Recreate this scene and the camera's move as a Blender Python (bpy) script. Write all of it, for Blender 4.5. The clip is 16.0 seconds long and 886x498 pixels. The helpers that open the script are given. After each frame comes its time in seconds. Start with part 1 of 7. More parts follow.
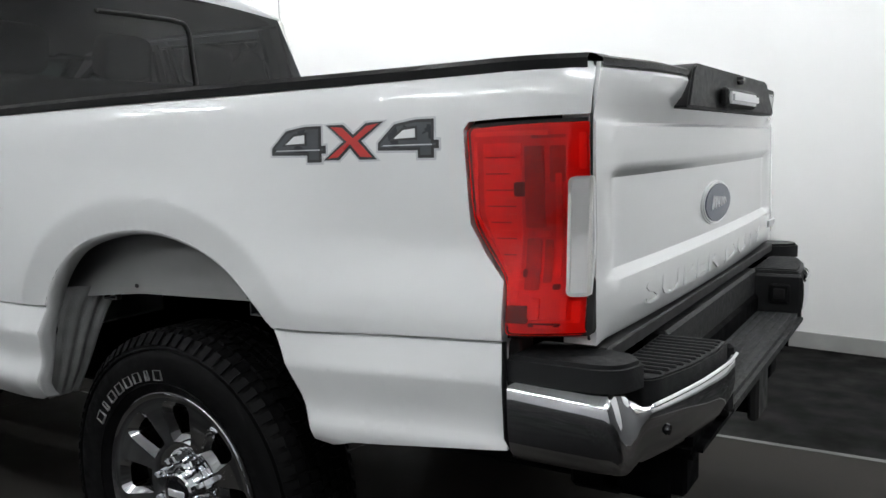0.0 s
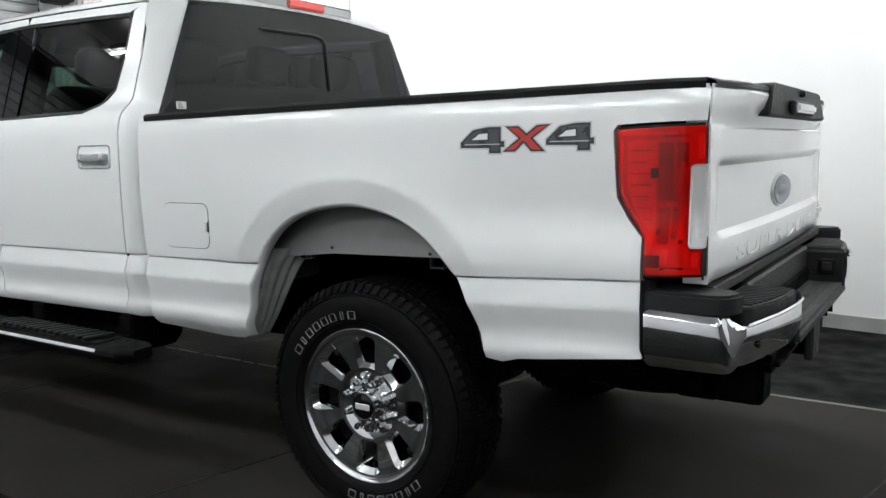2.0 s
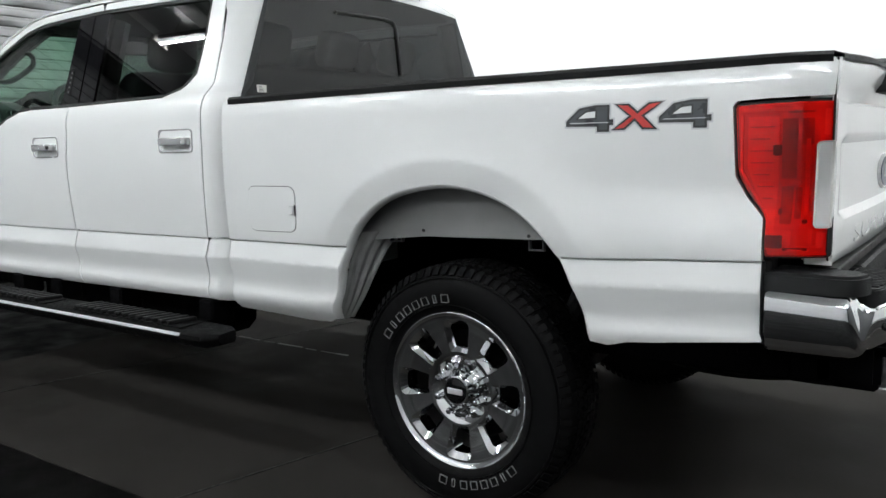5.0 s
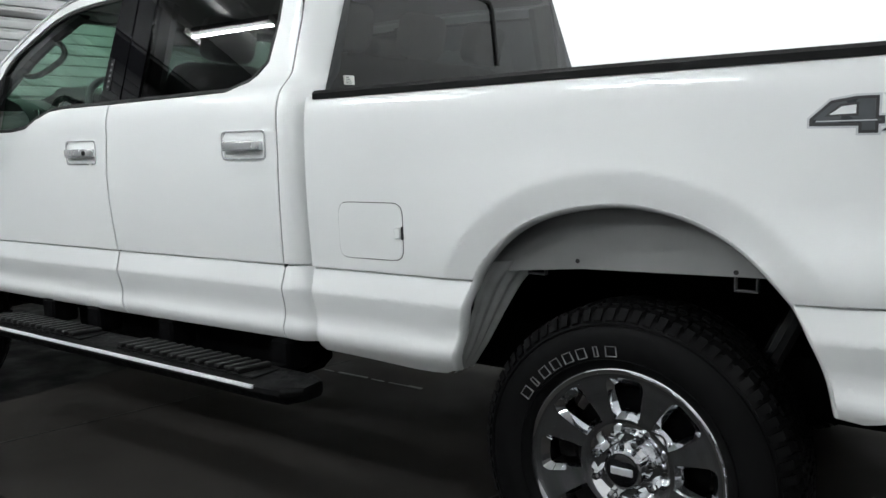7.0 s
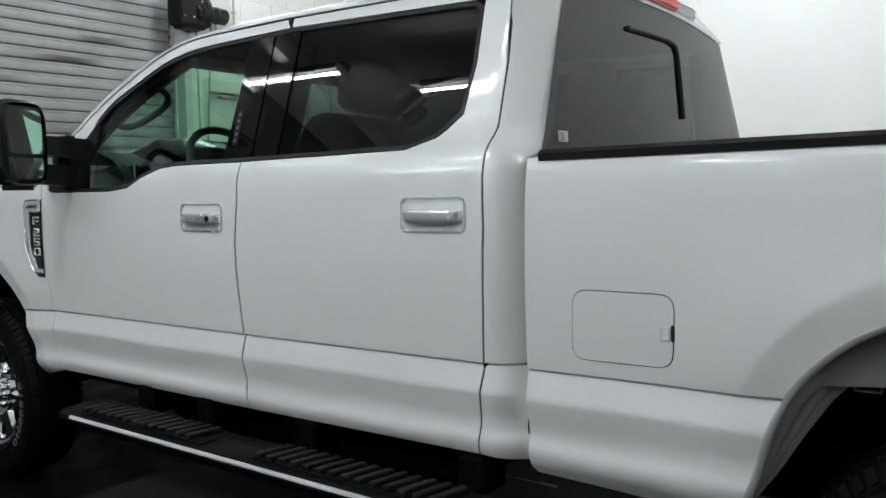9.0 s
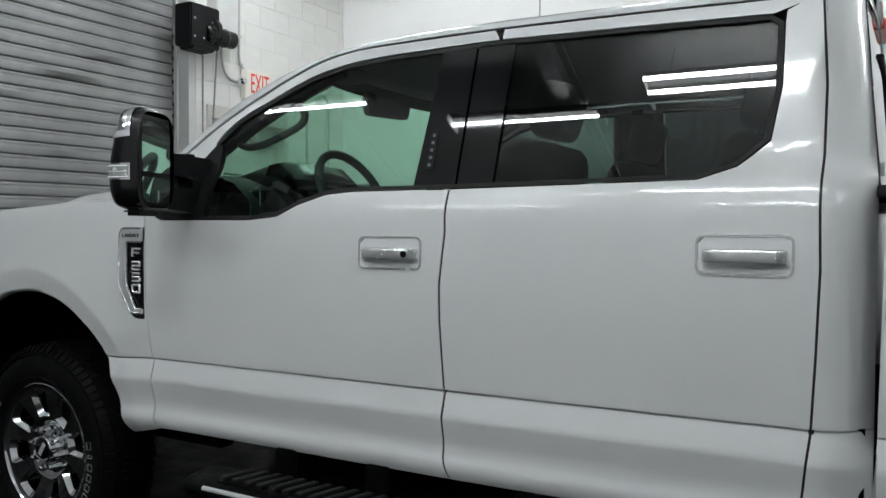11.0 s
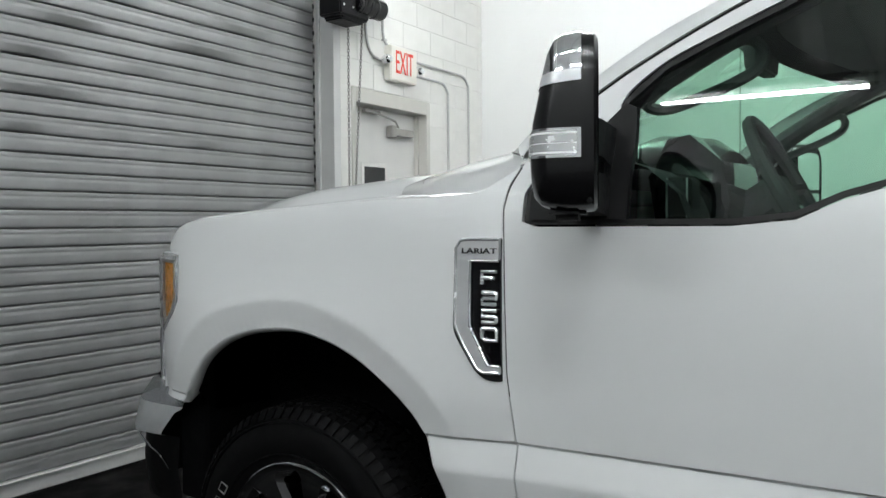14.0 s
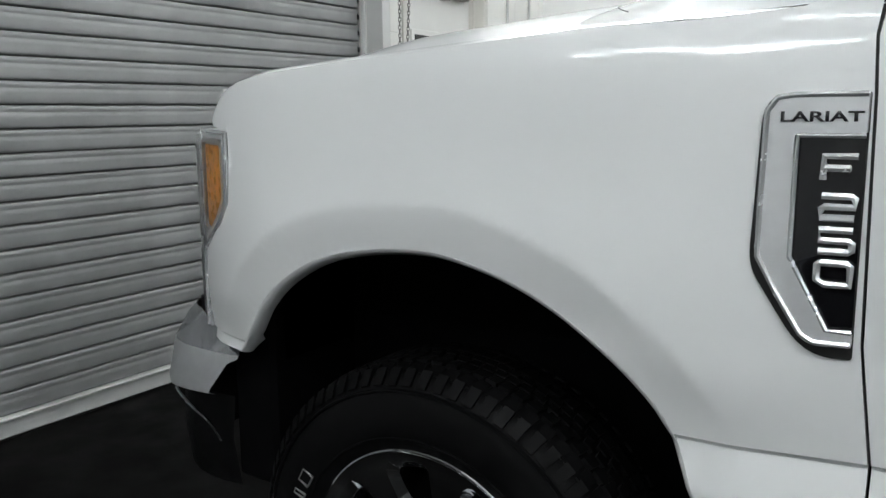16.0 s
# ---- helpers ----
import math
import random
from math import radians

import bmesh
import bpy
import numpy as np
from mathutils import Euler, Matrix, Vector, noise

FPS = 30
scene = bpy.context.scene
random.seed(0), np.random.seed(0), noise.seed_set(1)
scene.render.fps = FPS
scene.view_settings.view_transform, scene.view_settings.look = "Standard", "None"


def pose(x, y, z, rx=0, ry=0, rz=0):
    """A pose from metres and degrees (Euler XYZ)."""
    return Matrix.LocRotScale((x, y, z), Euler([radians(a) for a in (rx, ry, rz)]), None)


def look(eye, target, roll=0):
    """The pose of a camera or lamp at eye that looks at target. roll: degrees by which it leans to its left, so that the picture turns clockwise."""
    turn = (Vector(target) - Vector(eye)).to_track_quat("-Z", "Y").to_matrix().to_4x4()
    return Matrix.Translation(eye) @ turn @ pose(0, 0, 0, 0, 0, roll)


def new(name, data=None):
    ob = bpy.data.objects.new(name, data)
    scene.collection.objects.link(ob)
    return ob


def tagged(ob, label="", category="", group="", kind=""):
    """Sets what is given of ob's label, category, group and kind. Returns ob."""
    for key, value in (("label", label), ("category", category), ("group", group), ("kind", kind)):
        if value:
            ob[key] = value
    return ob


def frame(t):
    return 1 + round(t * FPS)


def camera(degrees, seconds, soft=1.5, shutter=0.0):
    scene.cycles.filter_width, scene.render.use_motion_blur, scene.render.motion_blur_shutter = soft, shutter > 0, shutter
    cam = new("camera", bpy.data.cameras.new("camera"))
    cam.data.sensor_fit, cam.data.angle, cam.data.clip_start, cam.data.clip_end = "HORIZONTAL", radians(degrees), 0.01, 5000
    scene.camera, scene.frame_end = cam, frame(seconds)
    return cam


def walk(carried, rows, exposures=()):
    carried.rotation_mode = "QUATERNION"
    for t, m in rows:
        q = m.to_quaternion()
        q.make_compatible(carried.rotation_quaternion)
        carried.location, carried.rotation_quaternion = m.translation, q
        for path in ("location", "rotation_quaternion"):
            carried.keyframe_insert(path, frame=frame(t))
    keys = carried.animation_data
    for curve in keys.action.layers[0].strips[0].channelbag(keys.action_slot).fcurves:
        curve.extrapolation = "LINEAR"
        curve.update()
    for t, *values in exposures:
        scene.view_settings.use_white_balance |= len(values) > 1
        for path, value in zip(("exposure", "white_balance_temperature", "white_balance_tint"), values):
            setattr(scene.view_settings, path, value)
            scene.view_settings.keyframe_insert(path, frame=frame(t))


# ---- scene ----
cam = camera(57.4, 16.0)
PATH = [
    (0, (1.677, -1.299, 1.314), (0.634, 0.389, 1.065), -1.7),
    (0.5, (1.713, -1.481, 1.304), (0.636, 0.189, 1.081), -1.7),
    (1, (1.711, -1.7, 1.307), (0.637, -0.028, 1.08), -1.3),
    (1.5, (1.684, -1.927, 1.311), (0.631, -0.243, 1.075), -0.9),
    (2, (1.71, -2.04, 1.311), (0.623, -0.379, 1.061), -1.1),
    (2.5, (1.726, -2.117, 1.305), (0.608, -0.477, 1.052), -1.2),
    (3, (1.728, -2.152, 1.307), (0.588, -0.529, 1.048), -1.4),
    (3.5, (1.715, -2.169, 1.303), (0.564, -0.554, 1.043), -1.6),
    (3.7, (1.713, -2.165, 1.299), (0.555, -0.556, 1.041), -1.7),
    (5.8, (1.292, -2.068, 1.273), (0.163, -0.440, 1.002), -1.1),
    (6, (1.239, -2.017, 1.284), (0.088, -0.404, 1.007), -1.3),
    (6.5, (1.021, -1.897, 1.289), (-0.148, -0.296, 1.016), -1.5),
    (7, (0.818, -1.831, 1.304), (-0.35, -0.23, 1.032), -1.6),
    (7.5, (0.615, -1.774, 1.317), (-0.547, -0.17, 1.044), -1.75),
    (8, (0.417, -1.756, 1.334), (-0.731, -0.14, 1.073), -1.7),
    (8.5, (0.218, -1.76, 1.343), (-0.942, -0.143, 1.133), -1.48),
    (9, (-0.005, -1.775, 1.375), (-1.178, -0.162, 1.22), -1.2),
    (9.2, (-0.1, -1.773, 1.378), (-1.27, -0.157, 1.241), -1.1),
    (11.3, (-1.146, -2.01, 1.36), (-2.118, -0.263, 1.306), 0.5),
    (11.5, (-1.255, -2.007, 1.361), (-2.219, -0.256, 1.291), 0.5),
    (12, (-1.486, -1.934, 1.339), (-2.472, -0.197, 1.25), 0.4),
    (12.5, (-1.721, -1.842, 1.344), (-2.743, -0.127, 1.216), 0.1),
    (13, (-1.972, -1.811, 1.343), (-3.001, -0.101, 1.206), -0.0),
    (13.5, (-2.233, -1.769, 1.379), (-3.276, -0.067, 1.259), -0.2),
    (14, (-2.479, -1.638, 1.388), (-3.554, 0.048, 1.326), -0.4),
    (14.5, (-2.673, -1.527, 1.397), (-3.752, 0.155, 1.334), -0.1),
    (15, (-2.905, -1.414, 1.392), (-3.946, 0.287, 1.235), 0.5),
    (15.5, (-3.115, -1.311, 1.363), (-4.106, 0.409, 1.119), 1.1),
    (16, (-3.243, -1.106, 1.335), (-4.328, 0.541, 1.001), -0.5),
]
walk(cam, [(t, look(eye, target, roll)) for t, eye, target, roll in PATH], exposures=[(0.0, 0.24, 6500, 10.5), (1.0, 0.31, 6500, 10), (3.5, 0.47, 6500, 9), (6.0, 0.48, 6450, 8.5), (6.5, 0.51, 6450, 8.2), (7.0, 0.43, 6450, 8), (8.0, 0.33, 6450, 8), (9.0, -0.20, 6400, 8), (11.5, -0.50, 6400, 7.5), (13, -0.27, 6450, 7.5), (14.0, -0.06, 6450, 7.5), (14.5, -0.10, 6450, 7.5), (15.5, 0.02, 6450, 7.5), (16, 0.04, 6450, 7.5)])

# ---- light ----
world = bpy.data.worlds.new("world")
scene.world = world
world.use_nodes = True
world.node_tree.nodes["Background"].inputs["Color"].default_value = (0.9, 0.95, 1.0, 1)
world.node_tree.nodes["Background"].inputs["Strength"].default_value = 0.01
TUBE_POWER = 155.0


# ---- materials ----
def mat(name, color=(0.5, 0.5, 0.5), rough=0.5, metal=0.0, coat=0.0, vary=0.0, scale=20.0, bump=0.0, bump_scale=200.0, emit=None, spec=0.5):
    """Principled material with two scales of colour variation and fine relief."""
    m = bpy.data.materials.new(name)
    m.use_nodes = True
    nt = m.node_tree
    b = nt.nodes["Principled BSDF"]
    b.inputs["Base Color"].default_value = (*color, 1)
    b.inputs["Roughness"].default_value = rough
    b.inputs["Metallic"].default_value = metal
    b.inputs["Coat Weight"].default_value = coat
    b.inputs["Coat Roughness"].default_value = 0.06
    b.inputs["Specular IOR Level"].default_value = spec
    if emit:
        b.inputs["Emission Color"].default_value = (*emit[:3], 1)
        b.inputs["Emission Strength"].default_value = emit[3]
    co = nt.nodes.new("ShaderNodeTexCoord")
    if vary:
        n1 = nt.nodes.new("ShaderNodeTexNoise")
        n1.inputs["Scale"].default_value = scale
        n1.inputs["Detail"].default_value = 6
        n2 = nt.nodes.new("ShaderNodeTexNoise")
        n2.inputs["Scale"].default_value = scale * 0.12
        n2.inputs["Detail"].default_value = 3
        nt.links.new(co.outputs["Object"], n1.inputs["Vector"])
        nt.links.new(co.outputs["Object"], n2.inputs["Vector"])
        add = nt.nodes.new("ShaderNodeMath")
        add.operation = "ADD"
        nt.links.new(n1.outputs["Fac"], add.inputs[0])
        nt.links.new(n2.outputs["Fac"], add.inputs[1])
        r = nt.nodes.new("ShaderNodeMapRange")
        r.inputs["From Min"].default_value, r.inputs["From Max"].default_value = 0.7, 1.3
        r.inputs["To Min"].default_value, r.inputs["To Max"].default_value = 1 - vary, 1 + vary
        nt.links.new(add.outputs[0], r.inputs["Value"])
        v = nt.nodes.new("ShaderNodeVectorMath")
        v.operation = "SCALE"
        v.inputs[0].default_value = color
        nt.links.new(r.outputs["Result"], v.inputs["Scale"])
        nt.links.new(v.outputs["Vector"], b.inputs["Base Color"])
        rr = nt.nodes.new("ShaderNodeMapRange")
        rr.inputs["From Min"].default_value, rr.inputs["From Max"].default_value = 0.3, 0.7
        rr.inputs["To Min"].default_value, rr.inputs["To Max"].default_value = max(0.0, rough * (1 - vary)), min(1.0, rough * (1 + vary))
        nt.links.new(n1.outputs["Fac"], rr.inputs["Value"])
        nt.links.new(rr.outputs["Result"], b.inputs["Roughness"])
    if bump:
        nb = nt.nodes.new("ShaderNodeTexNoise")
        nb.inputs["Scale"].default_value = bump_scale
        nb.inputs["Detail"].default_value = 4
        nt.links.new(co.outputs["Object"], nb.inputs["Vector"])
        bp = nt.nodes.new("ShaderNodeBump")
        bp.inputs["Strength"].default_value = bump
        bp.inputs["Distance"].default_value = 0.002
        nt.links.new(nb.outputs["Fac"], bp.inputs["Height"])
        nt.links.new(bp.outputs["Normal"], b.inputs["Normal"])
    return m


def glass(name, tint, ior=1.5):
    """Thin tinted pane: coloured see-through with a Fresnel gloss."""
    m = bpy.data.materials.new(name)
    m.use_nodes = True
    nt = m.node_tree
    nt.nodes.remove(nt.nodes["Principled BSDF"])
    out = nt.nodes["Material Output"]
    tr = nt.nodes.new("ShaderNodeBsdfTransparent")
    tr.inputs["Color"].default_value = (*tint, 1)
    gl = nt.nodes.new("ShaderNodeBsdfGlossy")
    gl.inputs["Roughness"].default_value = 0.01
    gl.inputs["Color"].default_value = (1, 1, 1, 1)
    fr = nt.nodes.new("ShaderNodeFresnel")
    fr.inputs["IOR"].default_value = ior
    mx = nt.nodes.new("ShaderNodeMixShader")
    nt.links.new(fr.outputs["Fac"], mx.inputs["Fac"])
    nt.links.new(tr.outputs["BSDF"], mx.inputs[1])
    nt.links.new(gl.outputs["BSDF"], mx.inputs[2])
    nt.links.new(mx.outputs["Shader"], out.inputs["Surface"])
    return m


PAINT = mat("white_paint", (0.78, 0.79, 0.79), 0.32, 0, 1.0, vary=0.012, scale=3)
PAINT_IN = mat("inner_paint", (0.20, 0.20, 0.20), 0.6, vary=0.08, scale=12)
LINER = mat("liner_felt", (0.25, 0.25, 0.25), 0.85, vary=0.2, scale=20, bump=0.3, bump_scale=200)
STEP_BLACK = mat("step_plastic", (0.0032, 0.0032, 0.0034), 0.6, vary=0.2, scale=50, bump=0.25, bump_scale=700, spec=0.10)
BLACK = mat("black_plastic", (0.006, 0.006, 0.0065), 0.5, vary=0.15, scale=60, bump=0.25, bump_scale=900, spec=0.2)
GREY_PLASTIC = mat("grey_plastic", (0.011, 0.0112, 0.012), 0.55, vary=0.15, scale=50, bump=0.3, bump_scale=800, spec=0.3)
GLOSS_BLACK = mat("gloss_black", (0.005, 0.005, 0.006), 0.03, 0, 0.0)
# highlight tone for the tail lamp's red moulding, painted on thin strips
RED_HIGHLIGHT = mat("bright_red", (1.0, 0.16, 0.12), 0.3, 0.0, 0.4, vary=0.05, scale=40)
TRIM_PALE = mat("pale_reflector", (0.92, 0.92, 0.92), 0.35, 0.0, vary=0.06, scale=60)
DEEP_RED = mat("deep_red", (0.50, 0.026, 0.02), 0.4, 0, 0.3, vary=0.3, scale=40)
CAVITY_SHADE = mat("lamp_black", (0.13, 0.008, 0.007), 0.5, vary=0.2, scale=60)
RED_MID = mat("mid_red", (0.95, 0.085, 0.06), 0.35, 0.0, 0.3, vary=0.1, scale=35)
RUBBER = mat("tyre_rubber", (0.0032, 0.0032, 0.0034), 0.6, vary=0.25, scale=30, bump=0.2, bump_scale=400, spec=0.09)
SEAL = mat("seal_rubber", (0.008, 0.008, 0.008), 0.7, vary=0.1)
RIM_CHROME = mat("rim_chrome", (0.84, 0.85, 0.87), 0.06, 1.0, vary=0.05, scale=30)
ALUMINIUM = mat("edge_aluminium", (0.82, 0.83, 0.85), 0.34, 0.35, vary=0.06, scale=30)
BUMPER_CHROME = mat("bumper_chrome", (0.82, 0.83, 0.85), 0.055, 1.0, vary=0.1, scale=12)
CHROME = mat("chrome", (0.80, 0.81, 0.83), 0.05, 1.0, vary=0.05, scale=30)
HANDLE_CHROME = mat("handle_chrome", (0.82, 0.83, 0.84), 0.26, 0.72, vary=0.08, scale=40)
SATIN = mat("satin_silver", (0.74, 0.75, 0.76), 0.30, 0.55, vary=0.05, scale=40)
# far darker than real underbody parts: deep shade is put into this colour
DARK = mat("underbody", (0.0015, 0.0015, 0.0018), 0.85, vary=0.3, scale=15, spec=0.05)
KEY_GREY = mat("key_grey", (0.10, 0.10, 0.105), 0.5, vary=0.1, scale=60)
SHELF_STEEL = mat("bracket_steel", (0.05, 0.05, 0.052), 0.5, 0.3, vary=0.2, scale=40)
SHELL = mat("mirror_shell", (0.005, 0.005, 0.0055), 0.24, vary=0.1, scale=30, bump=0.05, bump_scale=500, spec=0.4)
CLOSER = mat("closer_paint", (0.33, 0.32, 0.30), 0.45, 0.3, vary=0.08, scale=20)
STEEL = mat("cast_steel", (0.02, 0.02, 0.02), 0.6, 0.3, vary=0.3, scale=25)
RED_LENS = glass("red_lens", (1.0, 0.20, 0.16))
RED_IN = mat("red_reflector", (0.82, 0.05, 0.038), 0.4, 0.0, 0.2, vary=0.06, scale=30)
CLEAR_LENS = glass("clear_lens", (0.96, 0.96, 0.96))
AMBER = mat("amber_lens", (1.0, 0.47, 0.035), 0.3, 0, 0.3, vary=0.25, scale=80)
GLASS_FRONT = glass("green_glass", (0.60, 0.82, 0.70), 1.75)
GLASS_DARK = glass("privacy_glass", (0.12, 0.15, 0.143), 1.55)
GLASS_REAR = glass("rear_glass", (0.040, 0.045, 0.052), 1.32)
MIRROR = mat("mirror_glass", (0.85, 0.88, 0.87), 0.01, 1.0)
TRIM_GREY = mat("interior_grey", (0.055, 0.055, 0.058), 0.75, vary=0.15, scale=40, bump=0.3, bump_scale=500)
HEADLINER = mat("headliner", (0.20, 0.20, 0.20), 0.9, vary=0.06, scale=60, bump=0.2)
LEATHER = mat("seat_leather", (0.06, 0.058, 0.056), 0.5, vary=0.15, scale=30, bump=0.3, bump_scale=300)
DECAL_GREY = mat("decal_grey", (0.055, 0.06, 0.066), 0.3, 0.3, 0.5, vary=0.3, scale=25)
DECAL_BLACK = mat("decal_black", (0.012, 0.012, 0.014), 0.3, 0, 0.5)
DECAL_SILVER = mat("decal_silver", (0.55, 0.56, 0.58), 0.3, 0.5, 0.4)
DECAL_RED = mat("decal_red", (0.55, 0.025, 0.02), 0.3, 0, 0.5, vary=0.1)
BADGE_BLUE = mat("badge_blue", (0.07, 0.085, 0.13), 0.35, 0.2, 0.2, vary=0.05, scale=60)
WHITE_MARK = mat("white_mark", (0.22, 0.22, 0.215), 0.6, vary=0.1, scale=80)
WALL = mat("white_wall", (0.82, 0.82, 0.81), 0.75, vary=0.02, scale=2.5, bump=0.12, bump_scale=60)
BLOCKWORK = mat("painted_block", (0.80, 0.79, 0.76), 0.7, vary=0.03, scale=10, bump=0.35, bump_scale=120)
BASE = mat("base_strip", (0.32, 0.32, 0.31), 0.6, vary=0.15, scale=8)
FLOOR_BLACK = mat("black_floor", (0.0036, 0.0034, 0.0033), 0.5, vary=0.35, scale=5, bump=0.15, bump_scale=80, spec=0.03)
FLOOR_GREY = mat("grey_floor", (0.028, 0.0258, 0.024), 0.6, vary=0.4, scale=2.2, bump=0.15, bump_scale=60, spec=0.015)
FLOOR_LINE = mat("floor_line", (0.10, 0.10, 0.095), 0.5, vary=0.2, scale=8)
SLAT = mat("galvanised_slat", (0.268, 0.268, 0.270), 0.5, 0.35, vary=0.2, scale=5)
GUIDE = mat("guide_steel", (0.62, 0.62, 0.61), 0.5, 0.2, vary=0.06, scale=8)
DOOR_PAINT = mat("door_paint", (0.72, 0.71, 0.69), 0.45, vary=0.03, scale=6)
FRAME_PAINT = mat("frame_paint", (0.60, 0.585, 0.545), 0.45, vary=0.04, scale=6)
CONDUIT = mat("conduit", (0.46, 0.46, 0.45), 0.4, 0.4, vary=0.08, scale=30)
SIGN_WHITE = mat("sign_white", (0.85, 0.82, 0.75), 0.45, vary=0.03)
SIGN_RED = mat("sign_red", (0.65, 0.05, 0.03), 0.5, emit=(0.9, 0.06, 0.03, 0.15))
CEILING = mat("ceiling_panel", (0.72, 0.72, 0.71), 0.8, vary=0.06, scale=3)
TUBE = mat("tube", (1, 1, 1), 0.5, emit=(0.965, 1.0, 1.02, TUBE_POWER))
# weaker copies of the tube, dimmed to balance wall and body brightness
TUBE_DIM = mat("aged_tube", (1, 1, 1), 0.5, emit=(0.965, 1.0, 1.02, 0.58 * TUBE_POWER))
TUBE_DIMMER = mat("old_tube", (1, 1, 1), 0.5, emit=(0.965, 1.0, 1.02, 0.40 * TUBE_POWER))
WINDOW_BLACK = mat("vision_panel", (0.01, 0.01, 0.012), 0.08)
CHAIN = mat("chain_steel", (0.18, 0.175, 0.165), 0.45, 0.8, vary=0.2)
PAPER = mat("paper_label", (0.72, 0.71, 0.69), 0.7, vary=0.05)

# ---- helpers for shapes ----
YC = 1.015


def finish(bm, name, material, smooth=35.0):
    me = bpy.data.meshes.new(name)
    bm.to_mesh(me)
    bm.free()
    me.materials.append(material)
    if smooth:
        me.polygons.foreach_set("use_smooth", [True] * len(me.polygons))
        me.set_sharp_from_angle(angle=radians(smooth))
    return me


def part(name, bm, material, parent=None, label="", smooth=35.0):
    """One mesh object in world places, under a thing or a part."""
    ob = new(name, finish(bm, name, material, smooth))
    if parent is not None:
        ob.parent = parent
        ob.matrix_parent_inverse = rest(parent).inverted()
    if label:
        tagged(ob, label)
    return ob


def rest(ob):
    m = ob.matrix_basis.copy()
    return rest(ob.parent) @ ob.matrix_parent_inverse @ m if ob.parent else m


def empty(name, at, label, category, group=""):
    e = new(name)
    e.matrix_basis = Matrix.Translation(at)
    e.empty_display_size = 0.2
    return tagged(e, label, category, group)


def mirrored(ob, parent):
    """The same part on the other side of the truck's middle plane."""
    me = ob.data.copy()
    me.transform(Matrix.Translation((0, 2 * YC, 0)) @ Matrix.Diagonal((1, -1, 1, 1)))
    me.flip_normals()
    c = new(ob.name.split(".")[0], me)
    c.parent = parent
    c.matrix_parent_inverse = rest(parent).inverted()
    if "label" in ob:
        c["label"] = ob["label"]
    for k in list(ob.children):
        mirrored(k, c)
    return c


def box(bm, a, b, bevel=0.0, seg=1, m=None):
    """A box between two corners, with rounded edges if asked."""
    vs = bmesh.ops.create_cube(bm, size=1)["verts"]
    c = [(p + q) / 2 for p, q in zip(a, b)]
    s = [abs(q - p) for p, q in zip(a, b)]
    for v in vs:
        v.co = Vector((v.co.x * s[0] + c[0], v.co.y * s[1] + c[1], v.co.z * s[2] + c[2]))
    if bevel:
        es = list({e for v in vs for e in v.link_edges})
        r = bmesh.ops.bevel(bm, geom=es, offset=bevel, segments=seg, affect="EDGES", clamp_overlap=True)
        vs = list({v for f in r["faces"] for v in f.verts} | {v for v in vs if v.is_valid})
    if m is not None:
        for v in vs:
            v.co = m @ v.co
    return bm


def boxes(*items, bevel=0.0, seg=1):
    bm = bmesh.new()
    for a, b in items:
        box(bm, a, b, bevel, seg)
    return bm


def crom(pts, n=6, closed=False):
    """A smooth curve through points (any dimension)."""
    P = [Vector(p) for p in pts]
    out = []
    m = len(P)
    for i in range(m if closed else m - 1):
        if closed:
            a, b, c, d = P[(i - 1) % m], P[i], P[(i + 1) % m], P[(i + 2) % m]
        else:
            a, b, c, d = P[max(i - 1, 0)], P[i], P[i + 1], P[min(i + 2, m - 1)]
        for k in range(n):
            t = k / n
            out.append(0.5 * (2 * b + (c - a) * t + (2 * a - 5 * b + 4 * c - d) * t * t + (3 * b - a - 3 * c + d) * t ** 3))
    if not closed:
        out.append(P[-1])
    return [tuple(v) for v in out]


def rounded(pts, r, n=4):
    """A polygon (2D) with its corners rounded by r (one number, or one for each corner)."""
    out = []
    m = len(pts)
    for i in range(m):
        p, a, b = Vector(pts[i]), Vector(pts[i - 1]), Vector(pts[(i + 1) % m])
        rr = r[i] if isinstance(r, (list, tuple)) else r
        if rr <= 0:
            out.append(tuple(p))
            continue
        da, db = (a - p), (b - p)
        ra, rb = min(rr, da.length * 0.49), min(rr, db.length * 0.49)
        s, e = p + da.normalized() * ra, p + db.normalized() * rb
        for k in range(n + 1):
            t = k / n
            out.append(tuple((1 - t) ** 2 * s + 2 * t * (1 - t) * p + t * t * e))
    return out


def sweep(bm, path, radius, sides=8, closed=False):
    """A round bar along a path of 3D points."""
    P = [Vector(p) for p in path]
    rings = []
    n = len(P)
    up = None
    for i, p in enumerate(P):
        d = (P[(i + 1) % n] - P[i - 1]) if closed else (P[min(i + 1, n - 1)] - P[max(i - 1, 0)])
        d.normalize()
        if up is None:
            up = Vector((0, 0, 1)) if abs(d.z) < 0.9 else Vector((1, 0, 0))
        s = d.cross(up).normalized()
        u = s.cross(d).normalized()
        up = u
        r = radius[i] if isinstance(radius, (list, tuple)) else radius
        rings.append([bm.verts.new(p + r * (math.cos(2 * math.pi * k / sides) * s + math.sin(2 * math.pi * k / sides) * u)) for k in range(sides)])
    last = n if closed else n - 1
    for i in range(last):
        a, b = rings[i], rings[(i + 1) % n]
        for k in range(sides):
            bm.faces.new((a[k], a[(k + 1) % sides], b[(k + 1) % sides], b[k]))
    if not closed:
        bm.faces.new(rings[0][::-1])
        bm.faces.new(rings[-1])
    return bm


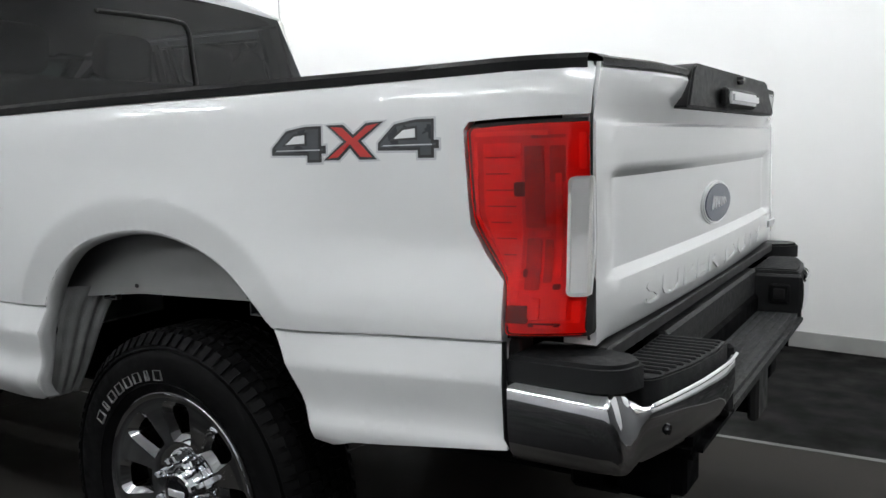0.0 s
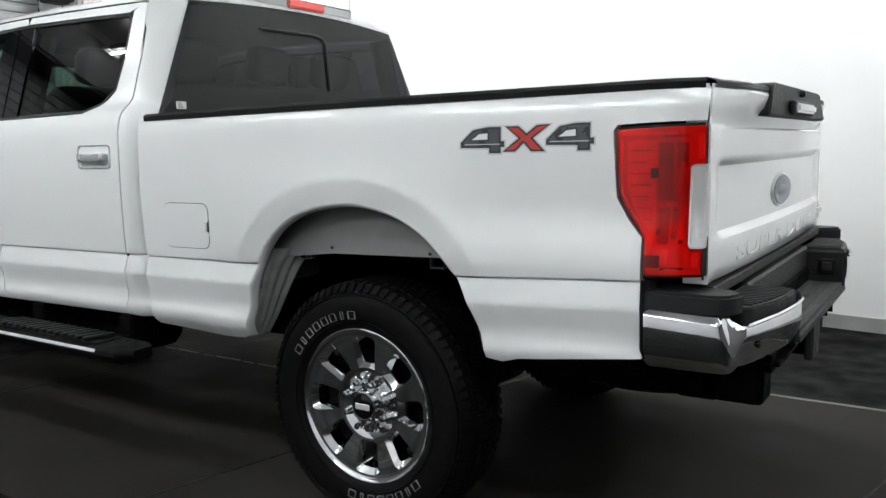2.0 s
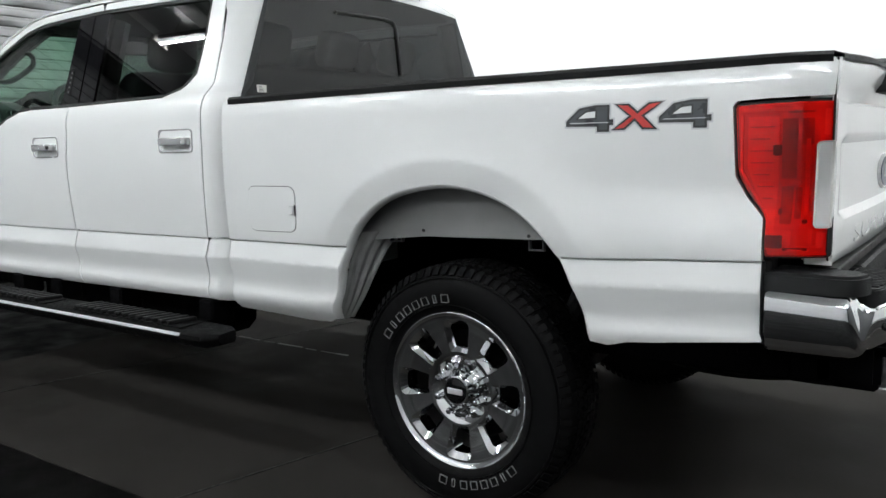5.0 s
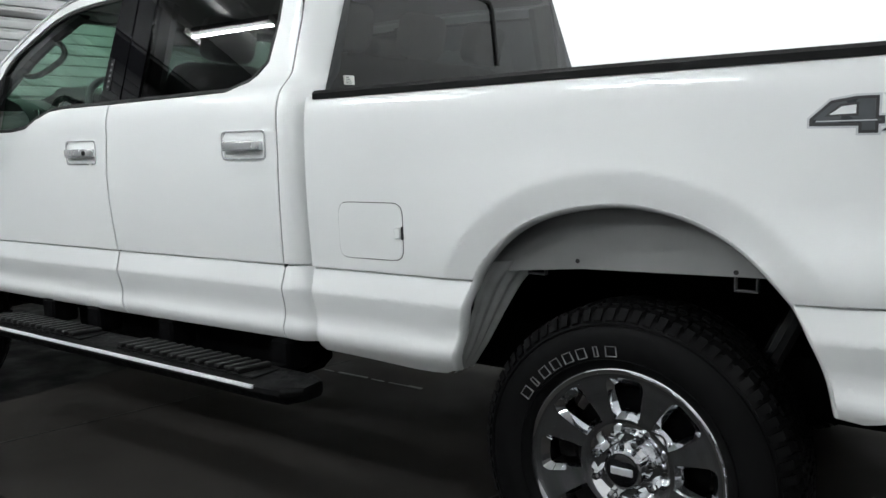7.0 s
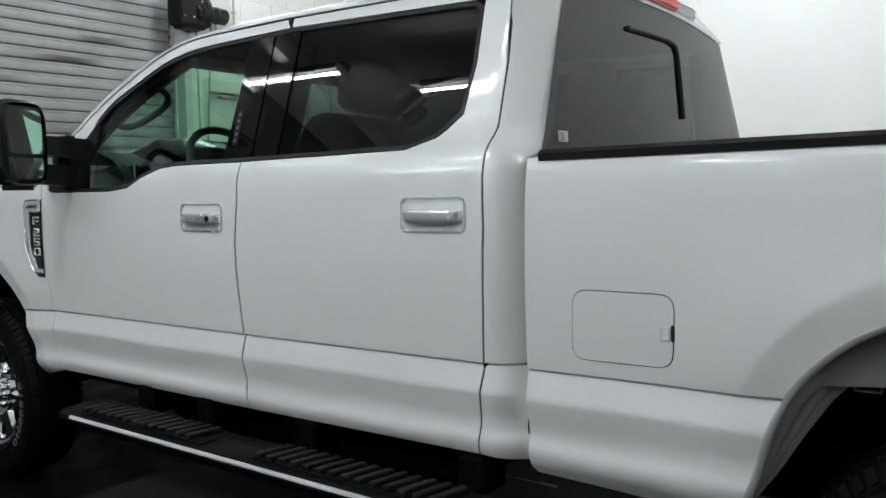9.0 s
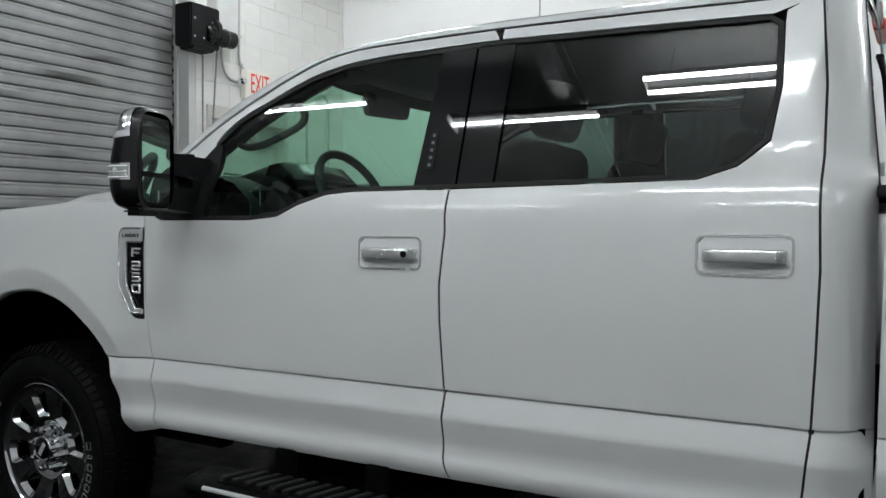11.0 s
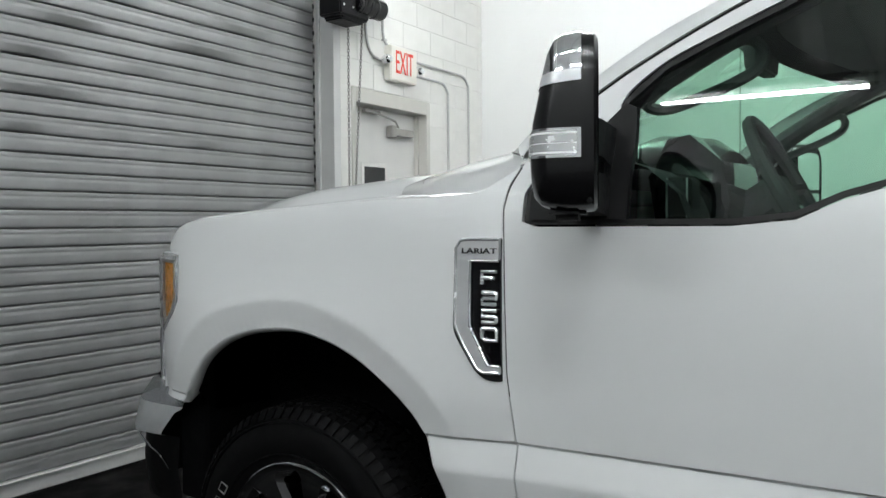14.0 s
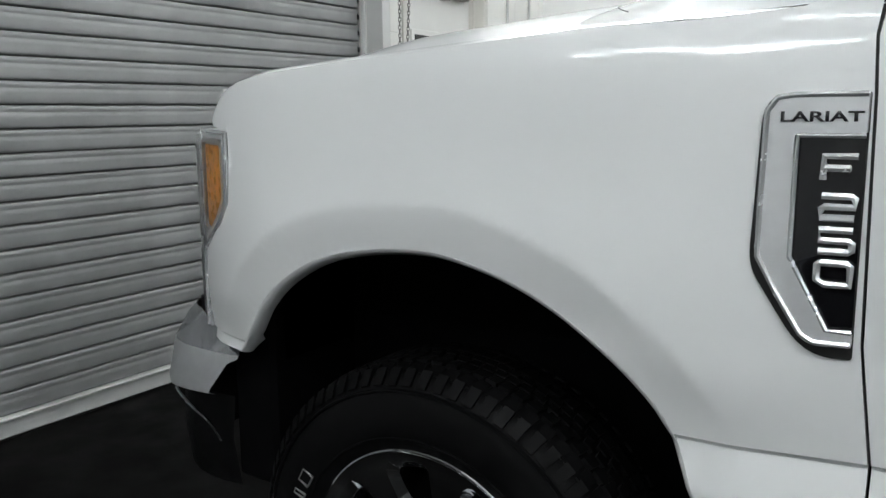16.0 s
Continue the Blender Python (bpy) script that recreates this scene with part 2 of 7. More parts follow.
def lathe(bm, profile, n=48, axis="y", at=(0, 0, 0), closed=False):
    """Turns (radius, along) round an axis."""
    rows = []
    for k in range(n):
        a = 2 * math.pi * k / n
        row = []
        for r, h in profile:
            c, s = r * math.cos(a), r * math.sin(a)
            v = (c, h, s) if axis == "y" else ((h, c, s) if axis == "x" else (c, s, h))
            row.append(bm.verts.new((v[0] + at[0], v[1] + at[1], v[2] + at[2])))
        rows.append(row)
    m = len(profile)
    for k in range(n):
        a, b = rows[k], rows[(k + 1) % n]
        for i in range(m if closed else m - 1):
            j = (i + 1) % m
            bm.faces.new((a[i], a[j], b[j], b[i]))
    bmesh.ops.recalc_face_normals(bm, faces=bm.faces)
    return bm


def loft(bm, rows, close=False):
    """A sheet through rows of points, each with the same count."""
    vs = [[bm.verts.new(p) for p in r] for r in rows]
    for a, b in zip(vs, vs[1:]):
        for k in range(len(a) - 1):
            bm.faces.new((a[k], a[k + 1], b[k + 1], b[k]))
        if close:
            bm.faces.new((a[-1], a[0], b[0], b[-1]))
    return bm


def prism(bm, outline, y0, y1, bevel=0.0, axis="y"):
    """A plate with an outline in (x, z), from y0 (outside) to y1; axis x takes the outline in (y, z), z in (x, y)."""
    def place(p, h):
        return (p[0], h, p[1]) if axis == "y" else ((h, p[0], p[1]) if axis == "x" else (p[0], p[1], h))
    a = [bm.verts.new(place(p, y0)) for p in outline]
    b = [bm.verts.new(place(p, y1)) for p in outline]
    fs = [bm.faces.new(a), bm.faces.new(b[::-1])]
    n = len(a)
    for k in range(n):
        fs.append(bm.faces.new((a[k], b[k], b[(k + 1) % n], a[(k + 1) % n])))
    bmesh.ops.recalc_face_normals(bm, faces=fs)
    if bevel:
        es = [e for e in fs[0].edges]
        bmesh.ops.bevel(bm, geom=es, offset=bevel, segments=2, affect="EDGES", clamp_overlap=True)
    return bm


# ---- the truck's side surface ----
REAR_ARCH = crom([(-0.515, 0.63), (-0.490, 0.70), (-0.460, 0.80), (-0.430, 0.885), (-0.380, 0.965), (-0.297, 1.046), (-0.20, 1.099), (-0.09, 1.127), (0.02, 1.137), (0.13, 1.122), (0.23, 1.086), (0.32, 1.028), (0.40, 0.943), (0.458, 0.848), (0.500, 0.735), (0.510, 0.678)], 4)
FRONT_ARCH = crom([(-4.505, 0.845), (-4.462, 0.885), (-4.392, 0.967), (-4.312, 1.032), (-4.212, 1.080), (-4.08, 1.106), (-3.955, 1.106), (-3.82, 1.070), (-3.71, 1.010), (-3.602, 0.918), (-3.548, 0.815), (-3.510, 0.70), (-3.490, 0.60)], 5)
ARCHES = [np.array(REAR_ARCH), np.array(FRONT_ARCH)]
PROF_Z = [0.55, 0.60, 0.625, 0.640, 0.652, 0.664, 0.676, 0.688, 0.700, 0.714, 0.728, 0.745, 0.762, 0.818, 0.828, 0.8985, 0.9015, 0.9045, 0.9065, 0.93, 1.0, 1.1, 1.2, 1.29, 1.35, 1.385, 1.41, 1.43, 1.445, 1.46, 1.475, 1.49, 1.51, 1.53, 1.93, 1.965, 2.0]
PROF_Y = [0.10, 0.056, 0.033, 0.0205, 0.0118, 0.0052, 0.0010, -0.0008, 0.0008, 0.0044, 0.0062, 0.0056, 0.0028, -0.0130, -0.0142, 0.003, 0.0105, 0.0095, -0.005, -0.007, -0.013, -0.019, -0.022, -0.0218, -0.020, -0.0178, -0.0145, -0.0100, -0.0052, 0.0008, 0.010, 0.025, 0.047, 0.063, 0.180, 0.196, 0.225]
RAKE_X = [-4.8, -3.58, -3.33, -2.12, -1.03, 0.35, 0.98, 1.3]
RAKE_Z = [-0.034, -0.030, -0.017, -0.009, 0.001, 0.017, 0.043, 0.048]


def rake(x):
    """The truck stands a little higher at its tail."""
    return float(np.interp(x, RAKE_X, RAKE_Z))


def smooth01(v):
    v = min(max(v, 0.0), 1.0)
    return v * v * (3 - 2 * v)


def side(x, z):
    """How far the left side lies from the plane y = 0."""
    y = float(np.interp(z - rake(x) * (1 - smooth01((z - 1.2) / 0.3)), PROF_Z, PROF_Y))
    d = min(float(np.min(np.hypot(A[:, 0] - x, A[:, 1] - z))) for A in ARCHES)
    if d < 0.42:
        if d < 0.080:
            b = 0.004 + 0.0165 * d / 0.080
        else:
            f = min((d - 0.080) / 0.30, 1.0)
            b = 0.0205 * (1 - f) ** 1.7
        y -= b * (1 - smooth01((z - 1.10) / 0.28)) * (0.5 + 0.5 * smooth01((z - 0.88) / 0.1))
    y += (0.025 + 0.048 * smooth01((z - 0.95) / 0.2)) * smooth01((x + 0.25) / 1.22)
    if x > 0.95:
        y += 0.065 * ((x - 0.95) / 0.185) ** 2
    if x < -4.30:
        y += 0.14 * ((-4.30 - x) / 0.42) ** 2
    if -1.16 < x < -1.0:
        up = smooth01((z - 1.44) / 0.06) * min(max((z - 1.44) / 0.50, 0.0), 1.0)
        y += (0.10 - 0.025 * smooth01((z - 1.44) / 0.06) + 0.05 * up) * ((x + 1.16 + 0.045 * up) / 0.12) ** 2 if (x < -1.036 or z > 1.47) else 0.0
    return y


def panel(name, outline, material, parent, lift=0.0, depth=0.014, step=0.05, label="", bulge=side, zcuts=()):
    """A sheet-metal panel: an outline in (x, z) laid on the side surface, with turned-in edges."""
    bm = bmesh.new()
    flat = [(x, z - rake(x)) for x, z in outline]
    bm.faces.new([bm.verts.new((x, 0, z)) for x, z in flat])
    bm.normal_update()
    bmesh.ops.triangulate(bm, faces=bm.faces[:], ngon_method="EAR_CLIP")
    xs, zs = [p[0] for p in flat], [p[1] for p in flat]
    def cuts(lo, hi):
        n = max(1, int(round((hi - lo) / step)))
        return [lo + (hi - lo) * k / n for k in range(1, n)]
    for c in cuts(min(xs), max(xs)):
        bmesh.ops.bisect_plane(bm, geom=bm.verts[:] + bm.edges[:] + bm.faces[:], plane_co=(c, 0, 0), plane_no=(1, 0, 0), dist=1e-5)
    zz = [c for c in cuts(min(zs), max(zs)) if all(abs(c - q) > 0.012 for q in zcuts)] + [q for q in zcuts if min(zs) < q < max(zs)]
    for c in zz:
        bmesh.ops.bisect_plane(bm, geom=bm.verts[:] + bm.edges[:] + bm.faces[:], plane_co=(0, 0, c), plane_no=(0, 0, 1), dist=1e-5)
    for v in bm.verts:
        v.co.z += rake(v.co.x)
        v.co.y = bulge(v.co.x, v.co.z) - lift
    bm.normal_update()
    if sum(f.normal.y * f.calc_area() for f in bm.faces) > 0:
        bmesh.ops.reverse_faces(bm, faces=bm.faces[:])
    rim = [e for e in bm.edges if e.is_boundary]
    r = bmesh.ops.extrude_edge_only(bm, edges=rim)
    for v in r["geom"]:
        if isinstance(v, bmesh.types.BMVert):
            v.co.y += depth
    return part(name, bm, material, parent, label, smooth=38)


def ring(name, outer, inner, material, parent, lift=0.0, depth=0.012, label="", bulge=side):
    """A frame between two outlines with the same count of points, laid on the side surface."""
    bm = bmesh.new()
    n = len(outer)
    o = [bm.verts.new((x, bulge(x, z) - lift, z)) for x, z in outer]
    mid = [bm.verts.new((0.5 * (a + c), bulge(0.5 * (a + c), 0.5 * (b + d)) - lift, 0.5 * (b + d))) for (a, b), (c, d) in zip(outer, inner)]
    i = [bm.verts.new((x, bulge(x, z) - lift, z)) for x, z in inner]
    ob_, ib = [bm.verts.new(v.co + Vector((0, depth, 0))) for v in o], [bm.verts.new(v.co + Vector((0, depth, 0))) for v in i]
    for k in range(n):
        j = (k + 1) % n
        for p, q in ((ob_, o), (o, mid), (mid, i), (i, ib)):
            bm.faces.new((p[k], p[j], q[j], q[k]))
    bmesh.ops.recalc_face_normals(bm, faces=bm.faces)
    bm.normal_update()
    f = max(bm.faces, key=lambda g: abs(g.normal.y) * g.calc_area())
    if f.normal.y > 0:
        bmesh.ops.reverse_faces(bm, faces=bm.faces[:])
    return part(name, bm, material, parent, label, smooth=38)


def resample(pts, n):
    """n points evenly along a line of points."""
    P = np.array(pts, float)
    d = np.concatenate([[0], np.cumsum(np.hypot(*np.diff(P, axis=0).T))])
    q = np.linspace(0, d[-1], n)
    return [(float(a), float(b)) for a, b in zip(np.interp(q, d, P[:, 0]), np.interp(q, d, P[:, 1]))]


def band(name, inner, outer, material, parent, lift=0.0, depth=0.012, n=40, label="", tip=None):
    """A strip between two open lines in (x, z) laid on the side surface; tip moves the outer edge inwards."""
    a, b = resample(inner, n), resample(outer, n)
    rows = []
    for f in (0.0, 0.33, 0.67, 1.0):
        rows.append([(p[0] * (1 - f) + q[0] * f, p[1] * (1 - f) + q[1] * f) for p, q in zip(a, b)])
    bm = bmesh.new()
    R = [[Vector((x, side(x, z) - lift + (tip or 0.0) * f * f, z)) for x, z in r] for r, f in zip(rows, (0.0, 0.33, 0.67, 1.0))]
    R = [[p + Vector((0, depth, 0)) for p in R[0]]] + R + [[p + Vector((0, depth, 0)) for p in R[-1]]]
    loft(bm, R)
    bmesh.ops.recalc_face_normals(bm, faces=bm.faces)
    bm.normal_update()
    f = max(bm.faces, key=lambda g: g.calc_area())
    if f.normal.y > 0:
        bmesh.ops.reverse_faces(bm, faces=bm.faces[:])
    return part(name, bm, material, parent, label, smooth=38)


def offset(poly, d):
    """A closed outline moved outwards by d (for counter-clockwise order)."""
    P = [Vector(p) for p in poly]
    n = len(P)
    out = []
    for k in range(n):
        a, b = (P[k] - P[k - 1]), (P[(k + 1) % n] - P[k])
        if a.length < 1e-6:
            a = b
        if b.length < 1e-6:
            b = a
        na, nb = Vector((a.y, -a.x)).normalized(), Vector((b.y, -b.x)).normalized()
        nn = (na + nb).normalized()
        out.append(tuple(P[k] + nn * (d / max(0.5, nn.dot(na)))))
    return out


def area2(poly):
    return sum(poly[k - 1][0] * poly[k][1] - poly[k][0] * poly[k - 1][1] for k in range(len(poly))) / 2


def ccw(poly):
    return poly if area2(poly) > 0 else poly[::-1]


def text_mesh(body, size, depth, bold=0.0, bevel=0.0):
    """Lettering as a mesh, centred, in the plane of x and y, facing z."""
    cu = bpy.data.curves.new("lettering", "FONT")
    cu.body, cu.size, cu.extrude, cu.offset, cu.bevel_depth = body, size, depth, bold, bevel
    cu.align_x, cu.align_y = "CENTER", "CENTER"
    cu.resolution_u = 3
    ob = bpy.data.objects.new("lettering", cu)
    scene.collection.objects.link(ob)
    me = bpy.data.meshes.new_from_object(ob.evaluated_get(bpy.context.evaluated_depsgraph_get()))
    bpy.data.objects.remove(ob)
    bpy.data.curves.remove(cu)
    bm = bmesh.new()
    bm.from_mesh(me)
    bpy.data.meshes.remove(me)
    return bm


def fit_text(body, width, height, depth, m, shear=0.0, bold=0.0):
    """Lettering stretched to a width and height and set at a pose."""
    bm = text_mesh(body, 1.0, 0.0, bold)
    xs, ys = [v.co.x for v in bm.verts], [v.co.y for v in bm.verts]
    cx, cy, w, h = (min(xs) + max(xs)) / 2, (min(ys) + max(ys)) / 2, max(xs) - min(xs), max(ys) - min(ys)
    r = bmesh.ops.extrude_face_region(bm, geom=bm.faces[:])
    top = [v for v in r["geom"] if isinstance(v, bmesh.types.BMVert)]
    for v in bm.verts:
        v.co = Vector(((v.co.x - cx) / w * width, (v.co.y - cy) / h * height, 0))
        v.co.x += shear * v.co.y
    for v in top:
        v.co.z = depth
    bmesh.ops.recalc_face_normals(bm, faces=bm.faces)
    bmesh.ops.transform(bm, matrix=m, verts=bm.verts)
    return bm

# ---- the room ----
# tones of the unseen walls, chosen for bounce light and reflections on the truck
WALL_GREY = mat("grey_wall", (0.50, 0.50, 0.50), 0.7, vary=0.06, scale=3)
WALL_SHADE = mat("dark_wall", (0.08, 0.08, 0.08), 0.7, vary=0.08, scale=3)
FRONT_X, DOOR_X, OPEN_Y = -6.357, -6.547, 2.97
FAR = lambda x: 4.08 - 0.143 * (x - 1.2)
XR, YN, CEIL = 6.5, -7.5, 4.3

tagged(part("floor", boxes(((-9.0, YN, -0.2), (XR, 7.5, 0.0))), FLOOR_BLACK), "black sealed concrete floor, worn and faintly glossy", "floor", kind="structure")
lane = tagged(part("floor_lane", boxes(((-3.45, -0.47, 0.0), (XR, 2.27, 0.004))), FLOOR_GREY), "dark grey worn floor lane under the truck", "floor", kind="structure")
tagged(part("floor_line", boxes(((-6.3, 2.272, 0.0), (XR, 2.302, 0.005))), FLOOR_LINE), "thin pale line along the edge of the grey lane", "floor", kind="structure")

JOINT = mat("floor_joint", (0.0035, 0.0033, 0.0032), 0.7, vary=0.3, scale=30)
for x, w in ((-2.92, 0.010), (-0.94, 0.012), (1.05, 0.010), (3.0, 0.010)):
    bm = prism(bmesh.new(), [(x - w / 2, -0.465), (x + w / 2, -0.465), (x + 0.66 + w / 2, 2.265), (x + 0.66 - w / 2, 2.265)], 0.0, 0.006, axis="z")
    tagged(part("floor_joint", bm, JOINT), "thin dark joint across the grey floor lane", "floor joint", kind="structure")
bm = bmesh.new()
for k in range(9):
    x = -2.80 + 0.125 * k
    box(bm, (x, 1.398 + 0.006 * math.sin(3.1 * k), 0.003), (x + 0.10 + 0.02 * math.sin(2.0 * k), 1.412 + 0.007 * math.sin(1.7 * k), 0.0062))
tagged(part("floor_scuff", bm, FLOOR_LINE), "broken pale scuff along the grey lane", "floor mark", kind="structure")
# long white wall, slightly out of line with the truck
bm = bmesh.new()
prism(bm, [(-6.6, FAR(-6.6)), (XR, FAR(XR)), (XR, FAR(XR) + 0.25), (-6.6, FAR(-6.6) + 0.25)], 0.0, CEIL, axis="z")
wall_far = tagged(part("wall_north", bm, WALL), "tall smooth wall painted bright white", "wall", kind="structure")
bm = bmesh.new()
prism(bm, [(-6.345, FAR(-6.345) - 0.012), (XR, FAR(XR) - 0.012), (XR, FAR(XR) - 0.0005), (-6.345, FAR(-6.345) - 0.0005)], 0.0, 0.10, axis="z")
tagged(part("baseboard", bm, BASE), "grey rubber base strip along the white wall", "baseboard", kind="structure")
tagged(part("wall_south", boxes(((-9.0, YN - 0.2, 0), (XR, YN, CEIL))), WALL_GREY), "unseen pale grey wall, its tone chosen for reflections", "wall", kind="structure")
tagged(part("wall_east", boxes(((XR, YN, 0), (XR + 0.2, 7.5, CEIL))), WALL_SHADE), "unseen dark grey wall, added to keep reflections dark", "wall", kind="structure")
tagged(part("ceiling", boxes(((-9.0, YN - 0.2, CEIL), (XR + 0.2, 7.5, CEIL + 0.2))), CEILING), "grey ceiling deck over the bay", "ceiling", kind="structure")
# front wall: backing behind the blocks, around the roller door and the small door
bm = boxes(((FRONT_X - 0.2, OPEN_Y, 0), (FRONT_X - 0.006, 3.17, CEIL)), ((FRONT_X - 0.2, 3.17, 2.433), (FRONT_X - 0.006, 4.232, CEIL)), ((FRONT_X - 0.2, 4.232, 0), (FRONT_X - 0.006, 5.4, CEIL)),
           ((FRONT_X - 0.2, -2.6, 3.75), (FRONT_X - 0.006, OPEN_Y, CEIL)), ((-9.0, YN, 0), (-8.8, 7.5, CEIL)))
tagged(part("wall_west_2", boxes(((FRONT_X - 0.3, YN, 0), (FRONT_X - 0.006, -2.6, CEIL))), WALL_SHADE), "unseen dark grey wall, added to keep reflections dark", "wall", kind="structure")
wall_front = tagged(part("wall_west", bm, BLOCKWORK), "white painted concrete block wall with a roller door and a side door", "wall", kind="structure")

# fluorescent fixtures
HOUSING = mat("fixture_housing", (0.06, 0.06, 0.06), 0.6, vary=0.1)


def fixture(x, y, z, length=2.4, tubes=2):
    e = empty("strip_light", (x, y, z), ("two-tube" if tubes == 2 else "single-tube") + " fluorescent strip light hung under the ceiling", "light", "ceiling strip lights")
    bm = boxes(((x - length / 2, y - 0.045, z), (x + length / 2, y + 0.045, z + 0.06)), bevel=0.008)
    part("housing", bm, HOUSING, e)
    for s in ((-0.07, 0.07) if tubes == 2 else (0.0,)):
        bm = bmesh.new()
        sweep(bm, [(x - length / 2 + 0.03, y + s, z - 0.03), (x + length / 2 - 0.03, y + s, z - 0.03)], 0.016 if tubes == 2 else 0.012, 8)
        part("tube", bm, TUBE_DIMMER if y < -4 and x > 0 else TUBE_DIM if y < -4 or y > 0 or x > 3 else TUBE, e)
    for s in (-1, 1):
        part("tube_holder", boxes(((x + s * (length / 2 - 0.03) - 0.012, y - 0.10, z - 0.05), (x + s * (length / 2 - 0.03) + 0.012, y + 0.10, z + 0.002))), GUIDE, e)
    for s in (-0.35 * length, 0.35 * length):
        part("hanger", sweep(bmesh.new(), [(x + s, y, z + 0.06), (x + s, y, CEIL)], 0.005, 6), CONDUIT, e)

# the y = -5.2 row is assumed and unseen, added to light the truck's side
for fx, fy, fl, ft in ((-1.94, -2.345, 1.26, 2), (-3.53, -2.62, 1.30, 1), (-5.35, -2.27, 1.26, 1), (-5.2, -5.2, 2.4, 2), (-1.5, -5.2, 2.4, 2), (2.2, -5.2, 2.4, 2), (3.9, -2.4, 2.4, 2), (-5.0, 2.9, 2.4, 2), (-1.6, 2.9, 2.4, 2), (1.8, 2.6, 2.4, 2), (4.8, 1.5, 2.4, 2)):
    fixture(fx, fy, 4.0, fl, ft)
for k in range(7):
    x = -7.6 + 2.2 * k
    tagged(part("ceiling_beam", boxes(((x - 0.06, YN, CEIL - 0.22), (x + 0.06, 6.0, CEIL - 0.19)), ((x - 0.01, YN, CEIL - 0.19), (x + 0.01, 6.0, CEIL - 0.03)), ((x - 0.06, YN, CEIL - 0.03), (x + 0.06, 6.0, CEIL))), GUIDE), "pale steel beam under the ceiling deck", "beam", kind="structure")

# ---- the truck: body ----
truck = empty("pickup_truck", (-1.9, YC, 0.0), "white crew-cab pickup truck with chrome wheels, parked on the grey lane", "pickup truck")
ZC = (0.640, 0.652, 0.664, 0.676, 0.688, 0.700, 0.714, 0.728, 0.745, 0.762, 0.79, 0.818, 0.828, 0.84, 0.8985, 0.9015, 0.9045, 0.9065, 1.35, 1.385, 1.41, 1.43, 1.445, 1.46, 1.475, 1.49, 1.51, 1.53)

lamp_line = [(0.984, 0.952), (0.982, 1.060), (0.937, 1.112), (0.906, 1.165), (0.896, 1.347), (0.908, 1.361), (1.128, 1.368)]
bed_outline = ccw([(-1.024, 1.441), (-1.025, 1.374), (-1.034, 0.894), (-1.05, 0.667), (-1.036, 0.626), (-0.665, 0.610), (-0.545, 0.616)] + REAR_ARCH
                  + [(0.56, 0.672), (0.62, 0.69), (0.70, 0.698), (0.988, 0.734)] + lamp_line + [(1.131, 1.42), (1.131, 1.452), (1.122, 1.463)] + [(0.86, 1.456), (0.15, 1.453)])
bedside = panel("bed_side", bed_outline, PAINT, truck, depth=0.025, zcuts=ZC, step=0.012)

fdoor_out = ccw([(-3.322, 0.634), (-2.118, 0.636), (-2.134, 0.70), (-2.126, 0.895), (-2.134, 1.1), (-2.134, 1.2), (-2.117, 1.346), (-2.12, 1.40), (-2.117, 1.467), (-2.45, 1.466), (-2.55, 1.458), (-2.655, 1.427), (-2.735, 1.391), (-2.85, 1.380),
                 (-3.27, 1.380), (-3.303, 1.392), (-3.303, 1.455), (-3.277, 1.515), (-3.20, 1.566), (-3.205, 1.648), (-3.295, 1.592), (-3.335, 1.52), (-3.350, 1.42), (-3.346, 1.35), (-3.340, 1.046), (-3.322, 0.888)])
rdoor_out = ccw([(-2.1113, 0.636), (-1.1980, 0.648), (-1.1700, 0.90), (-1.1610, 1.07), (-1.1540, 1.267), (-1.1570, 1.41), (-1.1560, 1.539), (-1.1570, 1.704), (-1.172, 1.925), (-1.20, 1.925), (-1.250, 1.90), (-1.252, 1.87), (-1.250, 1.71), (-1.270, 1.570), (-1.342, 1.508), (-1.43, 1.477), (-2.1103, 1.467), (-2.1133, 1.40), (-2.1103, 1.346), (-2.1273, 1.2), (-2.1273, 1.1), (-2.1193, 0.895), (-2.1273, 0.70)])
front_door = panel("front_door", fdoor_out, PAINT, truck, zcuts=ZC)
rear_door = panel("rear_door", rdoor_out, PAINT, truck, zcuts=ZC)
corner = panel("cab_corner", ccw([(-1.192, 0.648), (-1.164, 0.90), (-1.155, 1.07), (-1.148, 1.267), (-1.151, 1.41), (-1.150, 1.539), (-1.151, 1.704), (-1.168, 1.945), (-1.13, 1.965), (-1.087, 1.94), (-1.042, 1.46), (-1.044, 0.66), (-1.07, 0.64)]), PAINT, truck, depth=0.03, zcuts=ZC, step=0.025)
fender_out = ccw(FRONT_ARCH + [(-3.475, 0.592), (-3.326, 0.626), (-3.326, 0.888), (-3.344, 1.046), (-3.350, 1.35), (-3.354, 1.42), (-3.347, 1.485), (-3.341, 1.517), (-3.352, 1.511), (-3.405, 1.470), (-3.44, 1.459), (-3.72, 1.452), (-3.98, 1.434), (-4.174, 1.422), (-4.353, 1.408), (-4.44, 1.395), (-4.492, 1.378), (-4.530, 1.348), (-4.552, 1.322), (-4.545, 1.310), (-4.498, 1.304), (-4.478, 1.288), (-4.479, 1.16), (-4.515, 1.115), (-4.594, 1.065), (-4.618, 1.045), (-4.628, 0.99), (-4.632, 0.845)])
fender = panel("front_fender", fender_out, PAINT, truck, depth=0.03, zcuts=ZC, step=0.011)

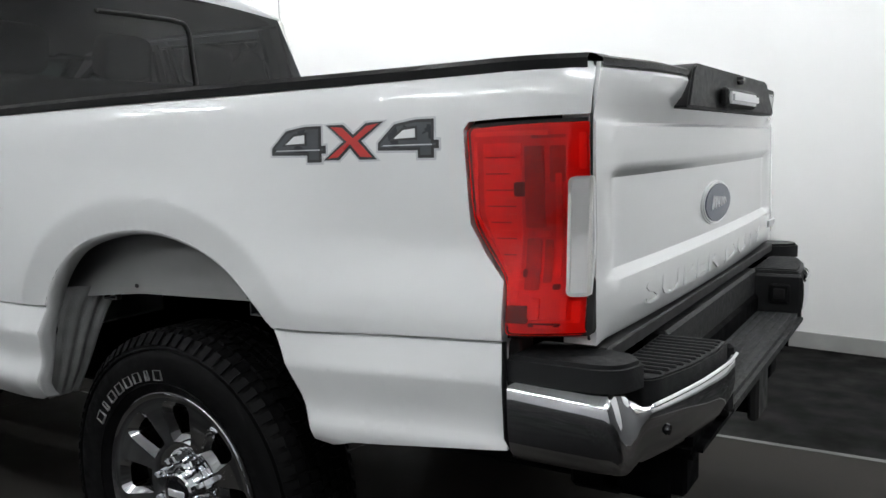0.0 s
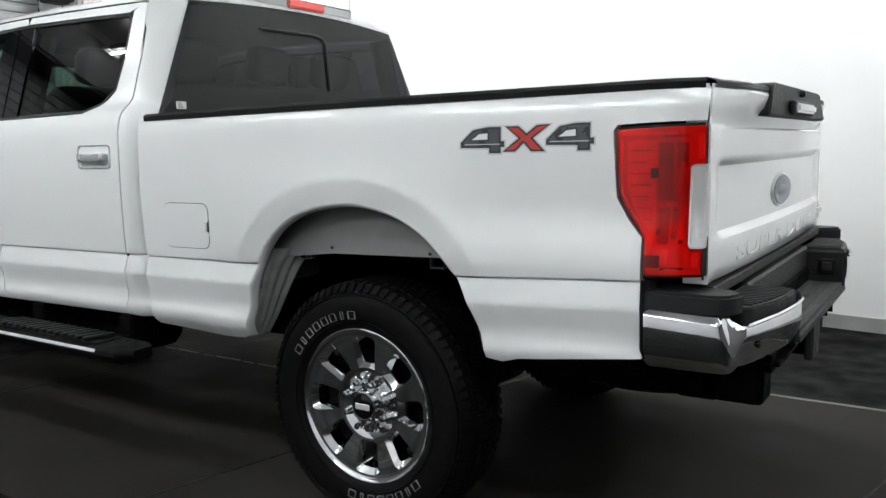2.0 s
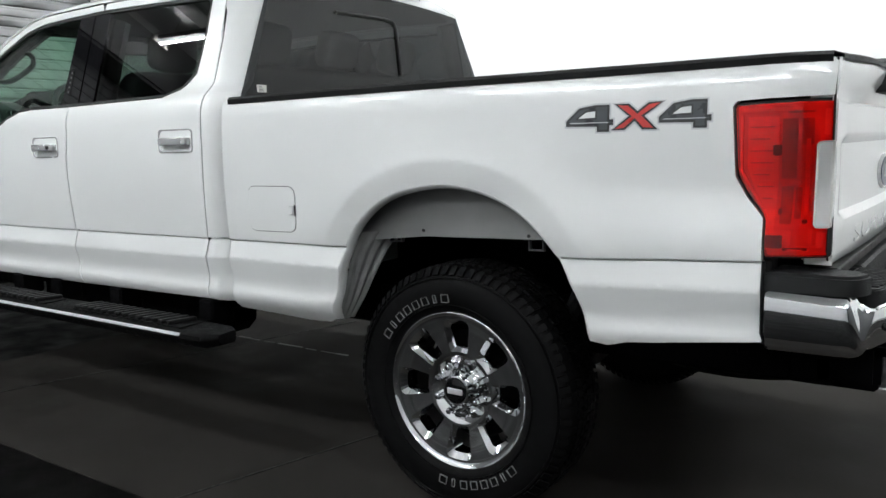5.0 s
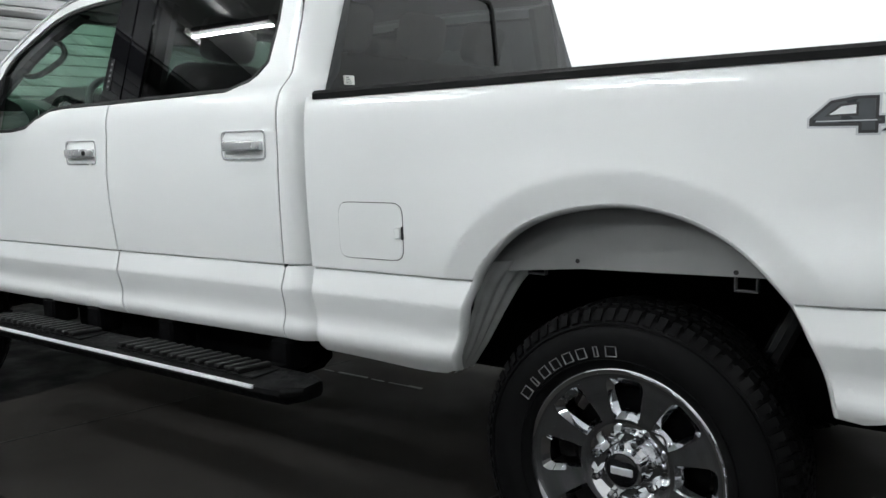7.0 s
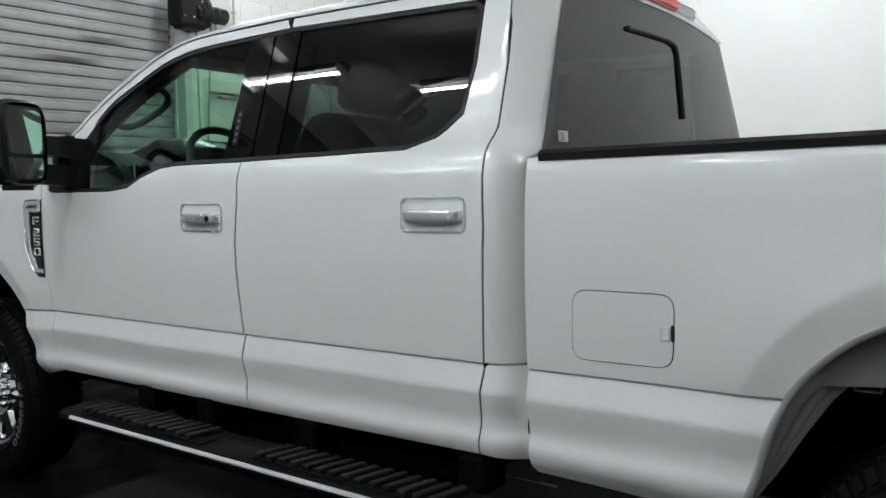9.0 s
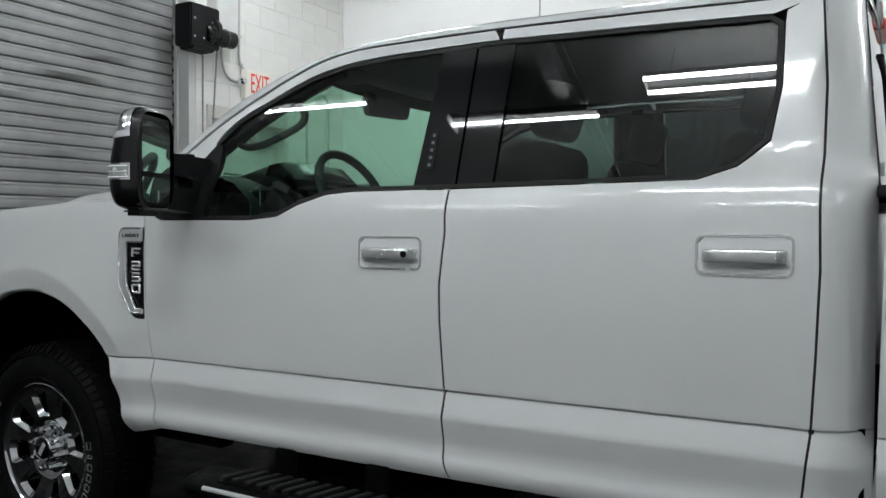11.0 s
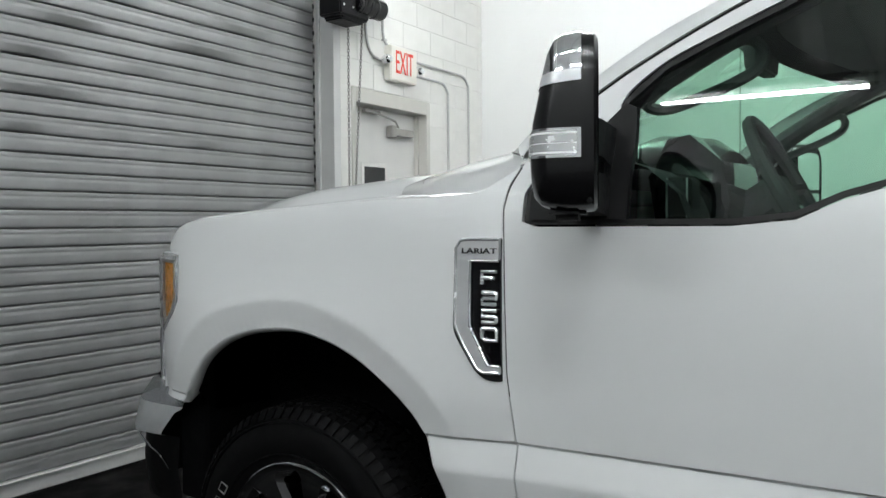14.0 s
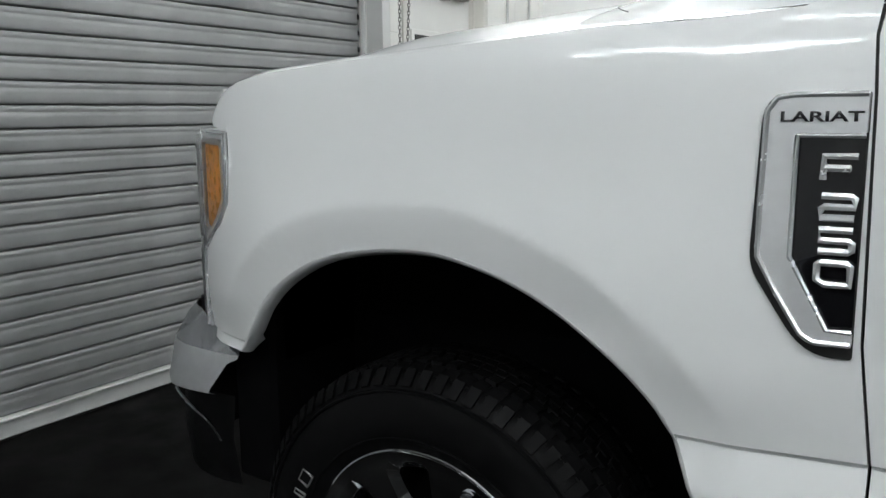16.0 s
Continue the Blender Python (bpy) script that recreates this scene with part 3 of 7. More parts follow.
# window opening, door frames and roof rail
UP_IN = [(-3.20, 1.570), (-3.114, 1.620), (-3.11, 1.665), (-3.025, 1.737), (-2.90, 1.795), (-2.735, 1.864), (-2.60, 1.895), (-2.45, 1.908), (-2.04, 1.917), (-1.57, 1.905), (-1.28, 1.896)]
UP_GAP = [(-3.205, 1.650), (-3.107, 1.718), (-2.93, 1.815), (-2.74, 1.898), (-2.60, 1.932), (-2.45, 1.942), (-2.06, 1.947), (-1.6, 1.940), (-1.175, 1.928)]
ROOF_EDGE = [(-3.34, 1.610), (-3.13, 1.765), (-2.966, 1.852), (-2.80, 1.915), (-2.64, 1.956), (-2.395, 1.980), (-2.07, 1.985), (-1.6, 1.980), (-1.10, 1.962)]
band("door_frame", crom(UP_IN[:9], 4), crom(UP_GAP[:7], 4), PAINT, front_door)
band("door_frame", [(-2.03, 1.917), (-1.57, 1.905), (-1.28, 1.896)], [(-2.03, 1.947), (-1.6, 1.940), (-1.178, 1.929)], PAINT, rear_door)
rail_in = [(x - 0.006, z + 0.008) for x, z in UP_GAP]
roof_rail = band("roof_rail", crom([(-3.345, 1.54), (-3.315, 1.580)] + rail_in, 4), crom([(-3.368, 1.572)] + ROOF_EDGE, 4), PAINT, truck, depth=0.03, tip=0.02)
band("rail_seal", crom([(-3.30, 1.58)] + UP_GAP, 4), crom([(-3.315, 1.59)] + rail_in, 4), SEAL, truck, lift=-0.012)

OPENING = ccw([(-3.30, 1.385), (-2.85, 1.383), (-2.735, 1.395), (-2.655, 1.431), (-2.55, 1.462), (-2.45, 1.47), (-2.12, 1.471), (-1.43, 1.481), (-1.345, 1.512), (-1.274, 1.573), (-1.254, 1.71), (-1.257, 1.872), (-1.285, 1.893), (-1.57, 1.902), (-2.04, 1.914), (-2.45, 1.905), (-2.60, 1.892), (-2.735, 1.861), (-2.90, 1.791), (-3.025, 1.732), (-3.105, 1.662), (-3.20, 1.565), (-3.272, 1.512), (-3.298, 1.455)])
ring("window_seal", OPENING, offset(OPENING, -0.012), SEAL, front_door, lift=-0.003, depth=0.02)
fw = ccw([(-3.06, 1.395), (-2.85, 1.395), (-2.74, 1.405), (-2.655, 1.442), (-2.55, 1.475), (-2.45, 1.483), (-2.26, 1.484), (-2.225, 1.90), (-2.45, 1.892), (-2.60, 1.878), (-2.735, 1.846), (-2.90, 1.776), (-3.02, 1.716), (-3.075, 1.64)])
rw = ccw([(-2.00, 1.486), (-1.43, 1.495), (-1.355, 1.523), (-1.289, 1.578), (-1.270, 1.71), (-1.273, 1.865), (-1.295, 1.88), (-1.57, 1.889), (-1.985, 1.90)])
FLAT = lambda x, z: 0.058 + 0.287 * (z - 1.48)
g1 = panel("window_pane", fw, GLASS_FRONT, front_door, lift=-0.005, depth=0.004, step=0.4, bulge=FLAT, label="green-tinted clear side glass")
g2 = panel("window_pane", rw, GLASS_DARK, rear_door, lift=-0.005, depth=0.004, step=0.4, bulge=FLAT, label="dark privacy glass")
sail = ccw([(-3.285, 1.395), (-3.06, 1.395), (-3.075, 1.64), (-3.10, 1.652), (-3.195, 1.56), (-3.265, 1.507), (-3.285, 1.455)])
panel("mirror_sail", sail, BLACK, front_door, lift=0.004, depth=0.02, step=0.1, label="black plastic mirror base panel")
pil = ccw([(-2.265, 1.482), (-2.125, 1.481), (-2.115, 1.915), (-2.23, 1.909)])
p1 = panel("pillar_cover", pil, GLOSS_BLACK, front_door, lift=0.003, depth=0.02, step=0.4, bulge=FLAT, label="gloss black pillar trim with keypad")
pil2 = ccw([(-2.118, 1.481), (-2.005, 1.483), (-1.99, 1.91), (-2.108, 1.915)])
panel("pillar_cover", pil2, GLOSS_BLACK, rear_door, lift=0.001, depth=0.02, step=0.4, bulge=FLAT, label="gloss black pillar trim")
kp = ccw(rounded([(-2.232, 1.530), (-2.205, 1.530), (-2.203, 1.655), (-2.228, 1.655)], 0.006, 2))
panel("pillar_seal", ccw([(-2.15, 1.475), (-2.09, 1.476), (-2.08, 1.925), (-2.14, 1.922)]), SEAL, front_door, lift=-0.022, depth=0.01, step=0.1, bulge=FLAT)
keypad = panel("keypad", kp, BLACK, p1, lift=0.0055, depth=0.01, step=0.2, bulge=FLAT, label="narrow black keypad strip")
for k in range(5):
    z = 1.545 + 0.0225 * k
    x = -2.2195 + 0.0008 * k
    panel("key", ccw(rounded([(x - 0.005, z - 0.0045), (x + 0.005, z - 0.0045), (x + 0.005, z + 0.0045), (x - 0.005, z + 0.0045)], 0.002, 2)), KEY_GREY, keypad, lift=0.0075, depth=0.004, step=0.2, bulge=FLAT, label="small grey key")

# dark strips just behind the door shut lines: recessed seal plus painted gap shadow
for line in ([(-2.116, 0.64), (-2.132, 0.70), (-2.124, 0.895), (-2.132, 1.1), (-2.132, 1.2), (-2.115, 1.346), (-2.118, 1.40), (-2.115, 1.466)],
             [(-1.194, 0.65), (-1.166, 0.90), (-1.157, 1.07), (-1.150, 1.267), (-1.153, 1.41), (-1.152, 1.539), (-1.153, 1.704), (-1.170, 1.93)],
             [(-3.337, 0.63), (-3.334, 0.888), (-3.349, 1.046), (-3.352, 1.35), (-3.354, 1.42), (-3.338, 1.518)]):
    band("door_seal", [(x - 0.006, z) for x, z in line], [(x + 0.006, z) for x, z in line], SEAL, truck, lift=-0.0035, depth=0.008, n=60)

# fuel door and its latch
fo = ccw(rounded([(-0.905, 0.946), (-0.647, 0.950), (-0.642, 1.122), (-0.897, 1.121)], 0.04, 5))
ring("fuel_gap", fo, offset(fo, -0.0022), SEAL, truck, lift=0.0004, depth=0.004, label="thin dark gap round the fuel door")
fuel = panel("fuel_door", offset(fo, -0.0022), PAINT, truck, lift=0.0022, depth=0.004, step=0.06, label="white square fuel filler door")
FY = side(-0.66, 1.033)
part("latch", boxes(((-0.676, FY - 0.008, 1.016), (-0.652, FY + 0.004, 1.050)), bevel=0.003), PAINT, fuel)
part("notch", boxes(((-0.652, FY - 0.005, 1.014), (-0.644, FY + 0.004, 1.053)), bevel=0.002), SEAL, fuel, "dark finger notch")


def door_handle(parent, x0, x1, z, keyed):
    """A pull handle in a chrome-edged cup."""
    o = ccw(rounded([(x0 + 0.012, z - 0.046), (x1, z - 0.046), (x1, z + 0.046), (x0 + 0.012, z + 0.046)], 0.018, 4))
    cup = panel("handle_cup", o, HANDLE_CHROME, parent, lift=0.001, depth=0.01, step=0.02, bulge=lambda x, z_: side(x, z_) + 0.020 * smooth01(1.6 - 1.6 * max(abs(x - (x0 + x1 + 0.012) / 2) / ((x1 - x0) / 2), abs(z_ - z) / 0.046)), label="scooped satin chrome handle cup")
    ring("cup_rim", offset(o, 0.003), offset(o, -0.003), HANDLE_CHROME, parent, lift=0.003, depth=0.004, label="thin bright rim")
    bm = bmesh.new()
    y = side((x0 + x1) / 2, z)
    sq = lambda v: math.copysign(abs(v) ** 0.42, v)
    rows = []
    for f in (0.0, 0.015, 0.05, 0.10, 0.25, 0.5, 0.75, 0.89, 0.895, 0.90, 0.905, 0.95, 0.985, 1.0):
        xx = x0 + 0.026 + (x1 - x0 - 0.038) * f
        out = 0.012 + 0.020 * (1 - abs(2 * f - 1) ** 10) - (0.0018 if 0.893 < f < 0.902 else 0)
        h = 0.0165 * (1 - 0.14 * abs(2 * f - 1) ** 14)
        rows.append([(xx, y - out + 0.010 * (1 - sq(math.cos(a))), z - 0.001 + h * sq(math.sin(a))) for a in [2 * math.pi * (j + 0.5) / 16 for j in range(16)]])
    loft(bm, rows, close=True)
    bm.verts.ensure_lookup_table()
    bm.faces.new([bm.verts[j] for j in range(16)])
    bm.faces.new([bm.verts[13 * 16 + j] for j in range(15, -1, -1)])
    bmesh.ops.recalc_face_normals(bm, faces=bm.faces)
    part("door_handle", bm, HANDLE_CHROME, parent, "bright satin chrome pull handle", smooth=50)
    if keyed:
        part("lock", lathe(bmesh.new(), [(0.0, -0.0045), (0.009, -0.0045), (0.010, 0.0), (0.010, 0.012)], 16, "y", (x1 - 0.038, y - 0.030, z - 0.001)), GLOSS_BLACK, parent, "round key lock")


door_handle(rear_door, -1.432, -1.207, 1.297, False)
door_handle(front_door, -2.418, -2.193, 1.284, True)

# bed rail cap, rolled arch lips and inner sheets
rail = bmesh.new()
rows = []
for x in [-1.045 + 2.165 * j / 40 for j in range(41)]:
    y, z = side(x, 1.44 + rake(x) * 0.5), 1.443 + 0.020 * (x + 1.03) / 2.15
    rows.append([(x, y - 0.006, z - 0.012), (x, y - 0.008, z + 0.006), (x, y + 0.004, z + 0.016), (x, y + 0.10, z + 0.018), (x, y + 0.11, z + 0.008), (x, y + 0.11, z - 0.02)])
loft(rail, rows)
bmesh.ops.recalc_face_normals(rail, faces=rail.faces)
rail_cap = part("bed_rail_cap", rail, BLACK, truck, "textured black plastic bed rail cap")


def lip(name, arch, depth, material, back=0.0):
    bm = bmesh.new()
    rows = [[(x, side(x, z) + d, z) for x, z in arch] for d in (0.0, depth * 0.5, depth)]
    loft(bm, rows)
    return part(name, bm, material, truck)


lip1 = lip("arch_lip", REAR_ARCH, 0.055, PAINT)
lip2 = lip("arch_lip", FRONT_ARCH, 0.05, PAINT)
for A, cx, cz in ((REAR_ARCH, 0.0, 0.62), (FRONT_ARCH, -4.03, 0.62)):
    band("arch_flange", A, [(cx + (x - cx) * 0.972, cz + (z - cz) * 0.972) for x, z in A], PAINT, truck, lift=0.0, depth=0.01, n=60, tip=0.022)
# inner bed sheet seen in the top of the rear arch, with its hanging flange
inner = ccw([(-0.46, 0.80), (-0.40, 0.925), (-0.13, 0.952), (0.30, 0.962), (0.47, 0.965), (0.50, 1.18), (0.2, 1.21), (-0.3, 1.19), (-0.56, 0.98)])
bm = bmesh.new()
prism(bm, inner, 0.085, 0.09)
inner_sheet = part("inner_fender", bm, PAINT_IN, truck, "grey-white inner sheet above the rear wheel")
for x in (-0.14, 0.27):
    part("hole", lathe(bmesh.new(), [(0.0, 0.0), (0.006, 0.0), (0.006, 0.003)], 12, "y", (x, 0.0825, 0.972)), SEAL, inner_sheet)
# ribbed liner at the front of the rear arch
rows = []
for j in range(15):
    f = j / 14
    z = 0.62 + 0.34 * f
    xe = float(np.interp(z, [0.62, 0.70, 0.80, 0.885, 0.96], [-0.518, -0.485, -0.455, -0.425, -0.380]))
    rows.append([(xe + 0.006 * math.sin(22 * u) * u + 0.10 * u * f, 0.04 + 0.10 * u, z) for u in [k / 24 for k in range(25)]])
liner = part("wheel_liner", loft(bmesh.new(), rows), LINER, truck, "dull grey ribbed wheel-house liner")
for ob in (bedside, front_door, rear_door, corner, fender, roof_rail, rail_cap, lip1, lip2, inner_sheet, liner, fuel):
    if ob is not fuel:
        mirrored(ob, truck)

# insides of the wheel houses, floor, frame and running gear; near-black colour carries their shade
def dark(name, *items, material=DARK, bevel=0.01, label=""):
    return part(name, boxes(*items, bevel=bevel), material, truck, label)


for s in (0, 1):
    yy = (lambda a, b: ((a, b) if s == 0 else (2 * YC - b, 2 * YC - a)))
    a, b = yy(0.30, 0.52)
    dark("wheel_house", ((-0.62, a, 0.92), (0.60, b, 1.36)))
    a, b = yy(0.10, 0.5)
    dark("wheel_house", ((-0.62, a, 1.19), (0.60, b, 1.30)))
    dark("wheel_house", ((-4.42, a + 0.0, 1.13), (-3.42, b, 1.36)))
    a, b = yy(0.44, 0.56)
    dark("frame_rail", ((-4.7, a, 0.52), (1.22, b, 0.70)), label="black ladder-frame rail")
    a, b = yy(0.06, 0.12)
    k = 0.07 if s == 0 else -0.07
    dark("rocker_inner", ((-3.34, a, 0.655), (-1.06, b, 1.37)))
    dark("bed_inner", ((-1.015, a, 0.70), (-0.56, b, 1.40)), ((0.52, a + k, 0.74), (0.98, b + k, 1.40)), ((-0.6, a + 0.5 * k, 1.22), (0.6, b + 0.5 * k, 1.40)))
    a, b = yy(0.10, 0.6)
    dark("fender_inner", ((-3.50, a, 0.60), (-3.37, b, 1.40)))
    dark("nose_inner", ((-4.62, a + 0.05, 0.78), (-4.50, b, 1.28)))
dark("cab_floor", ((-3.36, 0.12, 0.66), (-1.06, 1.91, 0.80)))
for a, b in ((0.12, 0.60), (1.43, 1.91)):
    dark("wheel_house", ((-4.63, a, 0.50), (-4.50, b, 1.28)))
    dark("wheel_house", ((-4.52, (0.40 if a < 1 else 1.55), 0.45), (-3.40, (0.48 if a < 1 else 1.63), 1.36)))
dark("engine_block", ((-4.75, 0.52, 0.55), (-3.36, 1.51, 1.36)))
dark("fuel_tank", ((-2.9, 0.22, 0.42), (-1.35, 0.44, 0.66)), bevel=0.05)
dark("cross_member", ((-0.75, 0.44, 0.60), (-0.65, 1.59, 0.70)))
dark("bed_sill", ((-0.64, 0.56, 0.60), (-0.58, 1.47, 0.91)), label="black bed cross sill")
# added sheet, no real part: stops wall light from crossing under the truck
dark("driveline_shield", ((-3.3, 1.08, 0.38), (0.95, 1.13, 0.90)), label="black upright sheet added to block light under the truck")
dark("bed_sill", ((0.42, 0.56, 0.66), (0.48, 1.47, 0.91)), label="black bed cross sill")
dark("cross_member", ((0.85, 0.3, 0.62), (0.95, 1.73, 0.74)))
part("rear_axle", lathe(bmesh.new(), [(0.05, -0.60), (0.055, -0.2), (0.14, -0.12), (0.15, 0.0), (0.14, 0.12), (0.055, 0.2), (0.05, 0.60)], 20, "y", (0.0, YC, 0.43)), STEEL, truck, "dark cast rear axle")
part("front_axle", lathe(bmesh.new(), [(0.05, -0.60), (0.05, 0.2), (0.12, 0.24), (0.12, 0.4), (0.05, 0.45), (0.05, 0.60)], 20, "y", (-4.058, YC, 0.43)), STEEL, truck, "dark cast front axle")
part("spare_wheel", lathe(bmesh.new(), [(0.12, 0.56), (0.25, 0.54), (0.36, 0.50), (0.405, 0.53), (0.41, 0.60), (0.405, 0.68), (0.36, 0.72), (0.12, 0.72)], 32, "z", (0.72, YC, -0.06)), RUBBER, truck, "black spare tyre under the bed")
part("exhaust", sweep(bmesh.new(), [(-3.0, 1.45, 0.55), (-0.6, 1.45, 0.55), (-0.2, 1.5, 0.74), (0.3, 1.5, 0.74), (0.6, 1.6, 0.6), (0.9, 1.75, 0.55)], 0.045, 10), DARK, truck, "dark exhaust pipe")
for x in (-0.27, 0.29):
    part("hanger_bracket", boxes(((x - 0.027, 0.092, 0.924), (x + 0.027, 0.112, 0.928)), ((x - 0.027, 0.092, 0.928), (x - 0.023, 0.112, 0.965)), ((x + 0.023, 0.092, 0.928), (x + 0.027, 0.112, 0.965)), bevel=0.001), SHELF_STEEL, truck, "small grey steel strap bracket")
# leaf spring and damper behind the rear wheel
part("leaf_spring", sweep(bmesh.new(), crom([(-0.75, 0.5, 0.62), (-0.3, 0.5, 0.52), (0.0, 0.5, 0.49), (0.4, 0.5, 0.55), (0.85, 0.5, 0.66)], 5), 0.03, 6), STEEL, truck)
part("damper", sweep(bmesh.new(), [(0.15, 0.36, 0.40), (0.40, 0.40, 0.95)], 0.03, 10), GREY_PLASTIC, truck)

# bed
part("bed_floor", boxes(((-1.0, 0.34, 0.92), (1.10, 1.69, 0.95))), BLACK, truck, "black lined bed floor")
part("bed_front_panel", boxes(((-1.02, 0.10, 0.70), (-0.985, 1.93, 1.452)), bevel=0.004), PAINT, truck)
for a, b in ((0.185, 0.215), (1.815, 1.845)):
    part("bed_liner", boxes(((-0.98, a, 0.95), (1.10, b, 1.455))), BLACK, truck, "black plastic bed liner side")

# ---- cab upper: roof, glass ----
def roof_z(x):
    return float(np.interp(x, [-2.95, -2.8, -2.64, -2.395, -2.07, -1.6, -1.1, -1.03], [1.858, 1.916, 1.957, 1.981, 1.986, 1.981, 1.963, 1.945]))


rows = []
for x in [-2.72 + 1.615 * k / 24 for k in range(25)]:
    z0 = roof_z(x)
    y0 = side(x, min(z0, 1.985)) + 0.02
    hw = YC - y0
    crown = 0.075 * smooth01((x + 2.9) / 0.5) + 0.012
    rows.append([(x, y0 + 2 * hw * u, z0 + crown * (1 - abs(2 * u - 1) ** 2.6)) for u in [j / 24 for j in range(25)]])
bm = loft(bmesh.new(), rows)
bmesh.ops.recalc_face_normals(bm, faces=bm.faces)
for f in bm.faces:
    if f.normal.z < 0:
        f.normal_flip()
roof = part("roof", bm, PAINT, truck)
brow = []
for v in (0.0, 0.25, 0.5, 0.75, 1.0):
    brow.append([tuple(Vector(p).lerp(Vector((-2.715 - 0.225 * (1 - (2 * j / 24 - 1) ** 2), 0.265 + 1.50 * j / 24, 1.937 + 0.042 * (1 - (2 * j / 24 - 1) ** 2))), v) + Vector((0, 0, 0.006 * math.sin(math.pi * v)))) for j, p in enumerate(rows[0])])
bm = loft(bmesh.new(), brow)
for f in bm.faces:
    f.normal_update()
    if f.normal.z < 0:
        f.normal_flip()
part("roof_brow", bm, PAINT, truck)
part("header_trim", loft(bmesh.new(), [[(p[0] + 0.004, p[1], p[2] - 0.03) for p in r[1:-1]] for r in brow]), HEADLINER, truck, "pale grey trim above the windscreen")
part("headliner", loft(bmesh.new(), [[(p[0], p[1] + (0.05 if j == 0 else 0), p[2] - 0.05) for j, p in enumerate(r)][1:-1] for r in rows]), HEADLINER, truck, "pale grey cloth headliner")


def sheet(name, bottom, top, material, parent, bow=0.0, nu=16, nv=8, label="", sag=0.0):
    """A curved pane between a bottom and a top line of 3D end points, bowed in x."""
    rows = []
    for j in range(nv + 1):
        v = j / nv
        a = Vector(bottom[0]).lerp(Vector(top[0]), v)
        b = Vector(bottom[1]).lerp(Vector(top[1]), v)
        rows.append([tuple(a.lerp(b, u) + Vector((bow * (1 - (2 * u - 1) ** 2), 0, sag * (1 - (2 * u - 1) ** 2) * v))) for u in [i / nu for i in range(nu + 1)]])
    return part(name, loft(bmesh.new(), rows), material, parent, label)


windshield = sheet("windshield", [(-3.30, 0.13, 1.56), (-3.30, 1.90, 1.56)], [(-2.70, 0.27, 1.935), (-2.70, 1.76, 1.935)], GLASS_FRONT, truck, bow=-0.22, label="green-tinted windscreen", sag=0.04)
part("shade_band", loft(bmesh.new(), [[(-2.705 - 0.22 * (1 - (2 * u - 1) ** 2) + 0.012, 0.28 + 1.47 * u, 1.93 + 0.04 * (1 - (2 * u - 1) ** 2)) for u in [i / 12 for i in range(13)]], [(-2.79 - 0.22 * (1 - (2 * u - 1) ** 2) + 0.012, 0.26 + 1.51 * u, 1.875 + 0.036 * (1 - (2 * u - 1) ** 2)) for u in [i / 12 for i in range(13)]]]), SEAL, windshield, "dark band along the top of the windscreen")
# inner faces of the windscreen pillars
for s in (0, 1):
    P = [(-3.29, 0.145, 1.555), (-3.10, 0.185, 1.69), (-2.90, 0.23, 1.81), (-2.70, 0.28, 1.91)]
    P = [(x, y if s == 0 else 2 * YC - y, z) for x, y, z in P]
    part("windscreen_pillar", sweep(bmesh.new(), crom(P, 4), 0.036, 10), TRIM_GREY, truck, "grey inner windscreen pillar trim")
    P = [(-2.13, 0.18, 0.85), (-2.13, 0.19, 1.48), (-2.10, 0.29, 1.88)]
    P = [(x, y if s == 0 else 2 * YC - y, z) for x, y, z in P]
    part("centre_pillar", sweep(bmesh.new(), P, 0.055, 8), TRIM_GREY, truck, "grey inner door pillar")
    P = [(-1.17, 0.15, 0.85), (-1.17, 0.16, 1.48), (-1.17, 0.29, 1.92)]
    P = [(x, y if s == 0 else 2 * YC - y, z) for x, y, z in P]
    part("quarter_trim", sweep(bmesh.new(), P, 0.055, 8), TRIM_GREY, truck, "grey inner quarter trim")

# rear wall of the cab and its window
part("cab_back", boxes(((-1.075, 0.09, 0.68), (-1.054, 1.94, 1.44)), bevel=0.005), PAINT, truck)
YB, YT = side(-1.043, 1.44) - 0.006, side(-1.088, 1.94) + 0.014
LEAN = 0.046
rear_win = sheet("rear_window", [(-1.036, YB, 1.44), (-1.036, 2 * YC - YB, 1.44)], [(-1.038 - LEAN, YT, 1.945), (-1.038 - LEAN, 2 * YC - YT, 1.945)], GLASS_REAR, truck, bow=0.012, label="dark tinted sliding rear window", sag=0.030)
zr = roof_z(-1.105)
yr = side(-1.105, min(zr, 1.985)) + 0.02
cr = 0.075 + 0.012
US = [k / 24 for k in range(25)]
glass_top = [Vector((-1.038 - LEAN + 0.012 * (1 - (2 * u - 1) ** 2) + 0.003, YT + 2 * (YC - YT) * u, 1.943 + 0.030 * (1 - (2 * u - 1) ** 2))) for u in US]
roof_rear = [Vector((-1.103, yr + 2 * (YC - yr) * u, zr + cr * (1 - abs(2 * u - 1) ** 2.6) + 0.001)) for u in US]
part("rear_header", loft(bmesh.new(), [[tuple(p.lerp(q, v) + Vector((0.012 * math.sin(math.pi * v), 0, 0))) for p, q in zip(glass_top, roof_rear)] for v in (0.0, 0.25, 0.5, 0.75, 1.0)]), PAINT, truck)
RW = lambda y, z: (-1.036 - (LEAN + 0.002) * (z - 1.44) / 0.505 + 0.012 * (1 - ((y - YC) / 0.9) ** 2) + 0.006, y, z)
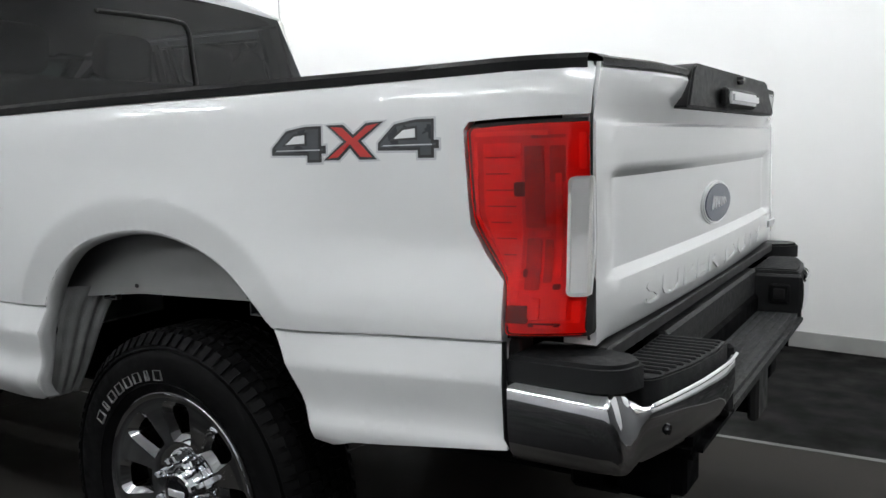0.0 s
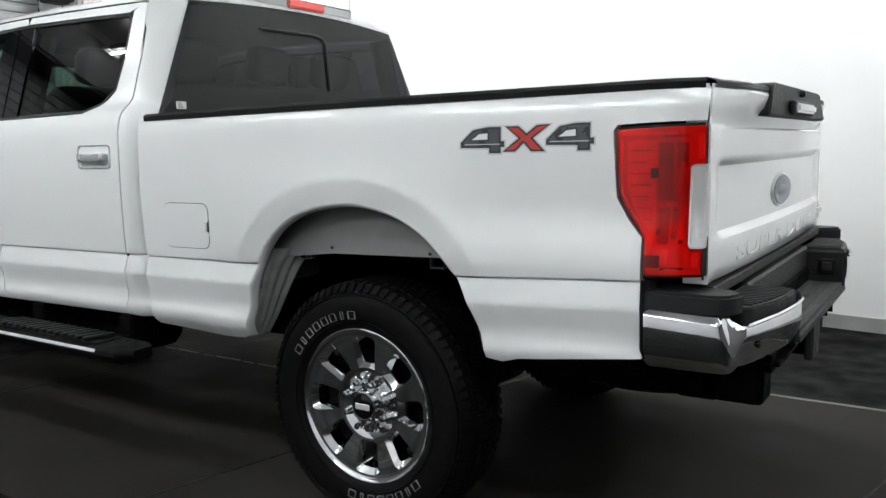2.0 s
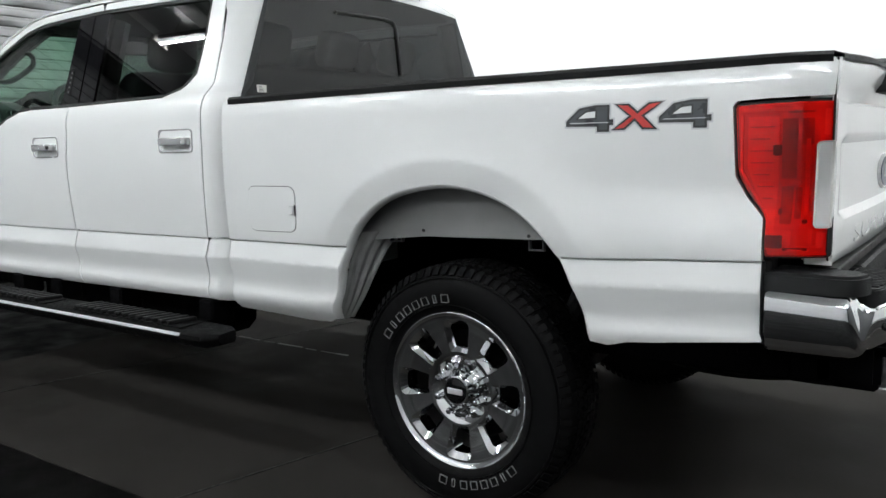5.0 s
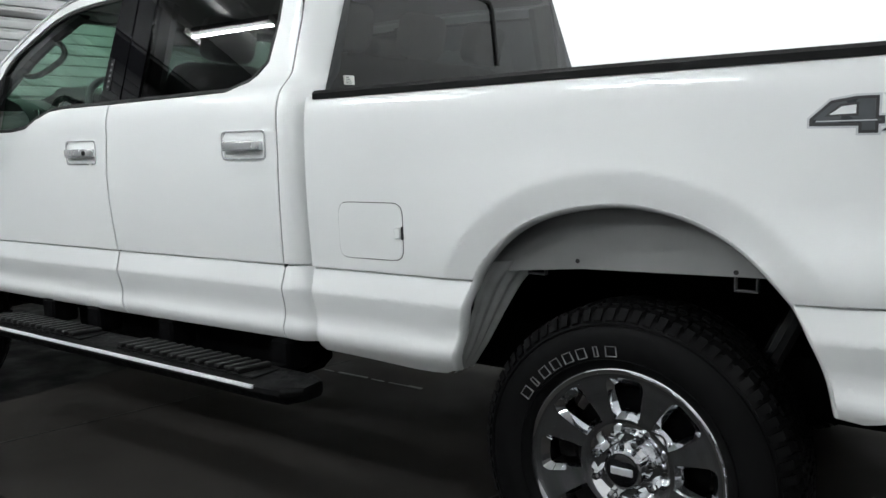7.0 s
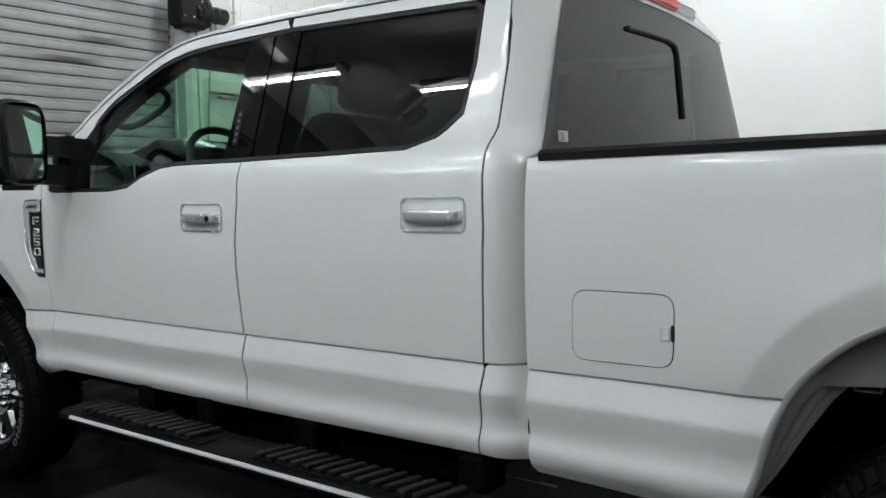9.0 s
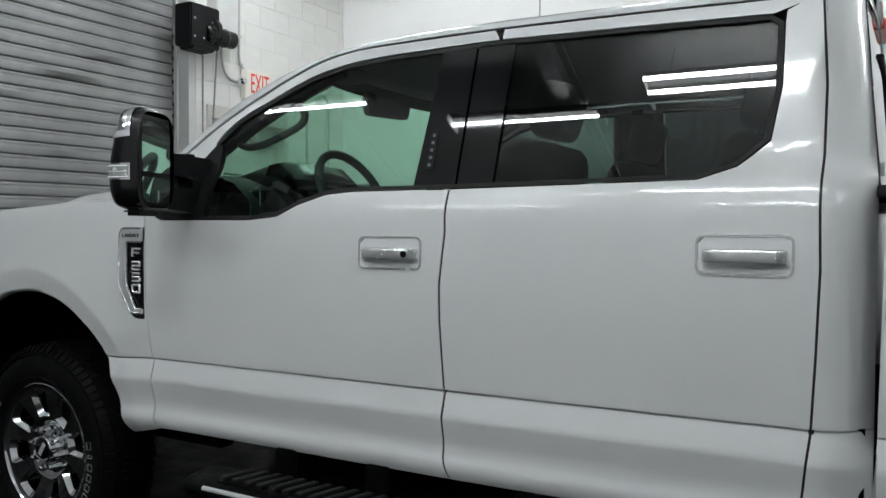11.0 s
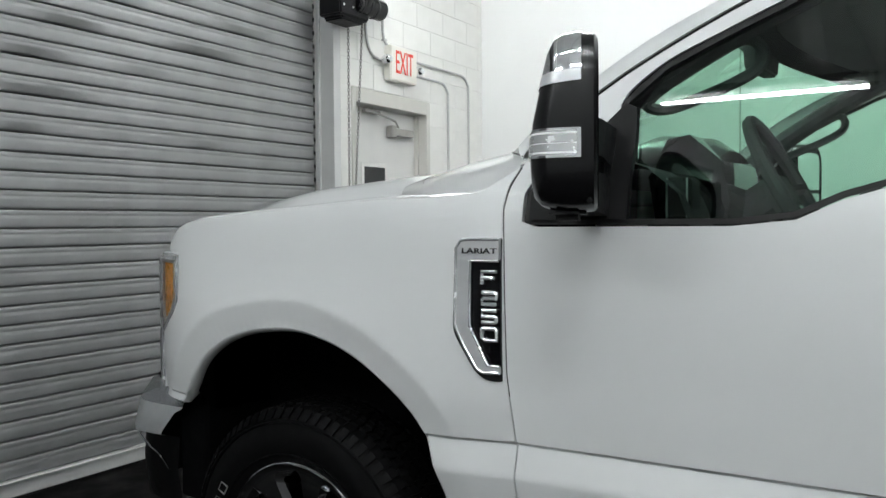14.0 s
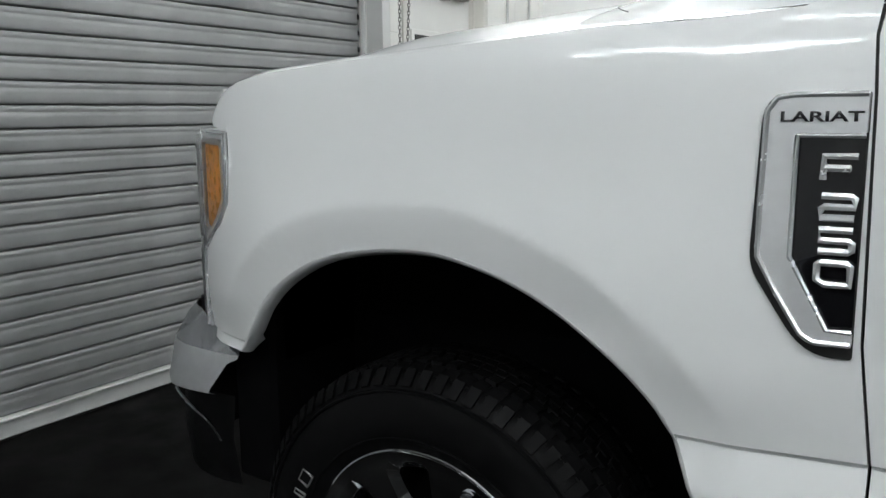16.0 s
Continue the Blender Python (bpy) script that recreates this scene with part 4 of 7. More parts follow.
part("slider_frame", sweep(bmesh.new(), [RW(0.70, 1.865), RW(1.05, 1.87), RW(1.115, 1.86), RW(1.135, 1.83), RW(1.14, 1.60)], 0.0085, 6), SEAL, rear_win, "black frame of the sliding pane")
part("sticker", boxes(((-1.041, 0.185, 1.488), (-1.034, 0.232, 1.518))), PAPER, rear_win, "small white paper sticker")
for k in range(4):
    part("print", boxes(((-1.034, 0.19, 1.492 + 0.006 * k), (-1.0332, 0.218 - 0.004 * k, 1.4945 + 0.006 * k))), DECAL_GREY, rear_win, "tiny unreadable print bar")
stop = part("brake_lamp", boxes(((-1.14, 0.665, 1.984), (-1.058, 1.365, 2.028)), bevel=0.01, seg=2), CLEAR_LENS, truck, "high mounted stop lamp with clear ends")
part("stop_lens", boxes(((-1.135, 0.885, 1.986), (-1.050, 1.145, 2.026)), bevel=0.008, seg=2), RED_MID, stop, "red stop lens")
part("lamp_housing", boxes(((-1.155, 0.65, 1.978), (-1.074, 1.38, 2.034)), bevel=0.006), GLOSS_BLACK, stop)
part("lamp_reflector", boxes(((-1.08, 0.672, 1.988), (-1.066, 1.358, 2.024)), bevel=0.003), TRIM_PALE, stop, "pale reflector behind the clear lens")

# hood, cowl, nose
def hood_z(x, v):
    """Height of the bonnet: v runs from its outer edge (0) to the middle (1)."""
    edge = float(np.interp(x, [-4.92, -4.75, -4.5, -4.35, -4.0, -3.7, -3.35], [1.20, 1.30, 1.375, 1.410, 1.436, 1.452, 1.468]))
    mid = float(np.interp(x, [-4.95, -4.84, -4.6, -4.3, -3.9, -3.5, -3.3], [1.36, 1.445, 1.495, 1.535, 1.565, 1.585, 1.59]))
    return edge + (mid - edge) * (0.35 * v + 0.65 * smooth01((v - 0.24) / 0.26))


def hood_edge(x):
    return side(min(x, -3.4), 1.40) + 0.035 + (0.25 * ((-4.5 - x) / 0.42) ** 2 if x < -4.5 else 0)


rows = []
for k in range(31):
    x = -4.90 + 1.56 * k / 30
    y0 = hood_edge(x)
    rows.append([(x - 0.06 * (1 - abs(2 * u - 1)) * (1 - k / 30) + (0.10 * (2 * u - 1) ** 2 if k == 0 else 0) - 0.12 * (1 - (2 * u - 1) ** 2) * (k / 30) ** 3, y0 + 2 * (YC - y0) * u, hood_z(x, 1 - abs(2 * u - 1))) for u in [j / 40 for j in range(41)]])
bm = loft(bmesh.new(), rows)
for f in bm.faces:
    f.normal_update()
    if f.normal.z < 0:
        f.normal_flip()
hood = part("bonnet", bm, PAINT, truck)
# fender top roll between the fender sheet and the bonnet
for s in (0, 1):
    rows = []
    for k in range(25):
        x = -4.548 + 1.203 * k / 24
        zt = float(np.interp(x, [-4.552, -4.530, -4.492, -4.44, -4.353, -4.174, -3.98, -3.72, -3.36], [1.322, 1.348, 1.378, 1.395, 1.408, 1.422, 1.434, 1.452, 1.456]))
        y0 = side(x, zt)
        pts = [(x, y0, zt), (x, y0 + 0.012, zt + 0.006), (x, y0 + 0.03, zt + 0.008), (x, hood_edge(x) + 0.02, max(zt + 0.004, hood_z(x, 0.0) - 0.003))]
        rows.append([(p[0], p[1] if s == 0 else 2 * YC - p[1], p[2]) for p in pts])
    bm = loft(bmesh.new(), rows)
    for f in bm.faces:
        f.normal_update()
        if f.normal.z < 0:
            f.normal_flip()
    part("fender_top", bm, PAINT, truck)
part("cowl", loft(bmesh.new(), [[(-3.42 - 0.16 * (1 - (2 * u - 1) ** 2), 0.44 + 1.15 * u, 1.455 + 0.11 * (1 - (2 * u - 1) ** 4)) for u in [i / 16 for i in range(17)]], [(-3.30 - 0.20 * (1 - (2 * u - 1) ** 2), 0.44 + 1.15 * u, 1.555 + 0.02 * (1 - (2 * u - 1) ** 2)) for u in [i / 16 for i in range(17)]]]), BLACK, truck, "black plastic cowl grille")
HZ = lambda x, y: hood_z(x, (y - hood_edge(x)) / (YC - hood_edge(x)))
for s in (0, 1):
    # cowl panel between the fender crease, the bonnet and the windscreen pillar
    ra = [(-3.58, 0.055, 1.452), (-3.47, 0.045, 1.456), (-3.41, 0.038, 1.468), (-3.350, 0.050, 1.511), (-3.335, 0.058, 1.542)]
    rb = [(-3.78, 0.20, HZ(-3.78, 0.20) - 0.003), (-3.65, 0.20, 1.508), (-3.54, 0.20, 1.540), (-3.48, 0.20, 1.557), (-3.44, 0.20, 1.566)]
    rc = [(-3.92, 0.42, HZ(-3.92, 0.42) - 0.003), (-3.78, 0.42, 1.545), (-3.65, 0.42, 1.572), (-3.57, 0.42, 1.583), (-3.52, 0.42, 1.588)]
    rd = [(-3.95, 0.62, HZ(-3.95, 0.62) - 0.004), (-3.80, 0.62, 1.565), (-3.68, 0.62, 1.575), (-3.60, 0.62, 1.580), (-3.56, 0.62, 1.584)]
    G = [[crom(r, 5)[k] for r in (ra, rb, rc, rd)] for k in range(len(crom(ra, 5)))]
    G = [crom(g, 5) for g in G]
    flip = lambda p: (p[0], p[1] if s == 0 else 2 * YC - p[1], p[2])
    part("cowl_corner", loft(bmesh.new(), [[flip(p) for p in g] for g in G]), PAINT, truck)
    k = len(G) // 8 + 1
    part("shut_line", sweep(bmesh.new(), [flip((p[0], p[1], p[2] + 0.0005)) for p in G[k][7:]], 0.0010, 5), SEAL, truck)
    # foot of the windscreen pillar above its seam
    seam = [(-3.338, 0.060, 1.544), (-3.39, 0.13, 1.5575), (-3.44, 0.20, 1.568)]
    root = [(-3.338, side(-3.34, 1.55) + 0.004, 1.552), (-3.366, side(-3.368, 1.572) + 0.018, 1.574), (-3.325, side(-3.33, 1.617) + 0.06, 1.622)]
    part("pillar_foot", loft(bmesh.new(), [[flip(p) for p in crom(seam, 4)], [flip(p) for p in crom(root, 4)]]), PAINT, truck)
    part("shut_line", sweep(bmesh.new(), [flip((p[0], p[1] - 0.001, p[2])) for p in crom(seam, 4)], 0.0016, 5), SEAL, truck)

# grille and nose (turned away from the camera)
part("grille", boxes(((-4.96, 0.42, 0.92), (-4.86, 1.61, 1.33)), bevel=0.03, seg=3), CHROME, truck, "chrome grille")
for k in range(2):
    part("grille_bar", boxes(((-4.98, 0.36, 1.01 + 0.15 * k), (-4.93, 1.67, 1.08 + 0.15 * k)), bevel=0.012, seg=2), CHROME, truck)
for s in (0, 1):
    o = ccw([(-4.484, 1.308), (-4.60, 1.304), (-4.80, 1.30), (-4.80, 0.88), (-4.636, 0.870), (-4.632, 0.99), (-4.622, 1.047), (-4.598, 1.067), (-4.519, 1.117), (-4.483, 1.162)])
    lamp_y = lambda x, z: side(max(x, -4.64), 1.22) + 0.003 + (1.1 * (-4.64 - x) if x < -4.64 else 0)
    hl = panel("headlamp", o, SATIN, truck, depth=0.05, step=0.04, bulge=lamp_y, label="headlamp with chrome surround")
    o2 = ccw([(-4.495, 1.29), (-4.61, 1.286), (-4.79, 1.285), (-4.79, 0.90), (-4.65, 0.90), (-4.642, 1.05), (-4.605, 1.08), (-4.530, 1.125), (-4.496, 1.168)])
    dk = panel("reflector", o2, SATIN, hl, lift=0.002, depth=0.006, step=0.05, bulge=lamp_y)
    am = ccw(rounded([(-4.504, 1.272), (-4.592, 1.274), (-4.596, 1.105), (-4.572, 1.100), (-4.530, 1.135), (-4.505, 1.170)], [0.006] * 6, 3))
    amb = panel("amber_reflector", am, AMBER, hl, lift=0.005, depth=0.006, step=0.03, bulge=lamp_y, label="amber side reflector")
    for k in range(4):
        z = 1.115 + 0.042 * k
        part("amber_cell", boxes(((-4.568, lamp_y(-4.555, z) - 0.004, z), (-4.545, lamp_y(-4.555, z) + 0.012, z + 0.018)), bevel=0.003), AMBER, amb)
    ring("reflector_frame", offset(am, 0.0125), offset(am, 0.0035), SATIN, hl, lift=0.012, depth=0.012, bulge=lamp_y, label="bright frame round the amber reflector")
    edge = [(-4.606, 1.300), (-4.496, 1.297), (-4.486, 1.284), (-4.487, 1.165), (-4.525, 1.115), (-4.602, 1.062), (-4.626, 1.042), (-4.636, 0.99), (-4.640, 0.875)]
    bm = bmesh.new()
    sweep(bm, [(x, lamp_y(x, z) - 0.004, z) for x, z in crom(edge, 4)], 0.0048, 8)
    part("lamp_edge", bm, HANDLE_CHROME, hl, "thin chrome edge of the headlamp")
    bm = bmesh.new()
    sweep(bm, [(-4.632, lamp_y(-4.62, 1.2) + 0.006, 1.295), (-4.638, lamp_y(-4.62, 1.2) + 0.01, 1.12), (-4.645, lamp_y(-4.62, 1.0) + 0.014, 0.90)], 0.007, 8)
    part("lamp_bar", bm, HANDLE_CHROME, hl, "upright chrome bar")
    lens = panel("lamp_lens", offset(o2, 0.004), CLEAR_LENS, hl, lift=0.016, depth=0.004, step=0.05, bulge=lamp_y, label="clear outer lens")
    if s:
        kids = [hl] + list(hl.children_recursive)
        for ob in kids:
            ob.data.transform(Matrix.Translation((0, 2 * YC, 0)) @ Matrix.Diagonal((1, -1, 1, 1)))
            ob.data.flip_normals()
# front bumper: chrome bar wrapping round the corner over a black lower air dam
def wrap_bar(name, rowsxy, zs, material, label=""):
    bm = bmesh.new()
    loft(bm, [[(x, y, z) for x, y in r] for r, z in zip(rowsxy, zs)])
    bmesh.ops.solidify(bm, geom=bm.faces[:], thickness=0.012)
    return part(name, bm, material, truck, label)


def nose_line(x0, grow):
    half = [(x0 - 0.012, 0.085 - grow), (x0 - 0.09, 0.080 - grow), (-4.79, 0.100 - grow), (-4.88, 0.19 - grow * 0.7), (-4.98 - grow, 0.45), (-5.03 - grow, 0.75), (-5.045 - grow, YC)]
    full = crom(half + [(x, 2 * YC - y) for x, y in half[-2::-1]], 4)
    return full


wrap_bar("bumper_top", [nose_line(-4.66, -0.075), nose_line(-4.61, -0.045), nose_line(-4.565, -0.012), nose_line(-4.560, 0.0)], [0.868, 0.852, 0.820, 0.806], CHROME, "polished chrome upper face of the bumper")
# satin silver replaces mirror chrome, so bright reflection is in the colour
fb = wrap_bar("front_bumper", [nose_line(-4.560, 0.0), nose_line(-4.560, 0.004), nose_line(-4.588, 0.010), nose_line(-4.622, 0.032), nose_line(-4.630, 0.030), nose_line(-4.630, 0.01)], [0.806, 0.800, 0.786, 0.728, 0.716, 0.708], SATIN, "chrome front bumper, its bright reflection put in as pale satin")
wrap_bar("air_dam", [nose_line(-4.60, -0.02), nose_line(-4.60, -0.01), nose_line(-4.60, -0.03)], [0.70, 0.60, 0.48], BLACK, "black plastic air dam")
for s in (0, 1):
    P = [(-4.775, 0.075, 0.706), (-4.755, 0.062, 0.700), (-4.71, 0.060, 0.672), (-4.66, 0.065, 0.645), (-4.63, 0.075, 0.60)]
    part("dam_edge", sweep(bmesh.new(), crom([(x, y if s == 0 else 2 * YC - y, z) for x, y, z in P], 3), 0.004, 6), CHROME, fb, "thin bright edge of the air dam")
wrap_bar("bumper_filler", [nose_line(-4.56, -0.10), nose_line(-4.56, -0.10)], [0.88, 0.835], BLACK, "black filler above the bumper")

# ---- the truck: tail ----
def gate_x(y, z):
    """The tailgate's outer face."""
    u = abs(y - YC)
    x = 1.150 - 0.022 * (u / 0.9) ** 2
    e = smooth01((u - 0.850) / 0.04)
    r = float(np.interp(z, [0.93, 0.945, 1.02, 1.045, 1.065, 1.245, 1.268, 1.275, 1.345, 1.352, 1.362, 1.41, 1.445, 1.462], [-0.004, 0.006, 0.012, 0.010, -0.008, -0.008, 0.010, 0.012, 0.012, 0.006, 0.012, 0.040, 0.046, 0.036]))
    if z < 1.36:
        if 1.04 < z < 1.275:
            r += 0.016 * smooth01((u - 0.775) / 0.08) * float(np.interp(z, [1.04, 1.065, 1.245, 1.275], [0, 1, 1, 0]))
        x += r * (1 - e) + 0.008 * e
    else:
        x += r * (1 - 0.75 * smooth01((u - 0.62) / 0.28))
    return x


bm = bmesh.new()
ys = [0.116 + (2 * YC - 0.232) * k / 56 for k in range(57)]
zs = [0.935, 0.945, 0.98, 1.02, 1.045, 1.055, 1.065, 1.10, 1.15, 1.2, 1.245, 1.257, 1.268, 1.275, 1.31, 1.345, 1.352, 1.362, 1.385, 1.41, 1.43, 1.445, 1.455, 1.462]
def gate_y(y, z):
    """Keeps the gate's ends clear of the rounded bed corners."""
    return YC + (y - YC) * (YC - max(0.116, side(1.131, z) + 0.006)) / (YC - 0.116)


rows = [[(1.07, y, zs[0]) for y in ys]] + [[(gate_x(y, z), gate_y(y, z), z) for y in ys] for z in zs] + [[(1.08, gate_y(y, 1.462), 1.464) for y in ys]]
loft(bm, rows)
bmesh.ops.recalc_face_normals(bm, faces=bm.faces)
tailgate = part("tailgate", bm, PAINT, truck)
part("gate_inner", boxes(((1.05, 0.185, 0.935), (1.10, 2 * YC - 0.185, 1.460))), PAINT_IN, tailgate)
for yy in (0.116, 2 * YC - 0.116):
    bm = bmesh.new()
    loft(bm, [[(1.07, gate_y(yy, z), z) for z in zs], [(gate_x(yy, z), gate_y(yy, z), z) for z in zs]])
    part("gate_side", bm, PAINT, tailgate)
for s in (0, 1):
    P = [(1.128, side(1.131, z) + 0.003, z) for z in [0.95 + 0.512 * k / 20 for k in range(21)]]
    part("gate_seal", sweep(bmesh.new(), [(x, y if s == 0 else 2 * YC - y, z) for x, y, z in P], 0.003, 6), SEAL, truck, "dark gap beside the tailgate")
bm = bmesh.new()
yt = [gate_y(y, 1.462) for y in ys]
loft(bm, [[(1.06, y, 1.464) for y in yt], [(1.06, y, 1.474) for y in yt], [(gate_x(y, 1.455) - 0.012, y, 1.476) for y in yt], [(gate_x(y, 1.455) + 0.001, y, 1.470) for y in yt], [(gate_x(y, 1.455) + 0.003, y, 1.456) for y in yt]])
part("gate_cap", bm, BLACK, tailgate, "black plastic cap along the tailgate top")
# black handle bezel
bz = [(y, z) for y, z in rounded([(0.495, 1.384), (2 * YC - 0.495, 1.384), (2 * YC - 0.585, 1.487), (0.585, 1.487)], [0.02, 0.02, 0.02, 0.02], 3)]
bm = bmesh.new()
prism(bm, bz, 1.212, 1.15, 0.008, axis="x")
for v in bm.verts:
    v.co.x += 0.012 * smooth01((1.46 - v.co.z) / 0.07) - 0.02 * ((v.co.y - YC) / 0.5) ** 2
bezel = part("handle_bezel", bm, GREY_PLASTIC, tailgate, "textured dark plastic handle bezel")
part("handle_recess", boxes(((1.205, 0.775, 1.394), (1.2255, 1.125, 1.440)), bevel=0.006), SEAL, bezel)
part("gate_handle", boxes(((1.215, 0.79, 1.401), (1.238, 1.105, 1.431)), bevel=0.007, seg=2), SATIN, bezel, "silver tailgate handle")
part("camera_eye", lathe(bmesh.new(), [(0.0, 0.012), (0.008, 0.011), (0.011, 0.006), (0.012, -0.006)], 14, "x", (1.207, 1.0, 1.468)), GLOSS_BLACK, bezel)
# oval emblem: a plain shape
def oval(ry, rz, n=36):
    return [(YC + ry * math.cos(2 * math.pi * k / n), 1.141 + rz * math.sin(2 * math.pi * k / n)) for k in range(n)]


bm = bmesh.new()
prism(bm, oval(0.158, 0.060), 1.150, 1.135, 0.004, axis="x")
emblem = part("emblem", bm, SATIN, tailgate, "chrome-rimmed oval emblem")
bm = bmesh.new()
prism(bm, oval(0.145, 0.052), 1.1525, 1.14, 0.002, axis="x")
part("emblem_face", bm, BADGE_BLUE, emblem, "dark blue oval face")
bm = bmesh.new()
sweep(bm, crom([(1.1535, YC - 0.075 + 0.15 * k / 10, 1.141 + (0.020 if k % 2 else -0.016) * (1 - 0.06 * k)) for k in range(11)], 4), 0.0035, 6)
part("emblem_mark", bm, DECAL_SILVER, emblem, "plain chrome squiggle")
# embossed lettering along the lower edge
bm = fit_text("SUPER DUTY", 1.28, 0.052, 0.0045, Matrix(((0, 0, 1, 1.160), (1, 0, 0, YC), (0, 1, 0, 0.992), (0, 0, 0, 1))))
for v in bm.verts:
    v.co.x += gate_x(v.co.y, 0.99) - 1.1620
left = set(bm.verts)
while left:
    todo, isle = [next(iter(left))], set()
    while todo:
        v = todo.pop()
        if v in isle:
            continue
        isle.add(v)
        todo += [e.other_vert(v) for e in v.link_edges]
    left -= isle
    one, new_v = bmesh.new(), {}
    for v in isle:
        new_v[v] = one.verts.new(v.co)
    for f in bm.faces:
        if f.verts[0] in isle:
            one.faces.new([new_v[v] for v in f.verts])
    part("gate_letter", one, PAINT, tailgate, "white embossed letter", smooth=20)
bm.free()

part("small_badge", boxes(((1.158, 1.72, 1.00), (1.166, 1.83, 1.025)), bevel=0.003), SATIN, tailgate, "small silver badge bar")

# ---- tail lamps ----
def tail_lamp():
    out = ccw([(0.987, 0.956), (1.136, 0.958), (1.136, 1.362), (1.05, 1.361), (0.910, 1.355), (0.900, 1.344), (0.910, 1.168), (0.941, 1.115), (0.986, 1.063)])
    r = ccw(rounded(out, [0.016, 0.012, 0.014, 0.01, 0.006, 0.006, 0.03, 0.03, 0.03], 3))
    lamp = panel("tail_lamp", r, SEAL, truck, lift=-0.012, depth=0.05, step=0.03, label="red tail lamp with a clear reversing lens")
    panel("lamp_bowl", offset(r, -0.008), RED_IN, lamp, lift=-0.006, depth=0.004, step=0.03, label="red moulded reflector")
    quad = lambda x0, x1, z0, z1: ccw(rounded([(x0, z0), (x1, z0), (x1, z1), (x0, z1)], min(0.004, (z1 - z0) / 3), 2))
    # stepped reflector block with slits between its fins
    fins = ccw([(0.936, 1.318), (1.012, 1.318), (1.010, 1.022), (0.992, 1.022), (0.990, 1.07), (0.950, 1.145), (0.936, 1.19)])
    panel("fin_block", fins, RED_MID, lamp, lift=-0.0045, depth=0.004, step=0.03, label="brighter red stepped reflector")
    for k in range(9):
        z = 1.292 - 0.0305 * k
        x0 = float(np.interp(z, [1.03, 1.07, 1.145, 1.19, 1.31], [0.998, 0.996, 0.958, 0.944, 0.940]))
        panel("slit", quad(x0, 1.000 - 0.010 * (k % 3 == 1), z - 0.0011, z + 0.0011), DEEP_RED, lamp, lift=-0.0030, depth=0.004, step=0.05)
        panel("fin", quad(x0 + 0.012 + 0.012 * (k % 2), 1.003, z - 0.0165, z - 0.0140), RED_HIGHLIGHT, lamp, lift=-0.0022, depth=0.006, step=0.05)
    # outer light guide: along the top, down the front edge and round the knee
    for x0, x1, z0, z1 in ((0.920, 1.060, 1.331, 1.340), (1.110, 1.122, 1.268, 1.335), (1.104, 1.118, 0.985, 1.025)):
        panel("light_tunnel", quad(x0, x1, z0, z1), RED_HIGHLIGHT, lamp, lift=-0.002, depth=0.006, step=0.03)
    band("light_guide", [(0.917, 1.322), (0.918, 1.180), (0.948, 1.126), (0.988, 1.066), (0.992, 0.978), (1.09, 0.974)], [(0.924, 1.322), (0.925, 1.182), (0.954, 1.130), (0.994, 1.068), (0.998, 0.984), (1.09, 0.980)], RED_MID, lamp, lift=-0.0032, depth=0.004, n=50)
    # flat darker patches: shade inside the red moulding is put into their colour
    for x0, x1, z0, z1 in ((1.018, 1.052, 1.160, 1.312), (1.062, 1.088, 1.245, 1.312), (1.020, 1.046, 1.045, 1.140), (1.052, 1.066, 1.058, 1.138), (1.030, 1.088, 1.326, 1.332)):
        panel("dark_cell", quad(x0, x1, z0, z1), DEEP_RED, lamp, lift=-0.0035, depth=0.004, step=0.05, label="deep red patch, painted shade between the reflectors")
    for x0, x1, z0, z1 in ((0.998, 1.018, 1.219, 1.246), (0.990, 1.030, 0.984, 1.016), (1.032, 1.086, 0.978, 0.984), (1.016, 1.024, 1.068, 1.084), (1.070, 1.082, 1.046, 1.056)):
        panel("black_cell", quad(x0, x1, z0, z1), CAVITY_SHADE, lamp, lift=-0.0025, depth=0.004, step=0.05, label="very dark red patch, painted shade of a lamp cavity")
    for x0, x1, z0, z1 in ((1.072, 1.082, 1.066, 1.262), (1.086, 1.096, 0.992, 1.034), (1.034, 1.108, 0.986, 0.990), (1.036, 1.062, 1.143, 1.155), (1.030, 1.050, 0.992, 1.03)):
        panel("light_tunnel", quad(x0, x1, z0, z1), RED_MID, lamp, lift=-0.001, depth=0.008, step=0.05)
    panel("red_lens", offset(r, -0.007), RED_LENS, lamp, lift=0.006, depth=0.006, step=0.03, label="glossy red outer lens")
    rv = ccw(rounded([(1.097, 1.035), (1.1355, 1.035), (1.1355, 1.255), (1.097, 1.255)], [0.014, 0.006, 0.006, 0.014], 4))
    panel("reverse_bowl", rv, TRIM_PALE, lamp, lift=0.0075, depth=0.008, step=0.03, label="pale reversing reflector")
    ring("reverse_frame", rv, offset(rv, -0.005), PAPER, lamp, lift=0.0105, depth=0.005)
    for k in range(8):
        z = 1.050 + 0.025 * k
        panel("flute", quad(1.104, 1.132, z, z + 0.014), TRIM_PALE, lamp, lift=0.0085, depth=0.003, step=0.05)
    panel("reverse_lens", rv, CLEAR_LENS, lamp, lift=0.0125, depth=0.004, step=0.03, label="clear reversing lens")
    return lamp


lamp = tail_lamp()
mirrored(lamp, truck)

# ---- rear bumper ----
bumper = part("rear_bumper", boxes(((1.05, 0.20, 0.66), (1.17, 2 * YC - 0.20, 0.80)), bevel=0.01), DARK, truck, "chrome step bumper with black tread pads")


